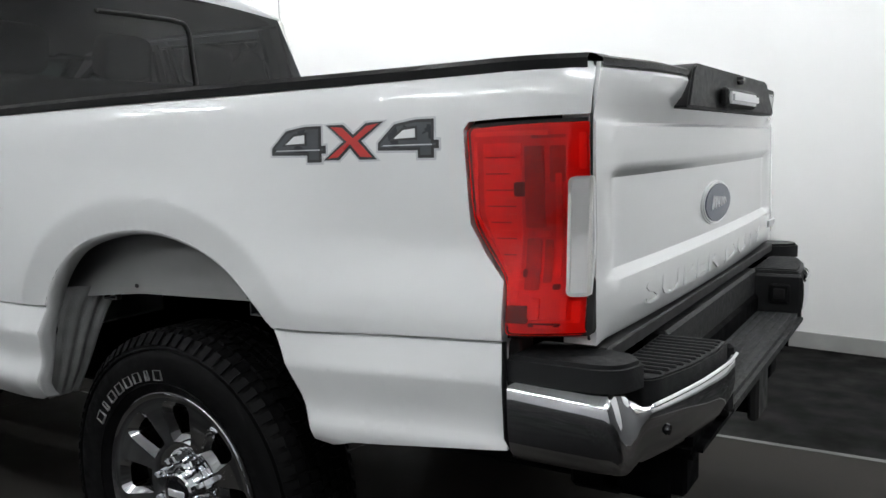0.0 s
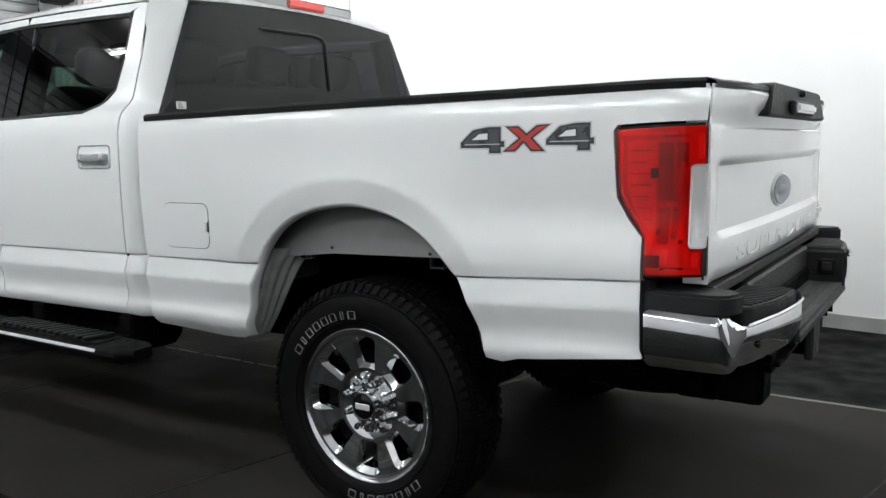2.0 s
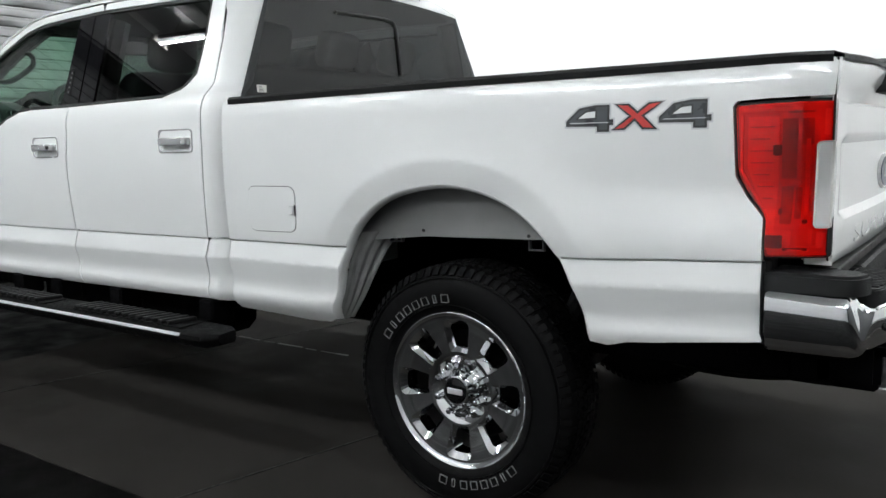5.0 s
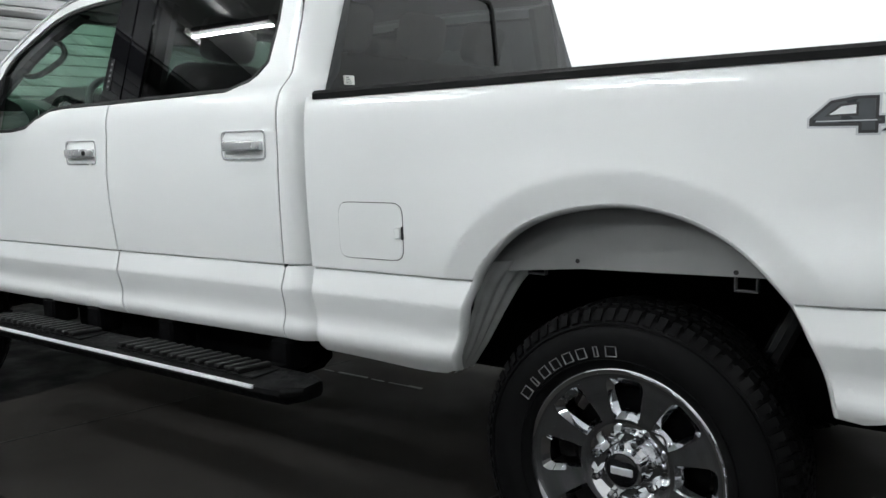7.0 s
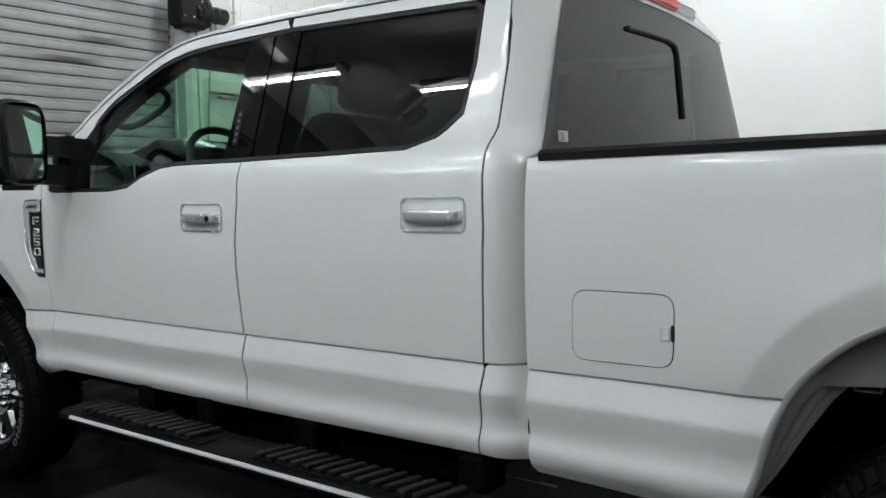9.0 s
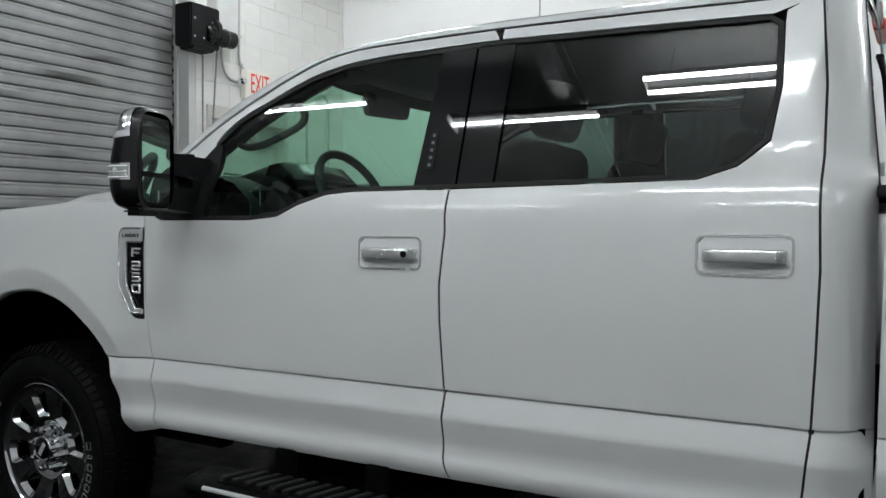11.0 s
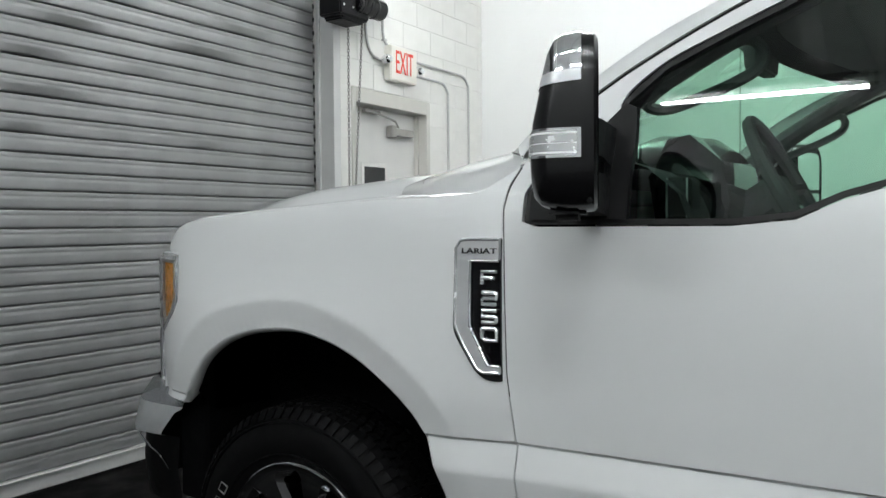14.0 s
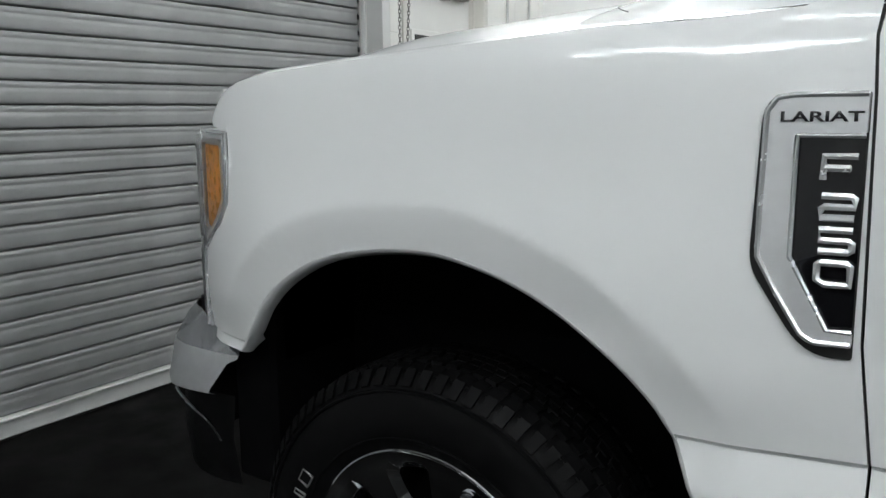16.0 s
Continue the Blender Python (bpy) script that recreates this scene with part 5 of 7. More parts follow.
def corner_line(g=0.0, drop=0.0):
    """Plan of the bumper's outer face: along the side, round the corner and across the tail to the notch."""
    return crom([(0.998, 0.012 - g), (1.06, 0.011 - g), (1.13, 0.011 - g), (1.185, 0.014 - g), (1.222 + g * 0.5, 0.036 - g * 0.6), (1.246 + g, 0.10), (1.268 + g, 0.17), (1.288 + g, 0.25), (1.303 + g, 0.345), (1.310 + g, 0.42), (1.308 + g, 0.50)], 5)


def bumper_end(flip):
    L = []
    # chrome shell: a bright rounded upper edge that broadens into a facet at the corner, then a step down
    base = corner_line()
    n = len(base)
    def topz(k):
        f = k / 40
        return 0.876 if f < 0.53 else 0.876 - 0.040 * smooth01((f - 0.53) / 0.08) if f < 0.61 else 0.836 + 0.010 * smooth01((f - 0.61) / 0.39)
    def roll(k):
        """Height of the rolled upper edge."""
        f = k / 40
        if f < 0.52:
            return 0.020 + 0.014 * f / 0.40 + 0.080 * smooth01((f - 0.40) / 0.12)
        return 0.113 - 0.105 * smooth01((f - 0.52) / 0.09) if f < 0.61 else 0.008
    def line(row):
        out = []
        for k, p in enumerate(base):
            a, b = base[max(k - 1, 0)], base[min(k + 1, n - 1)]
            d = Vector((b[1] - a[1], a[0] - b[0])).normalized()
            zt, c = topz(k), roll(k)
            zb = 0.708 + 0.008 * (k / n)
            if row <= 4:
                w = row / 4
                h, inn = c * w, min(c, 0.05) * 0.75 * (1 - w) ** 1.6
            else:
                w = (0.35, 0.62, 0.82, 0.95, 1.0)[row - 5]
                h, inn = c + (zt - zb - c) * w, (-0.001, 0.002, 0.012, 0.030, 0.050)[row - 5]
            out.append((p[0] - d.x * inn, p[1] - d.y * inn, zt - h))
        return out
    bm = bmesh.new()
    loft(bm, [line(r) for r in range(10)])
    bmesh.ops.recalc_face_normals(bm, faces=bm.faces)
    bm.normal_update()
    f = bm.faces[:][len(bm.faces) // 2]
    if f.normal.y > 0:
        bmesh.ops.reverse_faces(bm, faces=bm.faces[:])
    shell = part("chrome_shell", bm, BUMPER_CHROME, bumper, "polished chrome bumper end")
    L.append(shell)
    # black pad over the corner
    pl = [(x - 0.008, y + 0.012) for x, y in base][:23] + [(1.232, 0.10), (1.20, 0.14), (1.10, 0.17), (1.0, 0.17)]
    bm = bmesh.new()
    prism(bm, ccw(pl), 0.922, 0.872, axis="z")
    top = max(bm.faces, key=lambda q: q.calc_center_median().z)
    bmesh.ops.bevel(bm, geom=list(top.edges), offset=0.010, segments=2, affect="EDGES", clamp_overlap=True)
    L.append(part("corner_pad", bm, GREY_PLASTIC, bumper, "black moulded corner pad"))
    # step pad with ribs, a little lower
    sp = rounded([(1.14, 0.165), (1.222, 0.135), (1.243, 0.155), (1.278, 0.28), (1.294, 0.40), (1.294, 0.497), (1.14, 0.497)], [0.005, 0.01, 0.02, 0.02, 0.02, 0.012, 0.005], 3)
    bm = bmesh.new()
    prism(bm, ccw(sp), 0.876, 0.74, axis="z")
    top = max(bm.faces, key=lambda q: q.calc_center_median().z)
    bmesh.ops.bevel(bm, geom=list(top.edges), offset=0.010, segments=2, affect="EDGES", clamp_overlap=True)
    pad = part("step_pad", bm, GREY_PLASTIC, bumper, "black ribbed step pad")
    L.append(pad)
    for k in range(12):
        y = 0.178 + 0.026 * k
        x1 = float(np.interp(y, [0.16, 0.28, 0.40, 0.50], [1.236, 1.268, 1.284, 1.284]))
        part("rib", boxes(((1.15, y, 0.8745), (x1, y + 0.013, 0.8815)), bevel=0.003), GREY_PLASTIC, pad)
    L.append(part("pad_trim", sweep(bmesh.new(), crom([(1.249, 0.105, 0.838), (1.272, 0.18, 0.842), (1.292, 0.26, 0.845), (1.306, 0.345, 0.848), (1.313, 0.42, 0.849), (1.311, 0.498, 0.849)], 3), 0.0048, 8), CHROME, bumper, "bright edge under the step pad"))
    # parking sensor
    s = part("parking_sensor", lathe(bmesh.new(), [(0.0, 0.006), (0.010, 0.005), (0.012, -0.01)], 14, "x", (1.262, 0.148, 0.782)), GLOSS_BLACK, bumper, "black parking sensor")
    L.append(s)
    L.append(part("side_gap", boxes(((0.975, 0.06, 0.72), (1.005, 0.12, 0.95)), bevel=0.004), SEAL, bumper))
    # white valance edge that turns under at the end of the bed side
    L.append(part("edge_moulding", sweep(bmesh.new(), [(0.992, 0.018, 0.95), (0.992, 0.014, 0.86), (0.990, 0.022, 0.76), (1.0, 0.04, 0.722), (1.02, 0.06, 0.716)], 0.005, 6), BLACK, bumper))
    return L


for ob in bumper_end(False):
    mirrored(ob, bumper)
# walls of the middle notch, with the trailer socket
for a, b in ((0.498, 0.52), (1.51, 1.532)):
    part("notch_wall", boxes(((1.13, a, 0.712), (1.304, b, 0.868)), bevel=0.008), GREY_PLASTIC, bumper, "black moulded side of the middle step")
sock = part("trailer_socket", boxes(((1.205, 1.498, 0.772), (1.270, 1.512, 0.838)), bevel=0.006), BLACK, bumper, "square black trailer socket")
part("socket_flap", boxes(((1.220, 1.493, 0.788), (1.256, 1.50, 0.824)), bevel=0.004), STEEL, sock)
part("notch_floor", boxes(((1.10, 0.50, 0.70), (1.306, 1.53, 0.742)), bevel=0.012, seg=2), GREY_PLASTIC, bumper, "black lower middle step")
for k in range(5):
    part("rib", boxes(((1.175 + 0.024 * k, 0.55, 0.741), (1.187 + 0.024 * k, 1.48, 0.746)), bevel=0.002), GREY_PLASTIC, bumper)
part("notch_back", boxes(((1.10, 0.50, 0.735), (1.16, 1.53, 0.882)), bevel=0.008), GREY_PLASTIC, bumper)
part("gap_filler", boxes(((1.08, 0.14, 0.895), (1.15, 2 * YC - 0.14, 0.925)), bevel=0.004), SEAL, bumper)
part("lower_valance", boxes(((1.16, 0.30, 0.66), (1.285, 0.62, 0.71)), bevel=0.02, seg=2), DARK, bumper, "dark lower valance")
part("lower_valance", boxes(((1.16, 1.41, 0.66), (1.285, 1.73, 0.71)), bevel=0.02, seg=2), DARK, bumper, "dark lower valance")
# hitch
hitch = part("tow_hitch", boxes(((1.0, 0.30, 0.56), (1.12, 1.73, 0.66)), bevel=0.01), DARK, truck, "black steel receiver hitch")
part("receiver_tube", boxes(((1.02, 0.955, 0.565), (1.265, 1.065, 0.665)), bevel=0.008), DARK, hitch)
part("receiver_collar", boxes(((1.25, 0.94, 0.55), (1.28, 1.08, 0.68)), bevel=0.008), STEEL, hitch)
part("chain_plate", boxes(((1.06, 0.30, 0.56), (1.24, 0.34, 0.70)), bevel=0.02, seg=2), DARK, hitch)
part("chain_plate", boxes(((1.06, 1.69, 0.56), (1.24, 1.73, 0.70)), bevel=0.02, seg=2), DARK, hitch)

# ---- side lettering: 4x4 decal ----
def glyph_four(x0, w, h, z0):
    """The pointed figure four as an outline (x, z)."""
    pts = [(0.0, 0.22), (0.0, 0.42), (0.28, 0.90), (0.62, 1.0), (0.92, 1.0), (0.92, 0.46), (1.0, 0.46), (1.0, 0.24), (0.92, 0.24), (0.92, 0.0), (0.66, 0.0), (0.66, 0.20)]
    return [(x0 + w * a, z0 + h * b) for a, b in pts]


def glyph_ex(x0, w, h, z0):
    pts = [(0.0, 0.02), (0.36, 0.52), (0.06, 0.98), (0.36, 0.98), (0.54, 0.70), (0.76, 1.0), (1.06, 1.02), (0.68, 0.52), (0.94, 0.02), (0.64, 0.02), (0.48, 0.34), (0.28, 0.02)]
    return [(x0 + w * a, z0 + h * b) for a, b in pts]


for kind, x0, w in (("four", 0.432, 0.140), ("ex", 0.566, 0.140), ("four", 0.701, 0.141)):
    z0 = 1.290 + 0.005 * (x0 - 0.43) / 0.3
    g = (glyph_four if kind == "four" else glyph_ex)(x0, w, 0.076, z0)
    base = panel("decal_figure", ccw(g), DECAL_BLACK, truck, lift=0.0012, depth=0.001, step=0.06, label="black-edged 4x4 decal figure")
    panel("decal_edge", offset(ccw(g), 0.0045), DECAL_SILVER, base, lift=0.0006, depth=0.0005, step=0.06, label="silver outline")
    panel("decal_fill", offset(ccw(g), -0.006), DECAL_GREY if kind == "four" else DECAL_RED, base, lift=0.0018, depth=0.0005, step=0.06, label="brushed grey fill" if kind == "four" else "red fill")
    if kind == "four":
        hole = [(x0 + w * a, z0 + 0.076 * b) for a, b in ((0.20, 0.47), (0.42, 0.80), (0.66, 0.84), (0.66, 0.47))]
        panel("decal_edge", ccw(hole), DECAL_BLACK, base, lift=0.0024, depth=0.0005, step=0.06)
        panel("decal_gap", offset(ccw(hole), -0.005), PAINT, base, lift=0.0030, depth=0.0005, step=0.06, label="white gap in the figure")
        top = [(x0 + w * a, z0 + 0.076 * b) for a, b in ((0.10, 0.36), (0.68, 0.36), (0.90, 0.36), (0.90, 0.33), (0.08, 0.33))]
        panel("decal_glint", ccw(top), DECAL_SILVER, base, lift=0.0030, depth=0.0005, step=0.06, label="silver glint")

# ---- fender vent badge ----
VO = [(-3.357, 1.347), (-3.357, 1.027), (-3.396, 1.026), (-3.425, 1.045), (-3.479, 1.128), (-3.484, 1.15), (-3.478, 1.325), (-3.463, 1.346)]
VO = ccw(rounded([(x, z + 0.008 * (z > 1.2)) for x, z in VO], [0.004, 0.004, 0.02, 0.02, 0.015, 0.015, 0.015, 0.015], 3))
vent = panel("fender_vent", VO, SEAL, fender, lift=0.004, depth=0.01, step=0.03, label="chrome framed fender vent badge")
inn = [(-3.359, 1.302), (-3.359, 1.062), (-3.388, 1.062), (-3.434, 1.148), (-3.438, 1.302)]
# chrome frame: top plate, long side bar and foot
panel("vent_frame", ccw(rounded([(-3.358, 1.355), (-3.358, 1.306), (-3.437, 1.306), (-3.437, 1.152), (-3.388, 1.062), (-3.358, 1.062), (-3.358, 1.045), (-3.402, 1.043), (-3.418, 1.052), (-3.476, 1.150), (-3.474, 1.333), (-3.460, 1.353)], [0.003, 0.003, 0.006, 0.008, 0.008, 0.003, 0.003, 0.008, 0.012, 0.012, 0.014, 0.014], 3)), SATIN, vent, lift=0.014, depth=0.012, step=0.02, label="satin chrome vent frame")
bead = [(-3.359, 1.352), (-3.400, 1.3525), (-3.440, 1.352), (-3.459, 1.349), (-3.4705, 1.332), (-3.4715, 1.27), (-3.4725, 1.21), (-3.472, 1.151), (-3.446, 1.104), (-3.416, 1.056), (-3.401, 1.0475), (-3.359, 1.0485)]
part("frame_bead", sweep(bmesh.new(), [(x, side(x, z) - 0.0135, z) for x, z in bead], 0.0040, 6), HANDLE_CHROME, vent, "bright rolled frame edge")
bead = [(-3.359, 1.303), (-3.433, 1.303), (-3.4345, 1.25), (-3.4345, 1.153), (-3.387, 1.064), (-3.359, 1.064)]
part("frame_bead", sweep(bmesh.new(), [(x, side(x, z) - 0.0125, z) for x, z in bead], 0.0034, 6), HANDLE_CHROME, vent, "bright rolled frame edge")
panel("vent_mesh", ccw(inn), GLOSS_BLACK, vent, lift=0.006, depth=0.002, step=0.03, label="black vent insert")
bm = fit_text("LARIAT", 0.092, 0.0125, 0.002, Matrix.Translation((-3.408, 0, 1.326)) @ pose(0, 0, 0, 90, 0, 0), bold=0.022)
for v in bm.verts:
    v.co.y = side(v.co.x, v.co.z) - 0.0145 + v.co.y
part("vent_lettering", bm, DECAL_BLACK, vent, "small black lettering", smooth=0)


def letter_strokes(name, strokes, x0, z0, w, h, parent):
    bm = bmesh.new()
    for pts in strokes:
        P = [(x0 + w * a, side(x0 + w * a, z0 + h * b) - 0.0115, z0 + h * b) for a, b in pts]
        sweep(bm, P, 0.0048, 6)
    part(name, bm, HANDLE_CHROME, parent, "chrome figure on the vent insert")


LW, LH = 0.037, 0.0268
LX = -3.402
letter_strokes("figure", [[(0, 0), (0, 1), (1, 1)], [(0, 0.5), (0.8, 0.5)]], LX, 1.250, LW, LH + 0.002, vent)
letter_strokes("figure", [[(0, 1), (0.9, 1), (1, 0.9), (1, 0.5), (0.1, 0.5), (0, 0.4), (0, 0), (1, 0)]], LX, 1.204, LW, LH, vent)
letter_strokes("figure", [[(1, 1), (0, 1), (0, 0.5), (0.9, 0.5), (1, 0.4), (1, 0.1), (0.9, 0), (0, 0)]], LX, 1.163, LW, LH, vent)
letter_strokes("figure", [[(0.1, 1), (0.9, 1), (1, 0.9), (1, 0), (0.25, 0), (0, 0.2), (0, 0.9), (0.1, 1)]], LX, 1.122, LW, LH, vent)
for ob in [vent] + list(vent.children_recursive):
    ob.data.transform(Matrix.Translation((0.005, 0, 0)))
mirrored(vent, truck)

# ---- door mirrors ----
HEAD_AT, HEAD_TURN, HEAD_SIZE = (-3.0897, -0.247, 0), 21.0, (1.13, 1.315, 1, 1)


def section(x, grow, n=32):
    """Rounded upright cross-section of the mirror head in (y, z)."""
    y0, y1, z0, z1 = -0.358, -0.185, 1.408, 1.725
    cy, cz, hy, hz = (y0 + y1) / 2, (z0 + z1) / 2, (y1 - y0) / 2 * grow, (z1 - z0) / 2 * (0.25 + 0.75 * grow)
    out = []
    for k in range(n):
        a = 2 * math.pi * k / n
        c, s = math.cos(a), math.sin(a)
        out.append((x, cy + hy * math.copysign(abs(c) ** 0.5, c) + 0.02 * (1 - grow), cz + hz * math.copysign(abs(s) ** 0.42, s)))
    return out


def head_mesh(scale=1.0):
    prof = [(-3.012, 0.93), (-3.017, 0.99), (-3.028, 1.0), (-3.055, 1.0), (-3.085, 0.97), (-3.100, 0.92), (-3.112, 0.80), (-3.118, 0.55), (-3.120, 0.05)]
    rows = [[(px + (0.031 * smooth01((pz - 1.52) / 0.20) * (-3.02 - px) / 0.11 if px < -3.02 else 0.0), py, pz) for px, py, pz in section(x, g)] for x, g in prof]
    bm = bmesh.new()
    loft(bm, rows, close=True)
    bmesh.ops.recalc_face_normals(bm, faces=bm.faces)
    if scale != 1.0:
        c = Vector((-3.05, -0.27, 1.562))
        for v in bm.verts:
            v.co = c + (v.co - c) * scale
    return bm


def clip(bm, co, no):
    bmesh.ops.bisect_plane(bm, geom=bm.verts[:] + bm.edges[:] + bm.faces[:], plane_co=co, plane_no=no, clear_outer=True)
    return bm


mirror = part("door_mirror", head_mesh(), SHELL, truck, "large black towing mirror with chrome cap")
cap = clip(clip(head_mesh(1.025), (-3.06, 0, 1.630), (0.1, 0, -1)), (-3.036, 0, 0), (1, 0, 0))
cap_shell = part("mirror_cap", cap, BUMPER_CHROME, mirror, "chrome mirror cap")
# wall reflection along the cap's bottom, made as a paler band
edge = clip(clip(clip(head_mesh(1.029), (-3.06, 0, 1.630), (0.1, 0, -1)), (-3.06, 0, 1.650), (-0.1, 0, 1)), (-3.036, 0, 0), (1, 0, 0))
part("cap_edge", edge, SATIN, cap_shell, "satin band for the wall's reflection low on the cap")

def lamp_shell(scale, z0, z1, x1, y1):
    """A piece of the head's skin between two heights, cut off at x1 behind and y1 inboard."""
    return clip(clip(clip(clip(head_mesh(scale), (0, 0, z0), (0, 0, -1)), (0, 0, z1), (0, 0, 1)), (x1, 0, 0), (1, 0, 0)), (0, y1, 0), (0, 1, 0))


sig = part("signal_lamp", lamp_shell(1.03, 1.5005, 1.5515, -3.036, -0.232), BUMPER_CHROME, mirror, "clear mirror signal lamp in a bright frame")
part("signal_lens", lamp_shell(1.040, 1.5045, 1.5475, -3.042, -0.238), HANDLE_CHROME, sig, "pale silver signal lens")
for za in (1.5075, 1.5245, 1.5410):
    part("lens_rib", lamp_shell(1.044, za, za + (0.0035 if za != 1.5245 else 0.0015), -3.042, -0.238), TRIM_PALE, sig)
part("mirror_back", boxes(((-3.03, -0.345, 1.422), (-3.018, -0.20, 1.704)), bevel=0.004), BLACK, mirror)
up = rounded([(-0.338, 1.528), (-0.206, 1.528), (-0.206, 1.69), (-0.338, 1.69)], [0.01, 0.01, 0.03, 0.035], 4)
part("mirror_glass", prism(bmesh.new(), up, -3.0145, -3.02, axis="x"), MIRROR, mirror, "main mirror glass")
lo = rounded([(-0.336, 1.432), (-0.208, 1.432), (-0.206, 1.512), (-0.338, 1.512)], [0.03, 0.03, 0.008, 0.008], 4)
part("spotter_glass", prism(bmesh.new(), lo, -3.0145, -3.02, axis="x"), MIRROR, mirror, "lower wide-angle mirror glass")
part("mirror_foot", boxes(((-3.09, -0.32, 1.392), (-3.03, -0.21, 1.42)), bevel=0.012, seg=2), GREY_PLASTIC, mirror)
for z0, z1, x0 in ((1.535, 1.605, -3.165), (1.420, 1.495, -3.165)):
    bm = bmesh.new()
    rows = [[(x0, -0.18, z0), (x0 + 0.07, -0.18, z0), (x0 + 0.07, -0.18, z1), (x0, -0.18, z1)], [(x0 - 0.01, -0.06, z0 - 0.012), (x0 + 0.07, -0.06, z0 - 0.012), (x0 + 0.07, -0.06, z1 - 0.006), (x0 - 0.01, -0.06, z1 - 0.006)], [(x0 - 0.03, 0.06, z0 - 0.03), (x0 + 0.05, 0.06, z0 - 0.03), (x0 + 0.05, 0.07, z1 - 0.01), (x0 - 0.03, 0.07, z1 - 0.01)]]
    loft(bm, rows, close=True)
    bmesh.ops.recalc_face_normals(bm, faces=bm.faces)
    part("mirror_arm", bm, GREY_PLASTIC, mirror, "black telescoping mirror arm", smooth=25)
part("arm_base", boxes(((-3.225, -0.05, 1.405), (-3.11, 0.06, 1.61)), bevel=0.035, seg=4), GREY_PLASTIC, mirror)
for ob in [mirror] + list(mirror.children_recursive):
    if ob.name.split(".")[0] not in ("mirror_arm", "arm_base"):
        ob.data.transform(Matrix.Translation(HEAD_AT) @ Matrix.Rotation(radians(HEAD_TURN), 4, "Z") @ Matrix.Diagonal(HEAD_SIZE) @ Matrix.Translation((3.06, 0.2715, 0)))
mirrored(mirror, truck)

# ---- running board ----
def running_board():
    bm = bmesh.new()
    prof = [(-0.215, 0.530), (-0.222, 0.540), (-0.220, 0.556), (-0.205, 0.566), (-0.07, 0.572), (-0.05, 0.566), (-0.05, 0.52), (-0.07, 0.505), (-0.19, 0.505)]
    loft(bm, [[(x, y, z) for y, z in prof] for x in (-2.86, -1.10)], close=True)
    b = part("running_board", bm, STEP_BLACK, truck, "black running board with ribbed treads and a bright strip", smooth=40)
    for x0, x1 in ((-2.98, -2.86), (-1.10, -0.945)):
        s = 1 if x1 < -2 else -1
        far, near = (x0, x1) if s == 1 else (x1, x0)
        rows = [[(near, y, z) for y, z in prof], [(near + (far - near) * 0.7, -0.11 + (y + 0.11) * 0.93, z) for y, z in prof], [(far, -0.10 + (y + 0.10) * 0.5, 0.54 + (z - 0.54) * 0.7) for y, z in prof]]
        bm = bmesh.new()
        loft(bm, rows, close=True)
        bm.faces.new([v for v in bm.verts][-len(prof):])
        bmesh.ops.recalc_face_normals(bm, faces=bm.faces)
        part("end_cap", bm, STEP_BLACK, b, "black moulded end cap", smooth=40)
    part("bright_strip", boxes(((-2.86, -0.2245, 0.545), (-1.10, -0.205, 0.5595)), bevel=0.004, seg=2), ALUMINIUM, b, "bright aluminium edge strip")
    for a, n in ((-2.80, 13), (-1.86, 14)):
        tread = part("tread", boxes(((a - 0.02, -0.195, 0.568), (a + 0.052 * n, -0.075, 0.574)), bevel=0.002), STEP_BLACK, b, "ribbed tread pad")
        for k in range(n):
            x = a + 0.05 * k
            rb = bmesh.new()
            box(rb, (x, -0.194, 0.573), (x + 0.024, -0.076, 0.591), 0.004)
            for v in rb.verts:
                v.co.x += 0.25 * (v.co.y + 0.135)
            part("rib", rb, BLACK, tread)
    for x in (-2.72, -2.36, -1.86, -1.22):
        part("bracket", boxes(((x - 0.045, -0.06, 0.515), (x + 0.045, 0.02, 0.56)), ((x - 0.045, 0.0, 0.53), (x + 0.045, 0.12, 0.64)), ((x - 0.04, 0.10, 0.58), (x + 0.04, 0.46, 0.64)), bevel=0.01), DARK, b, "black steel bracket")
    return b


mirrored(running_board(), truck)

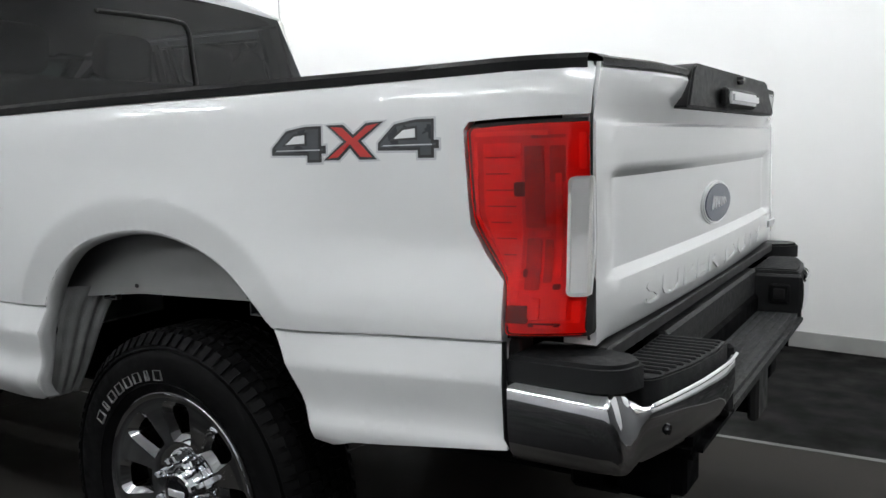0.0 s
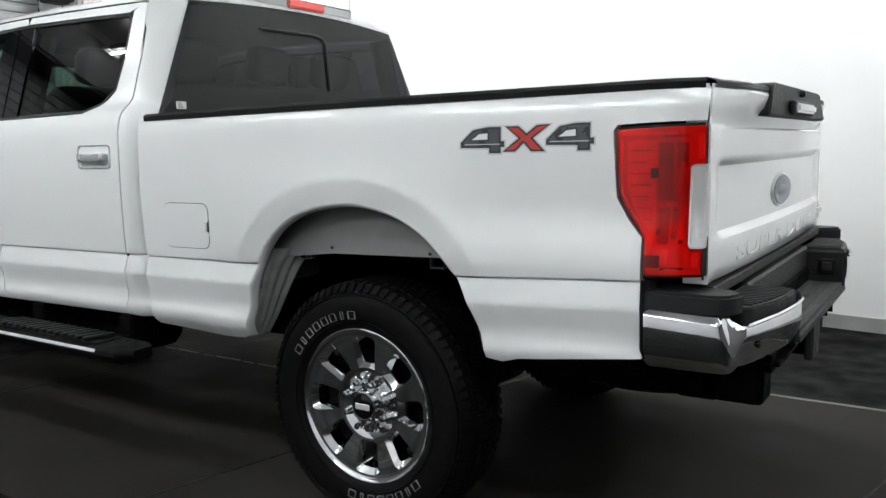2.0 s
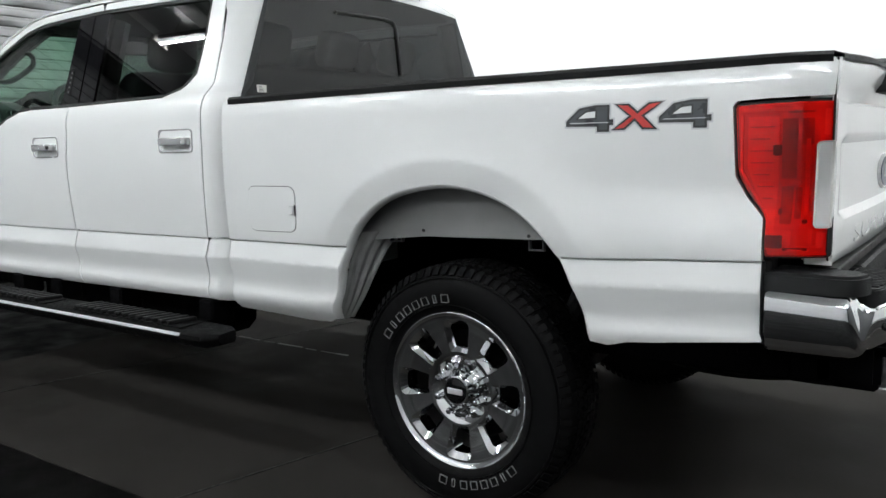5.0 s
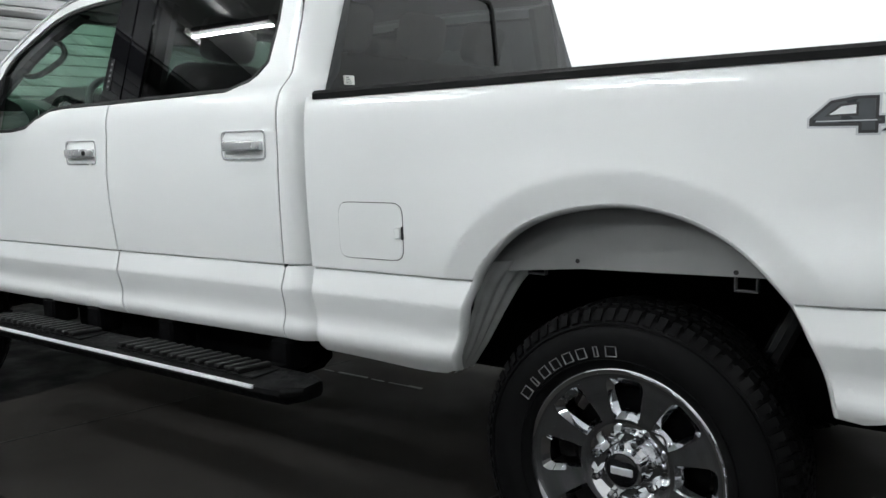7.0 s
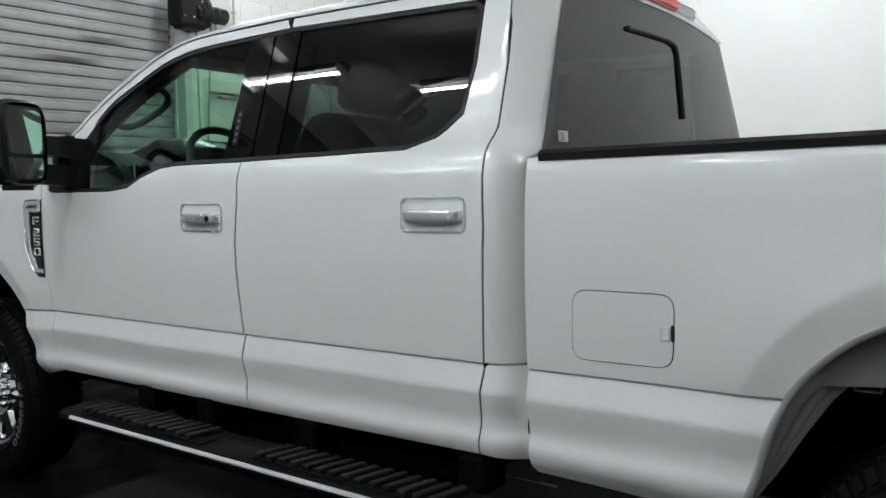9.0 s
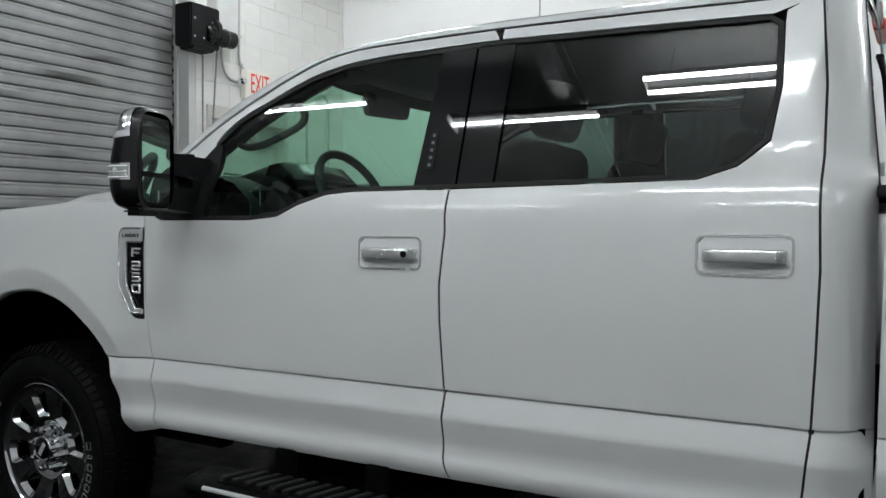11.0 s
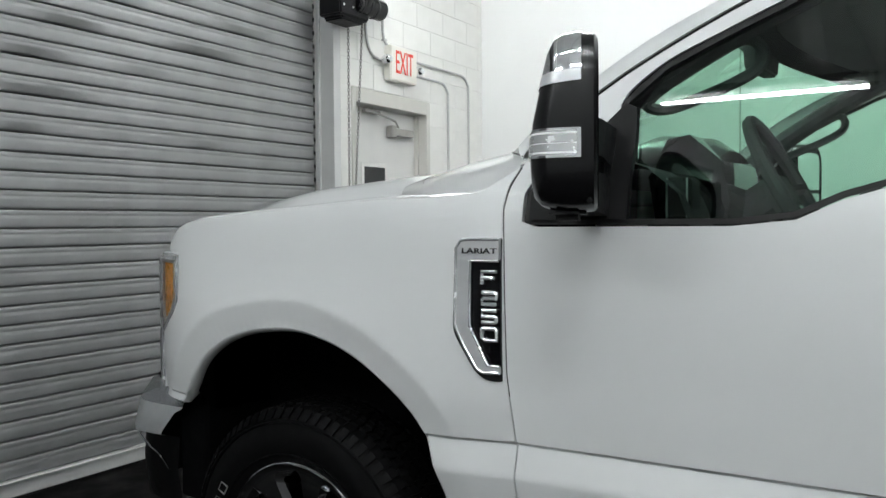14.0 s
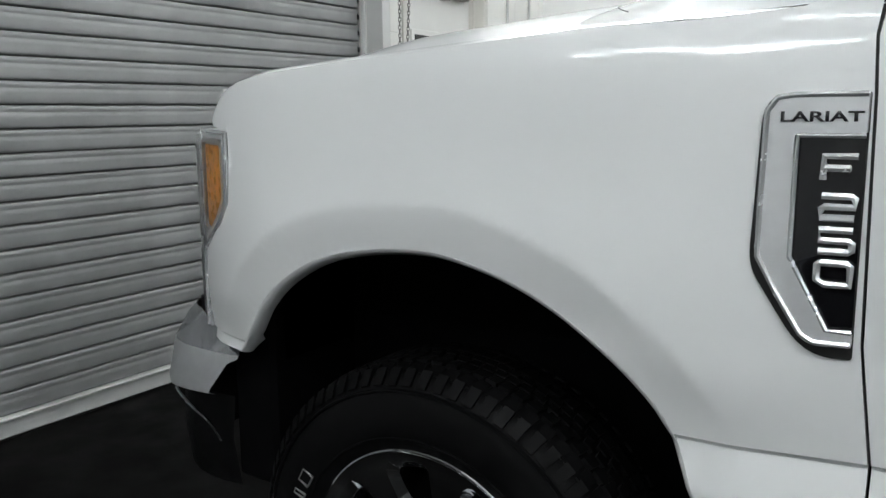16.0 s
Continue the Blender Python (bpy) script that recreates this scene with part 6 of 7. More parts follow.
# ---- wheels ----
def wheel_parts():
    """One wheel round the origin, its outer face towards -y; its parts are a dict of meshes."""
    R = 0.4335
    out = {}
    prof = [(0.262, 0.022), (0.275, 0.004), (0.300, -0.006), (0.335, -0.012), (0.370, -0.010), (0.395, 0.0), (0.408, 0.010), (0.4215, 0.030), (0.424, 0.055), (0.425, 0.117), (0.424, 0.18), (0.4215, 0.207), (0.408, 0.225), (0.395, 0.234), (0.335, 0.245), (0.275, 0.232), (0.262, 0.216)]
    out["tyre"] = finish(lathe(bmesh.new(), prof, 96), "tyre", RUBBER)
    # tread: five rows of angled blocks, shoulder lugs reaching down the sidewall
    bm = bmesh.new()
    for row, (ya, yb, n, skew) in enumerate(((0.024, 0.054, 76, 0.10), (0.059, 0.088, 88, -0.5), (0.093, 0.114, 92, 0.6), (0.119, 0.140, 92, 0.6), (0.145, 0.175, 88, -0.5), (0.180, 0.210, 76, 0.10))):
        for k in range(n):
            a0 = 2 * math.pi * (k + 0.37 * row) / n
            half = math.pi / n * 0.74
            ring_ = []
            for rr in (0.419, R - (0.004 if row in (0, 5) else 0)):
                for aa, yy in ((-half, ya), (half, ya), (half, yb), (-half, yb)):
                    an = a0 + aa + skew * (yy - (ya + yb) / 2) * 0.6 + 0.012 * math.sin(7 * k)
                    rad = rr - (0.010 if (row == 0 and yy == ya) or (row == 5 and yy == yb) else 0)
                    ring_.append(bm.verts.new((rad * math.cos(an), yy, rad * math.sin(an))))
            b, t = ring_[:4], ring_[4:]
            bm.faces.new(t)
            for j in range(4):
                bm.faces.new((b[j], b[(j + 1) % 4], t[(j + 1) % 4], t[j]))
    for s, y0, y1 in ((0, 0.002, 0.024), (1, 0.212, 0.234)):
        for k in range(76):
            a0 = 2 * math.pi * (k + (0 if s == 0 else 0.37 * 5)) / 76
            half = math.pi / 76 * 0.62
            vs = []
            for rad, yy in ((0.4245, y1 if s == 0 else y0), (0.398, y0 if s == 0 else y1)):
                off = -0.004 if s == 0 else 0.004
                for aa in (-half, half):
                    vs.append((rad * math.cos(a0 + aa), yy + off * (rad < 0.41), rad * math.sin(a0 + aa)))
            base = [bm.verts.new(v) for v in vs]
            lift = [bm.verts.new((v[0] * 1.008, v[1] + (-0.004 if s == 0 else 0.004), v[2] * 1.008)) for v in vs]
            bm.faces.new((lift[0], lift[1], lift[3], lift[2]))
            for i, j in ((0, 1), (1, 3), (3, 2), (2, 0)):
                bm.faces.new((base[i], base[j], lift[j], lift[i]))
    bmesh.ops.recalc_face_normals(bm, faces=bm.faces)
    out["tread"] = finish(bm, "tread", RUBBER, 0)
    # sidewall rings
    bm = bmesh.new()
    lathe(bm, [(0.386, -0.003), (0.388, -0.009), (0.391, -0.009), (0.393, -0.001)], 96)
    lathe(bm, [(0.296, -0.004), (0.297, -0.010), (0.299, -0.010), (0.300, -0.006)], 96)
    out["sidewall_ring"] = finish(bm, "sidewall_ring", RUBBER)
    # raised white marks on the sidewall: plain outlined bars
    for g, start in (("a", 121.0), ("b", -72.0)):
        for k in range(8):
            an = radians(start - 7.6 * (k - 3.5))
            bm = bmesh.new()
            w, h, t = (0.030 if k in (0, 7) else 0.012 if k in (1, 6) else 0.027), 0.0275, 0.0013
            for (a, b, c, d) in ((-w / 2, w / 2, h / 2 - t, h / 2), (-w / 2, w / 2, -h / 2, -h / 2 + t), (-w / 2, -w / 2 + t, -h / 2, h / 2), (w / 2 - t, w / 2, -h / 2, h / 2)):
                box(bm, (a, -0.002, c), (b, 0.004, d))
            bmesh.ops.transform(bm, matrix=pose(0.321 * math.cos(an), -0.0122, 0.321 * math.sin(an)) @ Matrix.Rotation(-(an - math.pi / 2), 4, "Y"), verts=bm.verts)
            out["sidewall_mark" + g + str(k)] = finish(bm, "sidewall_mark", WHITE_MARK, 0)
    # rim: bright dished face with eight tapered windows
    n_, KW, KS = 8, 6, 6
    radii = [0.060, 0.085, 0.098, 0.108, 0.120, 0.128, 0.131, 0.145, 0.170, 0.195, 0.215, 0.230, 0.241, 0.2455, 0.251, 0.258, 0.264, 0.269, 0.272, 0.272]
    depth = [0.046, 0.046, 0.043, 0.036, 0.032, 0.031, 0.0305, 0.0290, 0.0255, 0.021, 0.018, 0.0165, 0.0155, 0.015, 0.014, 0.013, 0.009, 0.005, 0.006, 0.024]
    wide = [0.012, 0.016, 0.019, 0.021, 0.024, 0.026, 0.032, 0.037, 0.0415, 0.046, 0.0495, 0.051, 0.046, 0.038, 0.043, 0.043, 0.043, 0.043, 0.043, 0.043]
    bm = bmesh.new()
    grid = []
    for r, d, w in zip(radii, depth, wide):
        row = []
        for k in range(n_):
            c, h = 2 * math.pi * k / n_, w / r
            p = 2 * math.pi / n_ - 2 * h
            row += [c - h + 2 * h * q / KW for q in range(KW)] + [c + h + p * q / KS for q in range(KS)]
        grid.append([bm.verts.new((r * math.cos(a), d, r * math.sin(a))) for a in row])
    N = n_ * (KW + KS)
    for i in range(len(radii) - 1):
        for k in range(N):
            if k % (KW + KS) < KW and 6 <= i < 13:
                continue
            bm.faces.new((grid[i][k], grid[i][(k + 1) % N], grid[i + 1][(k + 1) % N], grid[i + 1][k]))
    bmesh.ops.recalc_face_normals(bm, faces=bm.faces)
    bm.normal_update()
    if sum(f.normal.y * f.calc_area() for f in bm.faces) > 0:
        bmesh.ops.reverse_faces(bm, faces=bm.faces[:])
    rim = [e for e in bm.edges if e.is_boundary and 0.10 < math.hypot(e.verts[0].co.x, e.verts[0].co.z) < 0.25]
    r1 = bmesh.ops.extrude_edge_only(bm, edges=rim)
    v1 = [v for v in r1["geom"] if isinstance(v, bmesh.types.BMVert)]
    cent = {}
    for v in v1:
        k = round(math.atan2(v.co.z, v.co.x) / (2 * math.pi / n_))
        a = k * 2 * math.pi / n_
        c = Vector((0.184 * math.cos(a), v.co.y, 0.184 * math.sin(a)))
        v.co = c + (v.co - c) * 0.70 + Vector((0, 0.020, 0))
    e1 = [e for e in r1["geom"] if isinstance(e, bmesh.types.BMEdge)]
    r2 = bmesh.ops.extrude_edge_only(bm, edges=e1)
    for v in r2["geom"]:
        if isinstance(v, bmesh.types.BMVert):
            v.co.y += 0.055
    bmesh.ops.recalc_face_normals(bm, faces=bm.faces)
    bm.normal_update()
    big = max(bm.faces, key=lambda f: f.calc_area() * abs(f.normal.y))
    if big.normal.y > 0:
        bmesh.ops.reverse_faces(bm, faces=bm.faces[:])
    out["rim"] = finish(bm, "rim", RIM_CHROME, 28)
    out["rim_barrel"] = finish(lathe(bmesh.new(), [(0.262, 0.02), (0.235, 0.05), (0.225, 0.12), (0.235, 0.19), (0.262, 0.216)], 48), "rim_barrel", STEEL)
    out["brake_disc"] = finish(lathe(bmesh.new(), [(0.05, 0.12), (0.19, 0.12), (0.195, 0.125), (0.195, 0.15), (0.05, 0.15)], 40), "brake_disc", DARK)
    out["hub"] = finish(lathe(bmesh.new(), [(0.0, 0.006), (0.036, 0.006), (0.048, 0.004), (0.052, 0.008), (0.054, 0.030), (0.064, 0.040), (0.06, 0.06)], 40), "hub", CHROME)
    out["hub_cap"] = finish(lathe(bmesh.new(), [(0.0, 0.000), (0.036, 0.001), (0.043, 0.004), (0.044, 0.012)], 40), "hub_cap", GLOSS_BLACK)
    out["hub_mark"] = finish(boxes(((-0.031, -0.0015, -0.011), (0.031, 0.004, 0.011)), bevel=0.003), "hub_mark", SATIN)
    for k in range(8):
        a = 2 * math.pi * (k + 0.5) / 8
        bm = lathe(bmesh.new(), [(0.0, -0.002), (0.007, -0.001), (0.0115, 0.005), (0.0115, 0.018), (0.0145, 0.022), (0.0145, 0.05)], 6, at=(0.083 * math.cos(a), 0.0, 0.083 * math.sin(a)))
        out["lug_nut" + str(k)] = finish(bm, "lug_nut", CHROME, 30)
    return out


WHEEL = wheel_parts()
LABELS = {"tyre": "black all-terrain tyre", "tread": "chunky tread blocks", "rim": "polished chrome eight-window rim", "hub_cap": "dark hub cap", "sidewall": "plain white raised sidewall mark", "brake_disc": "dark brake disc", "hub_mark": "plain silver bar on the hub cap"}
for wx, wz, spin in ((0.0, 0.433, 0.0), (-4.058, 0.440, -56.0)):
    for flip in (0, 1):
        m = pose(wx, 0.048 if not flip else 2 * YC - 0.048, wz, 0, spin, 180 * flip) if not flip else pose(wx, 2 * YC - 0.048, wz, 0, 0, 180) @ pose(0, 0, 0, 0, 20, 0)
        hubo = new("wheel", WHEEL["hub"])
        hubo.parent = truck
        hubo.matrix_parent_inverse = rest(truck).inverted()
        hubo.matrix_basis = m
        tagged(hubo, "chrome wheel with a black off-road tyre")
        for key, me in WHEEL.items():
            if key == "hub":
                continue
            base = key.rstrip("01234567")
            base = "sidewall_mark" if base.startswith("sidewall_mark") else base
            o = new(base, me)
            o.parent = hubo
            lab = LABELS.get(base) or LABELS.get(base.split("_")[0])
            if lab:
                tagged(o, lab)

# ---- cab interior ----
def cushion(bm, size, at, tilt, power=0.35):
    """A stuffed block: an evenly rounded body with soft corners."""
    n, m = 16, 10
    rows = []
    pw = lambda v: math.copysign(abs(v) ** power, v)
    M = pose(*at, 0, tilt, 0)
    for j in range(m + 1):
        b = -math.pi / 2 + math.pi * j / m
        rows.append([tuple(M @ Vector((size[0] / 2 * pw(math.cos(b)) * pw(math.cos(a)), size[1] / 2 * pw(math.cos(b)) * pw(math.sin(a)), size[2] / 2 * pw(math.sin(b))))) for a in [2 * math.pi * k / n for k in range(n)]])
    loft(bm, rows, close=True)
    bmesh.ops.remove_doubles(bm, verts=bm.verts, dist=1e-4)
    bmesh.ops.recalc_face_normals(bm, faces=bm.faces)
    return bm


def seat(x, y, w, name="front_seat"):
    s = part(name, cushion(bmesh.new(), (0.52, w, 0.20), (x, y, 1.0), 0), LEATHER, truck, "dark leather seat", 60)
    M = pose(x + 0.26, y, 1.02, 0, 14, 0)
    part("backrest", cushion(bmesh.new(), (0.15, w, 0.66), M @ Vector((0, 0, 0.31)), 14), LEATHER, s, smooth=60)
    for yy in ([y] if w < 0.7 else [y - 0.48, y, y + 0.48]):
        M = pose(x + 0.26, yy, 1.02, 0, 14, 0)
        part("headrest", cushion(bmesh.new(), (0.12, 0.25, 0.19), M @ Vector((0, 0, 0.74)), 14, 0.5), LEATHER, s, smooth=60)
        for d in (-0.04, 0.04):
            part("headrest_post", sweep(bmesh.new(), [M @ Vector((0, d, z)) for z in (0.58, 0.70)], 0.006, 6), CHROME, s)
    return s


seat(-2.42, 0.50, 0.54)
seat(-2.42, 1.53, 0.54)
seat(-1.78, YC, 1.50, "rear_bench")
rows = []
for x, z in ((-3.42, 1.50), (-3.30, 1.53), (-3.16, 1.535), (-3.05, 1.50), (-2.98, 1.44), (-2.95, 1.36), (-2.96, 1.10), (-3.1, 1.0)):
    rows.append([(x - 0.02 * abs(2 * u - 1), 0.14 + 1.75 * u, z + (0.0 if x < -3.2 else 0.012 * math.cos(9 * u))) for u in [i / 24 for i in range(25)]])
dash = part("dashboard", loft(bmesh.new(), rows), TRIM_GREY, truck, "dark grey dashboard")
part("gauge_hood", loft(bmesh.new(), [[(x, 0.55 + 0.24 * math.cos(a), zb + h * math.sin(a)) for a in [math.pi * k / 14 for k in range(15)]] for x, zb, h in ((-3.28, 1.52, 0.05), (-3.14, 1.52, 0.10), (-3.02, 1.50, 0.105), (-2.97, 1.48, 0.09))]), SHELL, dash, "hooded instrument cowl")
bm = prism(bmesh.new(), [(-3.130, 1.50), (-3.085, 1.590), (-3.03, 1.600), (-2.955, 1.535), (-2.935, 1.44), (-2.945, 1.37), (-3.11, 1.37)], 0.33, 0.72, 0.006)
part("instrument_cluster", bm, GLOSS_BLACK, dash, "glossy black instrument cluster")
vent_box = part("air_vent", boxes(((-3.045, 0.19, 1.395), (-2.985, 0.27, 1.49)), bevel=0.008), BLACK, dash, "black air vent with thin silver edges")
for dx in (-0.058, -0.012):
    part("vent_edge", boxes(((-2.984 + dx, 0.187, 1.398), (-2.980 + dx, 0.191, 1.488)), bevel=0.001), SATIN, vent_box)
part("centre_screen", boxes(((-2.99, 0.88, 1.30), (-2.955, 1.15, 1.50)), bevel=0.01), GLOSS_BLACK, dash)
sw = bmesh.new()
M = pose(-2.84, 0.55, 1.475, 0, -28, 0)
sweep(sw, [M @ Vector((0, 0.19 * math.cos(2 * math.pi * k / 36), 0.19 * math.sin(2 * math.pi * k / 36))) for k in range(36)], 0.017, 8, closed=True)
wheel_ = part("steering_wheel", sw, TRIM_GREY, truck, "dark leather steering wheel")
bm = bmesh.new()
box(bm, (-0.05, -0.07, -0.07), (0.0, 0.07, 0.05), 0.02, 2, M)
part("airbag_cover", bm, TRIM_GREY, wheel_)
for a in (0, 180, 270):
    part("spoke", sweep(bmesh.new(), [M @ Vector((-0.02, 0.05 * math.cos(radians(a)), 0.05 * math.sin(radians(a)))), M @ Vector((0, 0.18 * math.cos(radians(a)), 0.18 * math.sin(radians(a))))], 0.016, 6), TRIM_GREY, wheel_)
part("steering_column", sweep(bmesh.new(), [M @ Vector((-0.02, 0, 0)), M @ Vector((-0.25, 0, -0.02))], 0.05, 10), TRIM_GREY, wheel_)
bm = prism(bmesh.new(), rounded([(0.855, 1.838), (1.155, 1.850), (1.175, 1.912), (0.835, 1.918)], [0.025, 0.02, 0.02, 0.028], 4), -2.975, -3.015, 0.008, axis="x")
rvm = part("inside_mirror", bm, TRIM_GREY, truck, "dark inside mirror on the windscreen")
part("mirror_stem", sweep(bmesh.new(), [(-3.01, 1.0, 1.89), (-3.05, 1.0, 1.935)], 0.012, 6), TRIM_GREY, rvm)
part("sensor_pod", boxes(((-3.07, 0.93, 1.915), (-2.96, 1.07, 1.965)), bevel=0.02, seg=2), TRIM_GREY, truck, "sensor cover above the inside mirror")
for s in (0, 1):
    P = [(-3.085, 0.19, 1.655), (-3.040, 0.225, 1.650), (-2.93, 0.25, 1.690), (-2.858, 0.26, 1.728), (-2.848, 0.255, 1.768), (-2.885, 0.235, 1.790), (-2.98, 0.22, 1.742), (-3.06, 0.20, 1.690)]
    P = [(x, y if s == 0 else 2 * YC - y, z) for x, y, z in P]
    part("grab_handle", sweep(bmesh.new(), crom(P, 4, closed=True), 0.014, 8, closed=True), TRIM_GREY, truck, "grey grab handle on the windscreen pillar")
    a, b = (0.075, 0.12) if s == 0 else (1.91, 1.955)
    part("door_trim", boxes(((-3.25, a, 0.75), (-2.15, b, 1.36)), ((-2.64, a, 1.34), (-2.15, b, 1.45)), ((-2.10, a, 0.75), (-1.22, b, 1.455)), bevel=0.012), TRIM_GREY, truck, "dark grey inner door trim")
    a, b = (0.24, 0.42) if s == 0 else (1.61, 1.79)
    part("sun_visor", boxes(((-2.86, a, 1.90), (-2.66, b + 0.1, 1.915)), bevel=0.005), HEADLINER, truck)
part("seat_belt", sweep(bmesh.new(), [(-2.10, 0.20, 1.80), (-2.16, 0.19, 1.5), (-2.2, 0.19, 1.1)], 0.02, 4), TRIM_GREY, truck, "dark seat belt")

# ---- roller door ----
PITCH = 0.0985
roller = empty("roller_door", (DOOR_X, 0.2, 0.0), "closed grey corrugated steel roller door, scuffed", "roller door")
Y0, Y1 = -2.6, OPEN_Y - 0.015
prof = [(-0.014, 0.0), (0.004, 0.0008), (0.0088, 0.0030), (0.0106, 0.0085), (0.0112, 0.020), (0.0112, 0.044), (0.0102, 0.059), (0.0082, 0.0645), (0.0084, 0.069), (0.0098, 0.073), (0.0096, 0.086), (0.0078, 0.0905), (0.0, 0.0940), (-0.008, 0.0950), (-0.014, 0.0955)]


DENTS = ((2.50, ((0.98, 0.24, 0.030), (1.95, 0.34, 0.034))), (2.74, ((2.28, 0.26, 0.034), (1.3, 0.18, 0.024))), (2.36, ((0.79, 0.20, 0.026), (1.45, 0.14, 0.016))), (2.10, ((0.83, 0.30, 0.020),)), (1.89, ((1.90, 0.18, 0.018), (0.72, 0.16, 0.016))))


def slat_sheet(dents=()):
    """One interlocking slat; each dent (y, half length, depth) bends its lower edge."""
    bm = bmesh.new()
    loft(bm, [[(p, y, z) for p, z in prof] for y in np.linspace(0, Y1 - Y0, 9 if not dents else 120)])
    for v in bm.verts:
        v.co.x += 0.0025 * math.sin(v.co.y * 2.3)
        for yc, half, deep in dents:
            u = (v.co.y + Y0 - yc) / half
            if abs(u) < 1:
                w = 1 - abs(u) ** 1.5
                low = max(0.0, 1 - v.co.z / 0.060)
                v.co.x -= deep * w * low
                v.co.z += 0.4 * deep * w * low
    return finish(bm, "slat", SLAT, 50)


slat_mesh = slat_sheet()
BENT = {}
for zc, dents in DENTS:
    BENT[zc] = slat_sheet(dents)
base = 1.480 - PITCH * 14
k = 0
while base + PITCH * k < 3.78:
    low = base + PITCH * k
    o = new("slat", next((me for zc, me in BENT.items() if low <= zc < low + PITCH), slat_mesh))
    o.parent = roller
    o.matrix_parent_inverse = rest(roller).inverted()
    o.matrix_basis = Matrix.Translation((DOOR_X + 0.0012 * math.sin(k * 2.7), Y0, base + PITCH * k)) @ pose(0, 0, 0, 0, 0.6 * math.sin(k * 1.9), 0)
    k += 1
bar = part("bottom_bar", boxes(((DOOR_X - 0.02, Y0, 0.012), (DOOR_X + 0.03, Y1, base - 0.004)), bevel=0.004), GUIDE, roller, "pale steel bottom bar")
part("bar_lip", boxes(((DOOR_X - 0.02, Y0, base - 0.014), (DOOR_X + 0.045, Y1, base - 0.003)), bevel=0.002), GUIDE, roller)
part("floor_seal", boxes(((DOOR_X - 0.015, Y0, 0.0), (DOOR_X + 0.02, Y1, 0.014))), SEAL, roller, "black rubber floor seal")
part("backing", boxes(((DOOR_X - 0.05, Y0, 0.0), (DOOR_X - 0.03, Y1, 3.8))), SEAL, roller)
# guide and jamb
tagged(part("door_guide", boxes(((DOOR_X - 0.06, OPEN_Y - 0.012, 0), (DOOR_X - 0.03, OPEN_Y + 0.02, 3.8)), ((DOOR_X + 0.035, OPEN_Y - 0.018, 0), (DOOR_X + 0.065, OPEN_Y + 0.0, 3.8)), bevel=0.003), GUIDE), "galvanised steel guide rail", "door guide", kind="structure")
for kk in range(30):
    zz = base + PITCH * kk + 0.05
    tagged(part("guide_notch", boxes(((DOOR_X + 0.005, OPEN_Y - 0.026, zz - 0.020), (DOOR_X + 0.022, OPEN_Y - 0.0125, zz + 0.014)), bevel=0.006), SEAL, roller), "black end lock")
tagged(part("jamb_plate", boxes(((DOOR_X + 0.07, OPEN_Y - 0.004, 0), (FRONT_X - 0.004, OPEN_Y + 0.004, 3.75))), GUIDE), "pale steel jamb", "door jamb", kind="structure")
tagged(part("jamb_angle", boxes(((FRONT_X - 0.006, OPEN_Y - 0.006, 0), (FRONT_X + 0.004, OPEN_Y + 0.07, 3.75)), bevel=0.001), GUIDE), "painted steel corner angle", "door jamb", kind="structure")
tagged(part("roller_hood", boxes(((DOOR_X - 0.1, -2.7, 3.55), (FRONT_X + 0.35, OPEN_Y - 0.2, 4.05)), bevel=0.03, seg=2), HOUSING), "dark steel coil hood above the roller door", "door hood", kind="structure")

# ---- door motor, chains ----
mx = FRONT_X
motor = empty("door_motor", (mx + 0.15, 3.0, 3.0), "black roller door motor with a hand chain", "door motor")
part("motor_case", boxes(((mx + 0.01, 2.80, 2.87), (mx + 0.21, 3.13, 3.22)), ((mx + 0.02, 2.84, 2.845), (mx + 0.19, 3.09, 2.885)), bevel=0.012, seg=2), BLACK, motor, "black steel motor case")
part("control_box", boxes(((mx + 0.01, 3.16, 3.05), (mx + 0.14, 3.42, 3.40)), bevel=0.008), GUIDE, motor, "pale control box")
part("motor_barrel", lathe(bmesh.new(), [(0.0, -0.20), (0.06, -0.20), (0.075, -0.18), (0.075, 0.12), (0.06, 0.14), (0.0, 0.14)], 24, "y", (mx + 0.19, 3.17, 2.99)), SHELL, motor, "black motor barrel")
for yy in (3.03, 3.11, 3.19):
    part("barrel_band", lathe(bmesh.new(), [(0.074, -0.008), (0.079, -0.008), (0.079, 0.008), (0.074, 0.008)], 24, "y", (mx + 0.19, yy, 2.99)), STEEL, motor)
part("gear_wheel", lathe(bmesh.new(), [(0.02, -0.02), (0.09, -0.02), (0.09, 0.02), (0.02, 0.02)], 28, "y", (mx + 0.20, 3.06, 3.03)), STEEL, motor)
for dy, dz in ((-0.12, 0.05), (-0.02, 0.05), (0.08, 0.05), (-0.12, 0.2), (0.08, 0.2)):
    part("bolt", lathe(bmesh.new(), [(0.0, 0.006), (0.008, 0.006), (0.009, 0.0)], 6, "x", (mx + 0.21, 2.96 + dy, 2.89 + dz)), SATIN, motor)


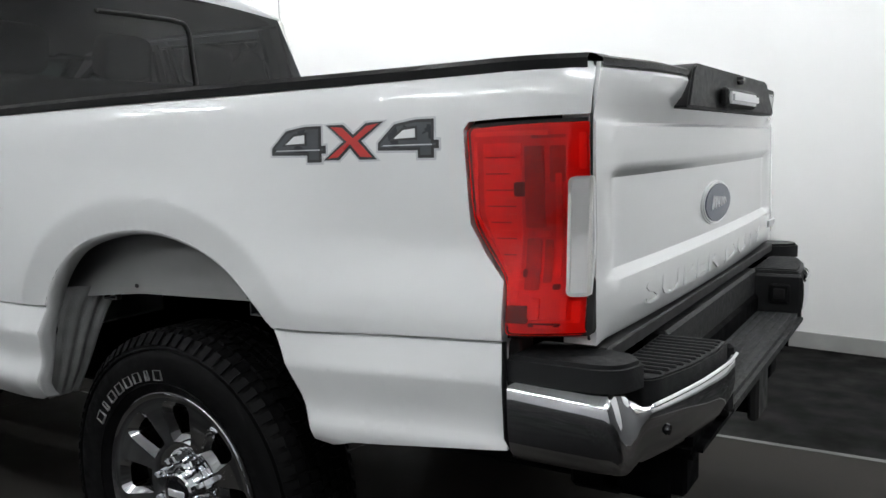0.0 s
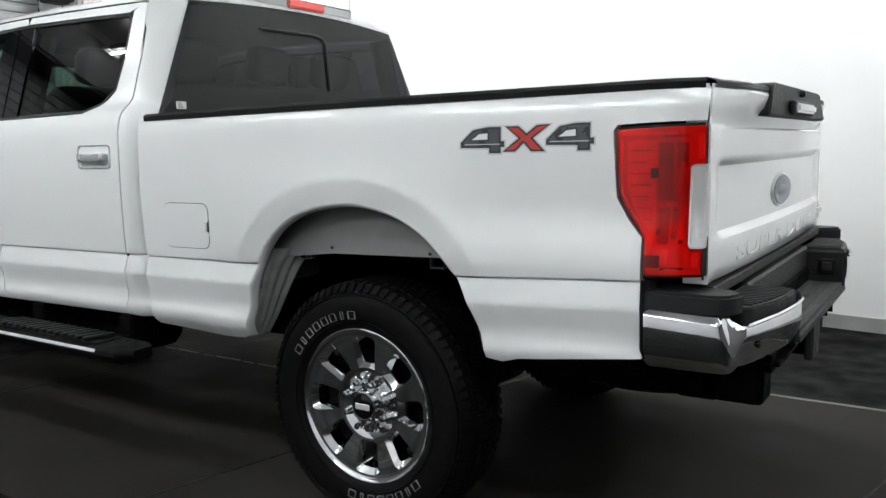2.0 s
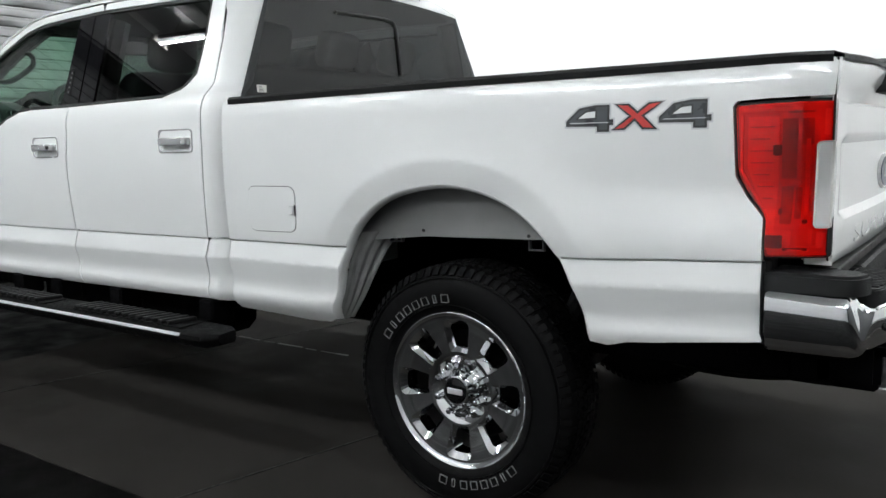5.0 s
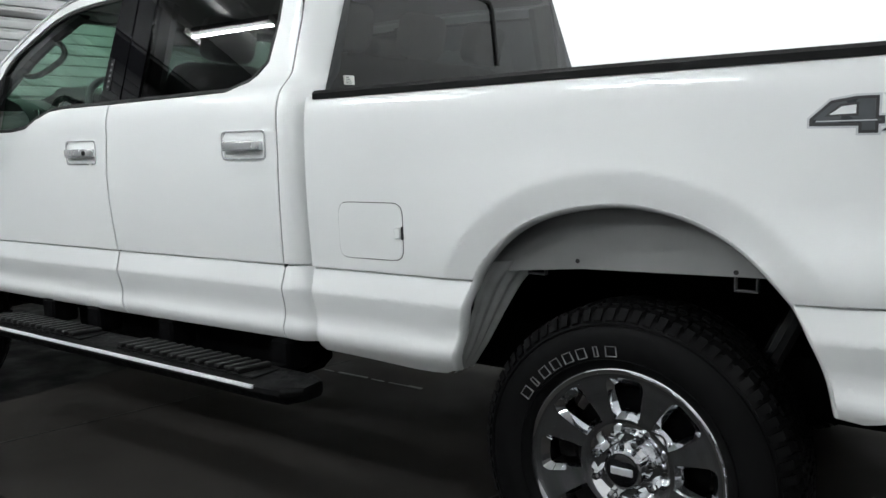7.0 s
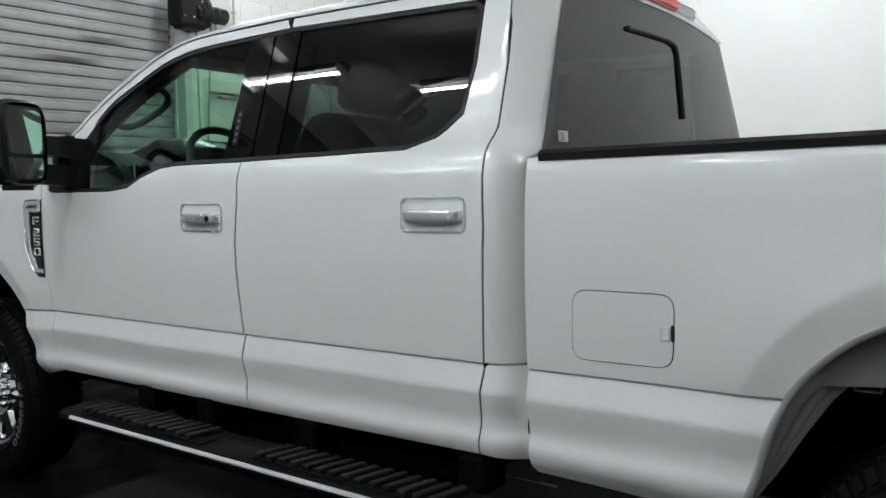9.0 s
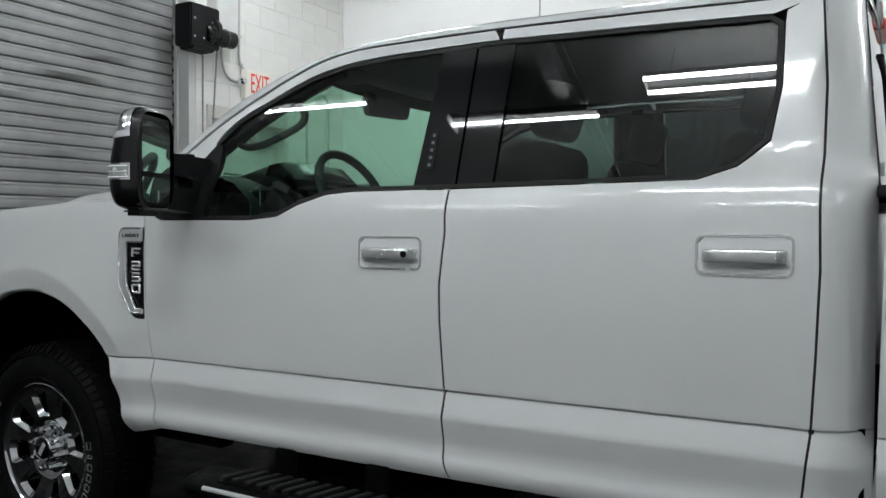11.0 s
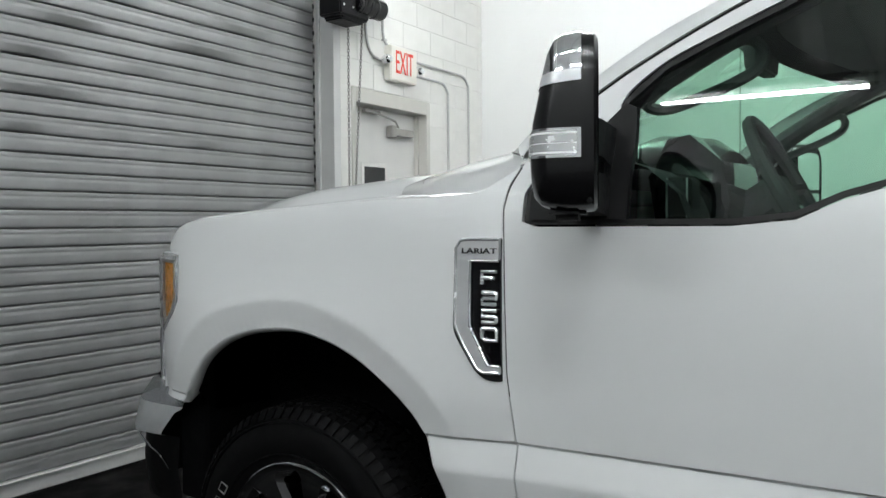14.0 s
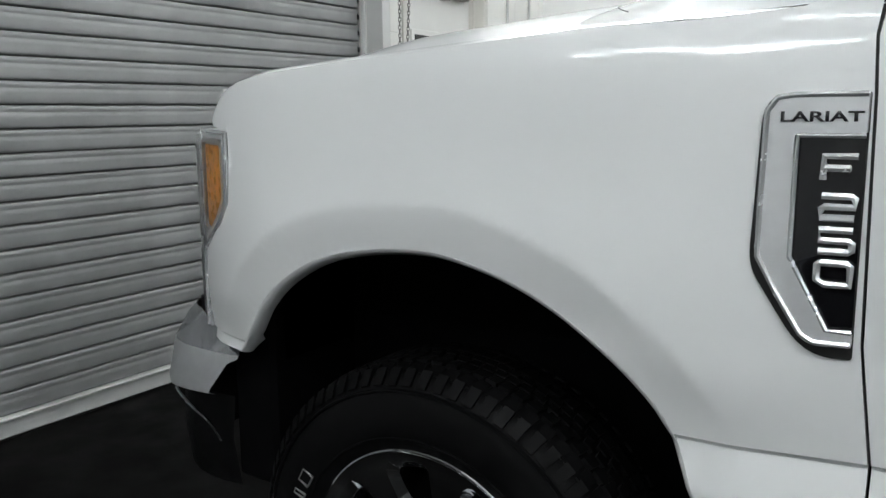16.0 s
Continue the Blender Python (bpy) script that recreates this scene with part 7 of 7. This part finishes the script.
def chain(name, top, low):
    """Interlocked links between two points."""
    a, b = Vector(top), Vector(low)
    n = int((a - b).length / 0.024)
    c = empty(name, low, "hanging steel hand chain", "chain", "hand chains")
    link = bmesh.new()
    sweep(link, [(0.008 * math.cos(t), 0, 0.017 * math.sin(t)) for t in [2 * math.pi * k / 10 for k in range(10)]], 0.0026, 5, closed=True)
    me = finish(link, "link", CHAIN)
    q = (a - b).to_track_quat("Z", "X")
    for k in range(n):
        o = new("link", me)
        o.parent = c
        o.matrix_parent_inverse = rest(c).inverted()
        o.matrix_basis = Matrix.Translation(b.lerp(a, (k + 0.5) / n)) @ q.to_matrix().to_4x4() @ Matrix.Rotation(math.pi / 2 * (k % 2) + 0.3, 4, "Z")


chain("hand_chain", (mx + 0.06, 3.07, 2.95), (mx + 0.06, 3.06, 0.85))
chain("hand_chain", (mx + 0.06, 3.245, 3.02), (mx + 0.06, 3.075, 0.85))

# ---- exit door ----
DX0, DX1, DT = 3.17, 4.232, 2.433
fr = tagged(part("door_frame_1", boxes(((mx - 0.19, DX1 - 0.05, 0), (mx + 0.012, DX1, DT)), ((mx - 0.19, DX0, 0), (mx + 0.012, DX0 + 0.05, DT)), ((mx - 0.19, DX0 + 0.05, DT - 0.11), (mx + 0.012, DX1 - 0.05, DT)), bevel=0.003), FRAME_PAINT), "beige-grey steel door frame", "door frame", kind="structure")
part("stop", boxes(((mx - 0.12, DX1 - 0.066, 0), (mx - 0.075, DX1 - 0.05, DT - 0.11)), bevel=0.002), FRAME_PAINT, fr)
door = tagged(part("door_1", boxes(((mx - 0.16, DX0 + 0.052, 0.01), (mx - 0.115, DX1 - 0.053, DT - 0.113)), bevel=0.003), DOOR_PAINT), "off-white steel exit door with a small window", "door", kind="structure")
part("vision_frame", boxes(((mx - 0.116, 3.42, 1.20), (mx - 0.104, 3.76, 1.885)), bevel=0.004), DOOR_PAINT, door)
part("vision_glass", boxes(((mx - 0.106, 3.455, 1.235), (mx - 0.101, 3.725, 1.85))), WINDOW_BLACK, door, "dark narrow vision panel")
part("door_closer", boxes(((mx - 0.115, 3.80, 2.12), (mx - 0.05, 4.08, 2.18)), bevel=0.006), CLOSER, door, "grey door closer")
part("closer_knuckle", boxes(((mx - 0.115, 3.76, 2.10), (mx - 0.04, 3.82, 2.20)), bevel=0.008), CLOSER, door, "dark arm pivot")
part("closer_arm", sweep(bmesh.new(), [(mx - 0.06, 3.86, 2.19), (mx - 0.03, 3.78, 2.23), (mx - 0.06, 3.50, 2.285)], 0.009, 6), CLOSER, door)
part("closer_track", boxes(((mx - 0.10, 3.42, 2.275), (mx - 0.06, 3.62, 2.30)), bevel=0.003), CLOSER, door)
part("push_bar", boxes(((mx - 0.115, 3.25, 0.98), (mx - 0.05, 4.10, 1.06)), bevel=0.01), SATIN, door, "push bar")

# ---- exit sign ----
EX = mx + 0.072
sign = empty("exit_sign", (mx, 3.77, 2.54), "white exit sign box with red letters and two emergency lamps", "exit sign")
part("sign_box", boxes(((mx + 0.001, 3.583, 2.537), (EX, 3.952, 2.812)), bevel=0.008, seg=2), SIGN_WHITE, sign, "cream white sign box")
bm = fit_text("EXIT", 0.240, 0.178, 0.003, Matrix(((0, 0, 1, EX), (1, 0, 0, 3.772), (0, 1, 0, 2.688), (0, 0, 0, 1))))
part("sign_letters", bm, SIGN_RED, sign, "red letters", smooth=0)
for y, z in ((3.545, 2.69), (3.99, 2.66)):
    part("lamp_head", lathe(bmesh.new(), [(0.0, 0.085), (0.025, 0.082), (0.038, 0.065), (0.040, 0.035), (0.022, 0.0)], 20, "x", (mx + 0.02, y, z)), CHROME, sign, "round emergency lamp head")
    part("lamp_arm", sweep(bmesh.new(), [(mx + 0.03, y, z), (mx + 0.03, 3.60 if y < 3.7 else 3.94, z)], 0.012, 8), SIGN_WHITE, sign)

# ---- conduits ----
def conduit(pts, r=0.0105):
    c = empty("conduit", pts[0], "thin painted steel conduit on the wall", "conduit", "wall conduits")
    part("pipe", sweep(bmesh.new(), crom(pts, 5), r, 8), CONDUIT, c)
    for p in (pts[1], pts[-2]):
        part("pipe_clip", boxes(((mx + 0.0005, p[1] - 0.02, p[2] - 0.008), (mx + 0.03, p[1] + 0.02, p[2] + 0.008)), bevel=0.002), CONDUIT, c)


cx = mx + 0.016
conduit([(cx, 3.335, 3.6), (cx, 3.335, 3.0), (cx, 3.34, 2.85), (cx, 3.38, 2.74), (cx, 3.46, 2.69), (cx, 3.585, 2.685)])
conduit([(cx, 3.555, 3.6), (cx, 3.555, 3.1), (cx, 3.555, 2.92), (cx, 3.575, 2.85), (cx, 3.62, 2.81)])
conduit([(cx, 3.95, 2.745), (cx, 4.2, 2.745), (cx, 4.62, 2.745), (cx, 4.78, 2.735), (cx, 4.86, 2.67), (cx, 4.875, 2.55), (cx, 4.875, 1.6), (cx, 4.875, 0.4)])
conduit([(cx, 3.95, 2.63), (cx, 4.1, 2.63), (cx, 4.33, 2.63), (cx, 4.44, 2.62), (cx, 4.505, 2.56), (cx, 4.52, 2.45), (cx, 4.52, 1.6), (cx, 4.52, 0.4)])
tagged(part("wall_joint", boxes(((-3.9, FAR(-3.9) - 0.004, 0.1), (-3.888, FAR(-3.9) + 0.01, CEIL))), BASE), "thin vertical joint in the white wall", "wall joint", kind="structure")

# ---- painted concrete blocks of the front wall, laid last ----
blocks = {}
H, L = 0.2032, 0.4064


def block_mesh(w, h):
    key = (round(w, 3), round(h, 3))
    if key not in blocks:
        blocks[key] = finish(boxes(((-0.012, 0.0012, 0.0012), (0.0, w - 0.0012, h - 0.0012)), bevel=0.0018), "block", BLOCKWORK, 0)
    return blocks[key]


row = 0
while row * H < CEIL - 0.05:
    z0 = row * H
    y = OPEN_Y + 0.075 - (L / 2 if row % 2 else 0)
    while y < 5.16:
        spans = [(max(y, OPEN_Y + 0.075), min(y + L, 5.16))]
        if z0 < DT - 0.01:
            cut = []
            for a, b in spans:
                if b <= DX0 or a >= DX1:
                    cut.append((a, b))
                else:
                    if a < DX0:
                        cut.append((a, DX0))
                    if b > DX1:
                        cut.append((DX1, b))
            spans = cut
        for a, b in spans:
            h = min(H, CEIL - z0)
            if b - a > 0.03:
                o = new("block", block_mesh(b - a, h))
                o.parent = wall_front
                o.matrix_basis = Matrix.Translation((FRONT_X + 0.0, a, z0))
        y += L
    row += 1
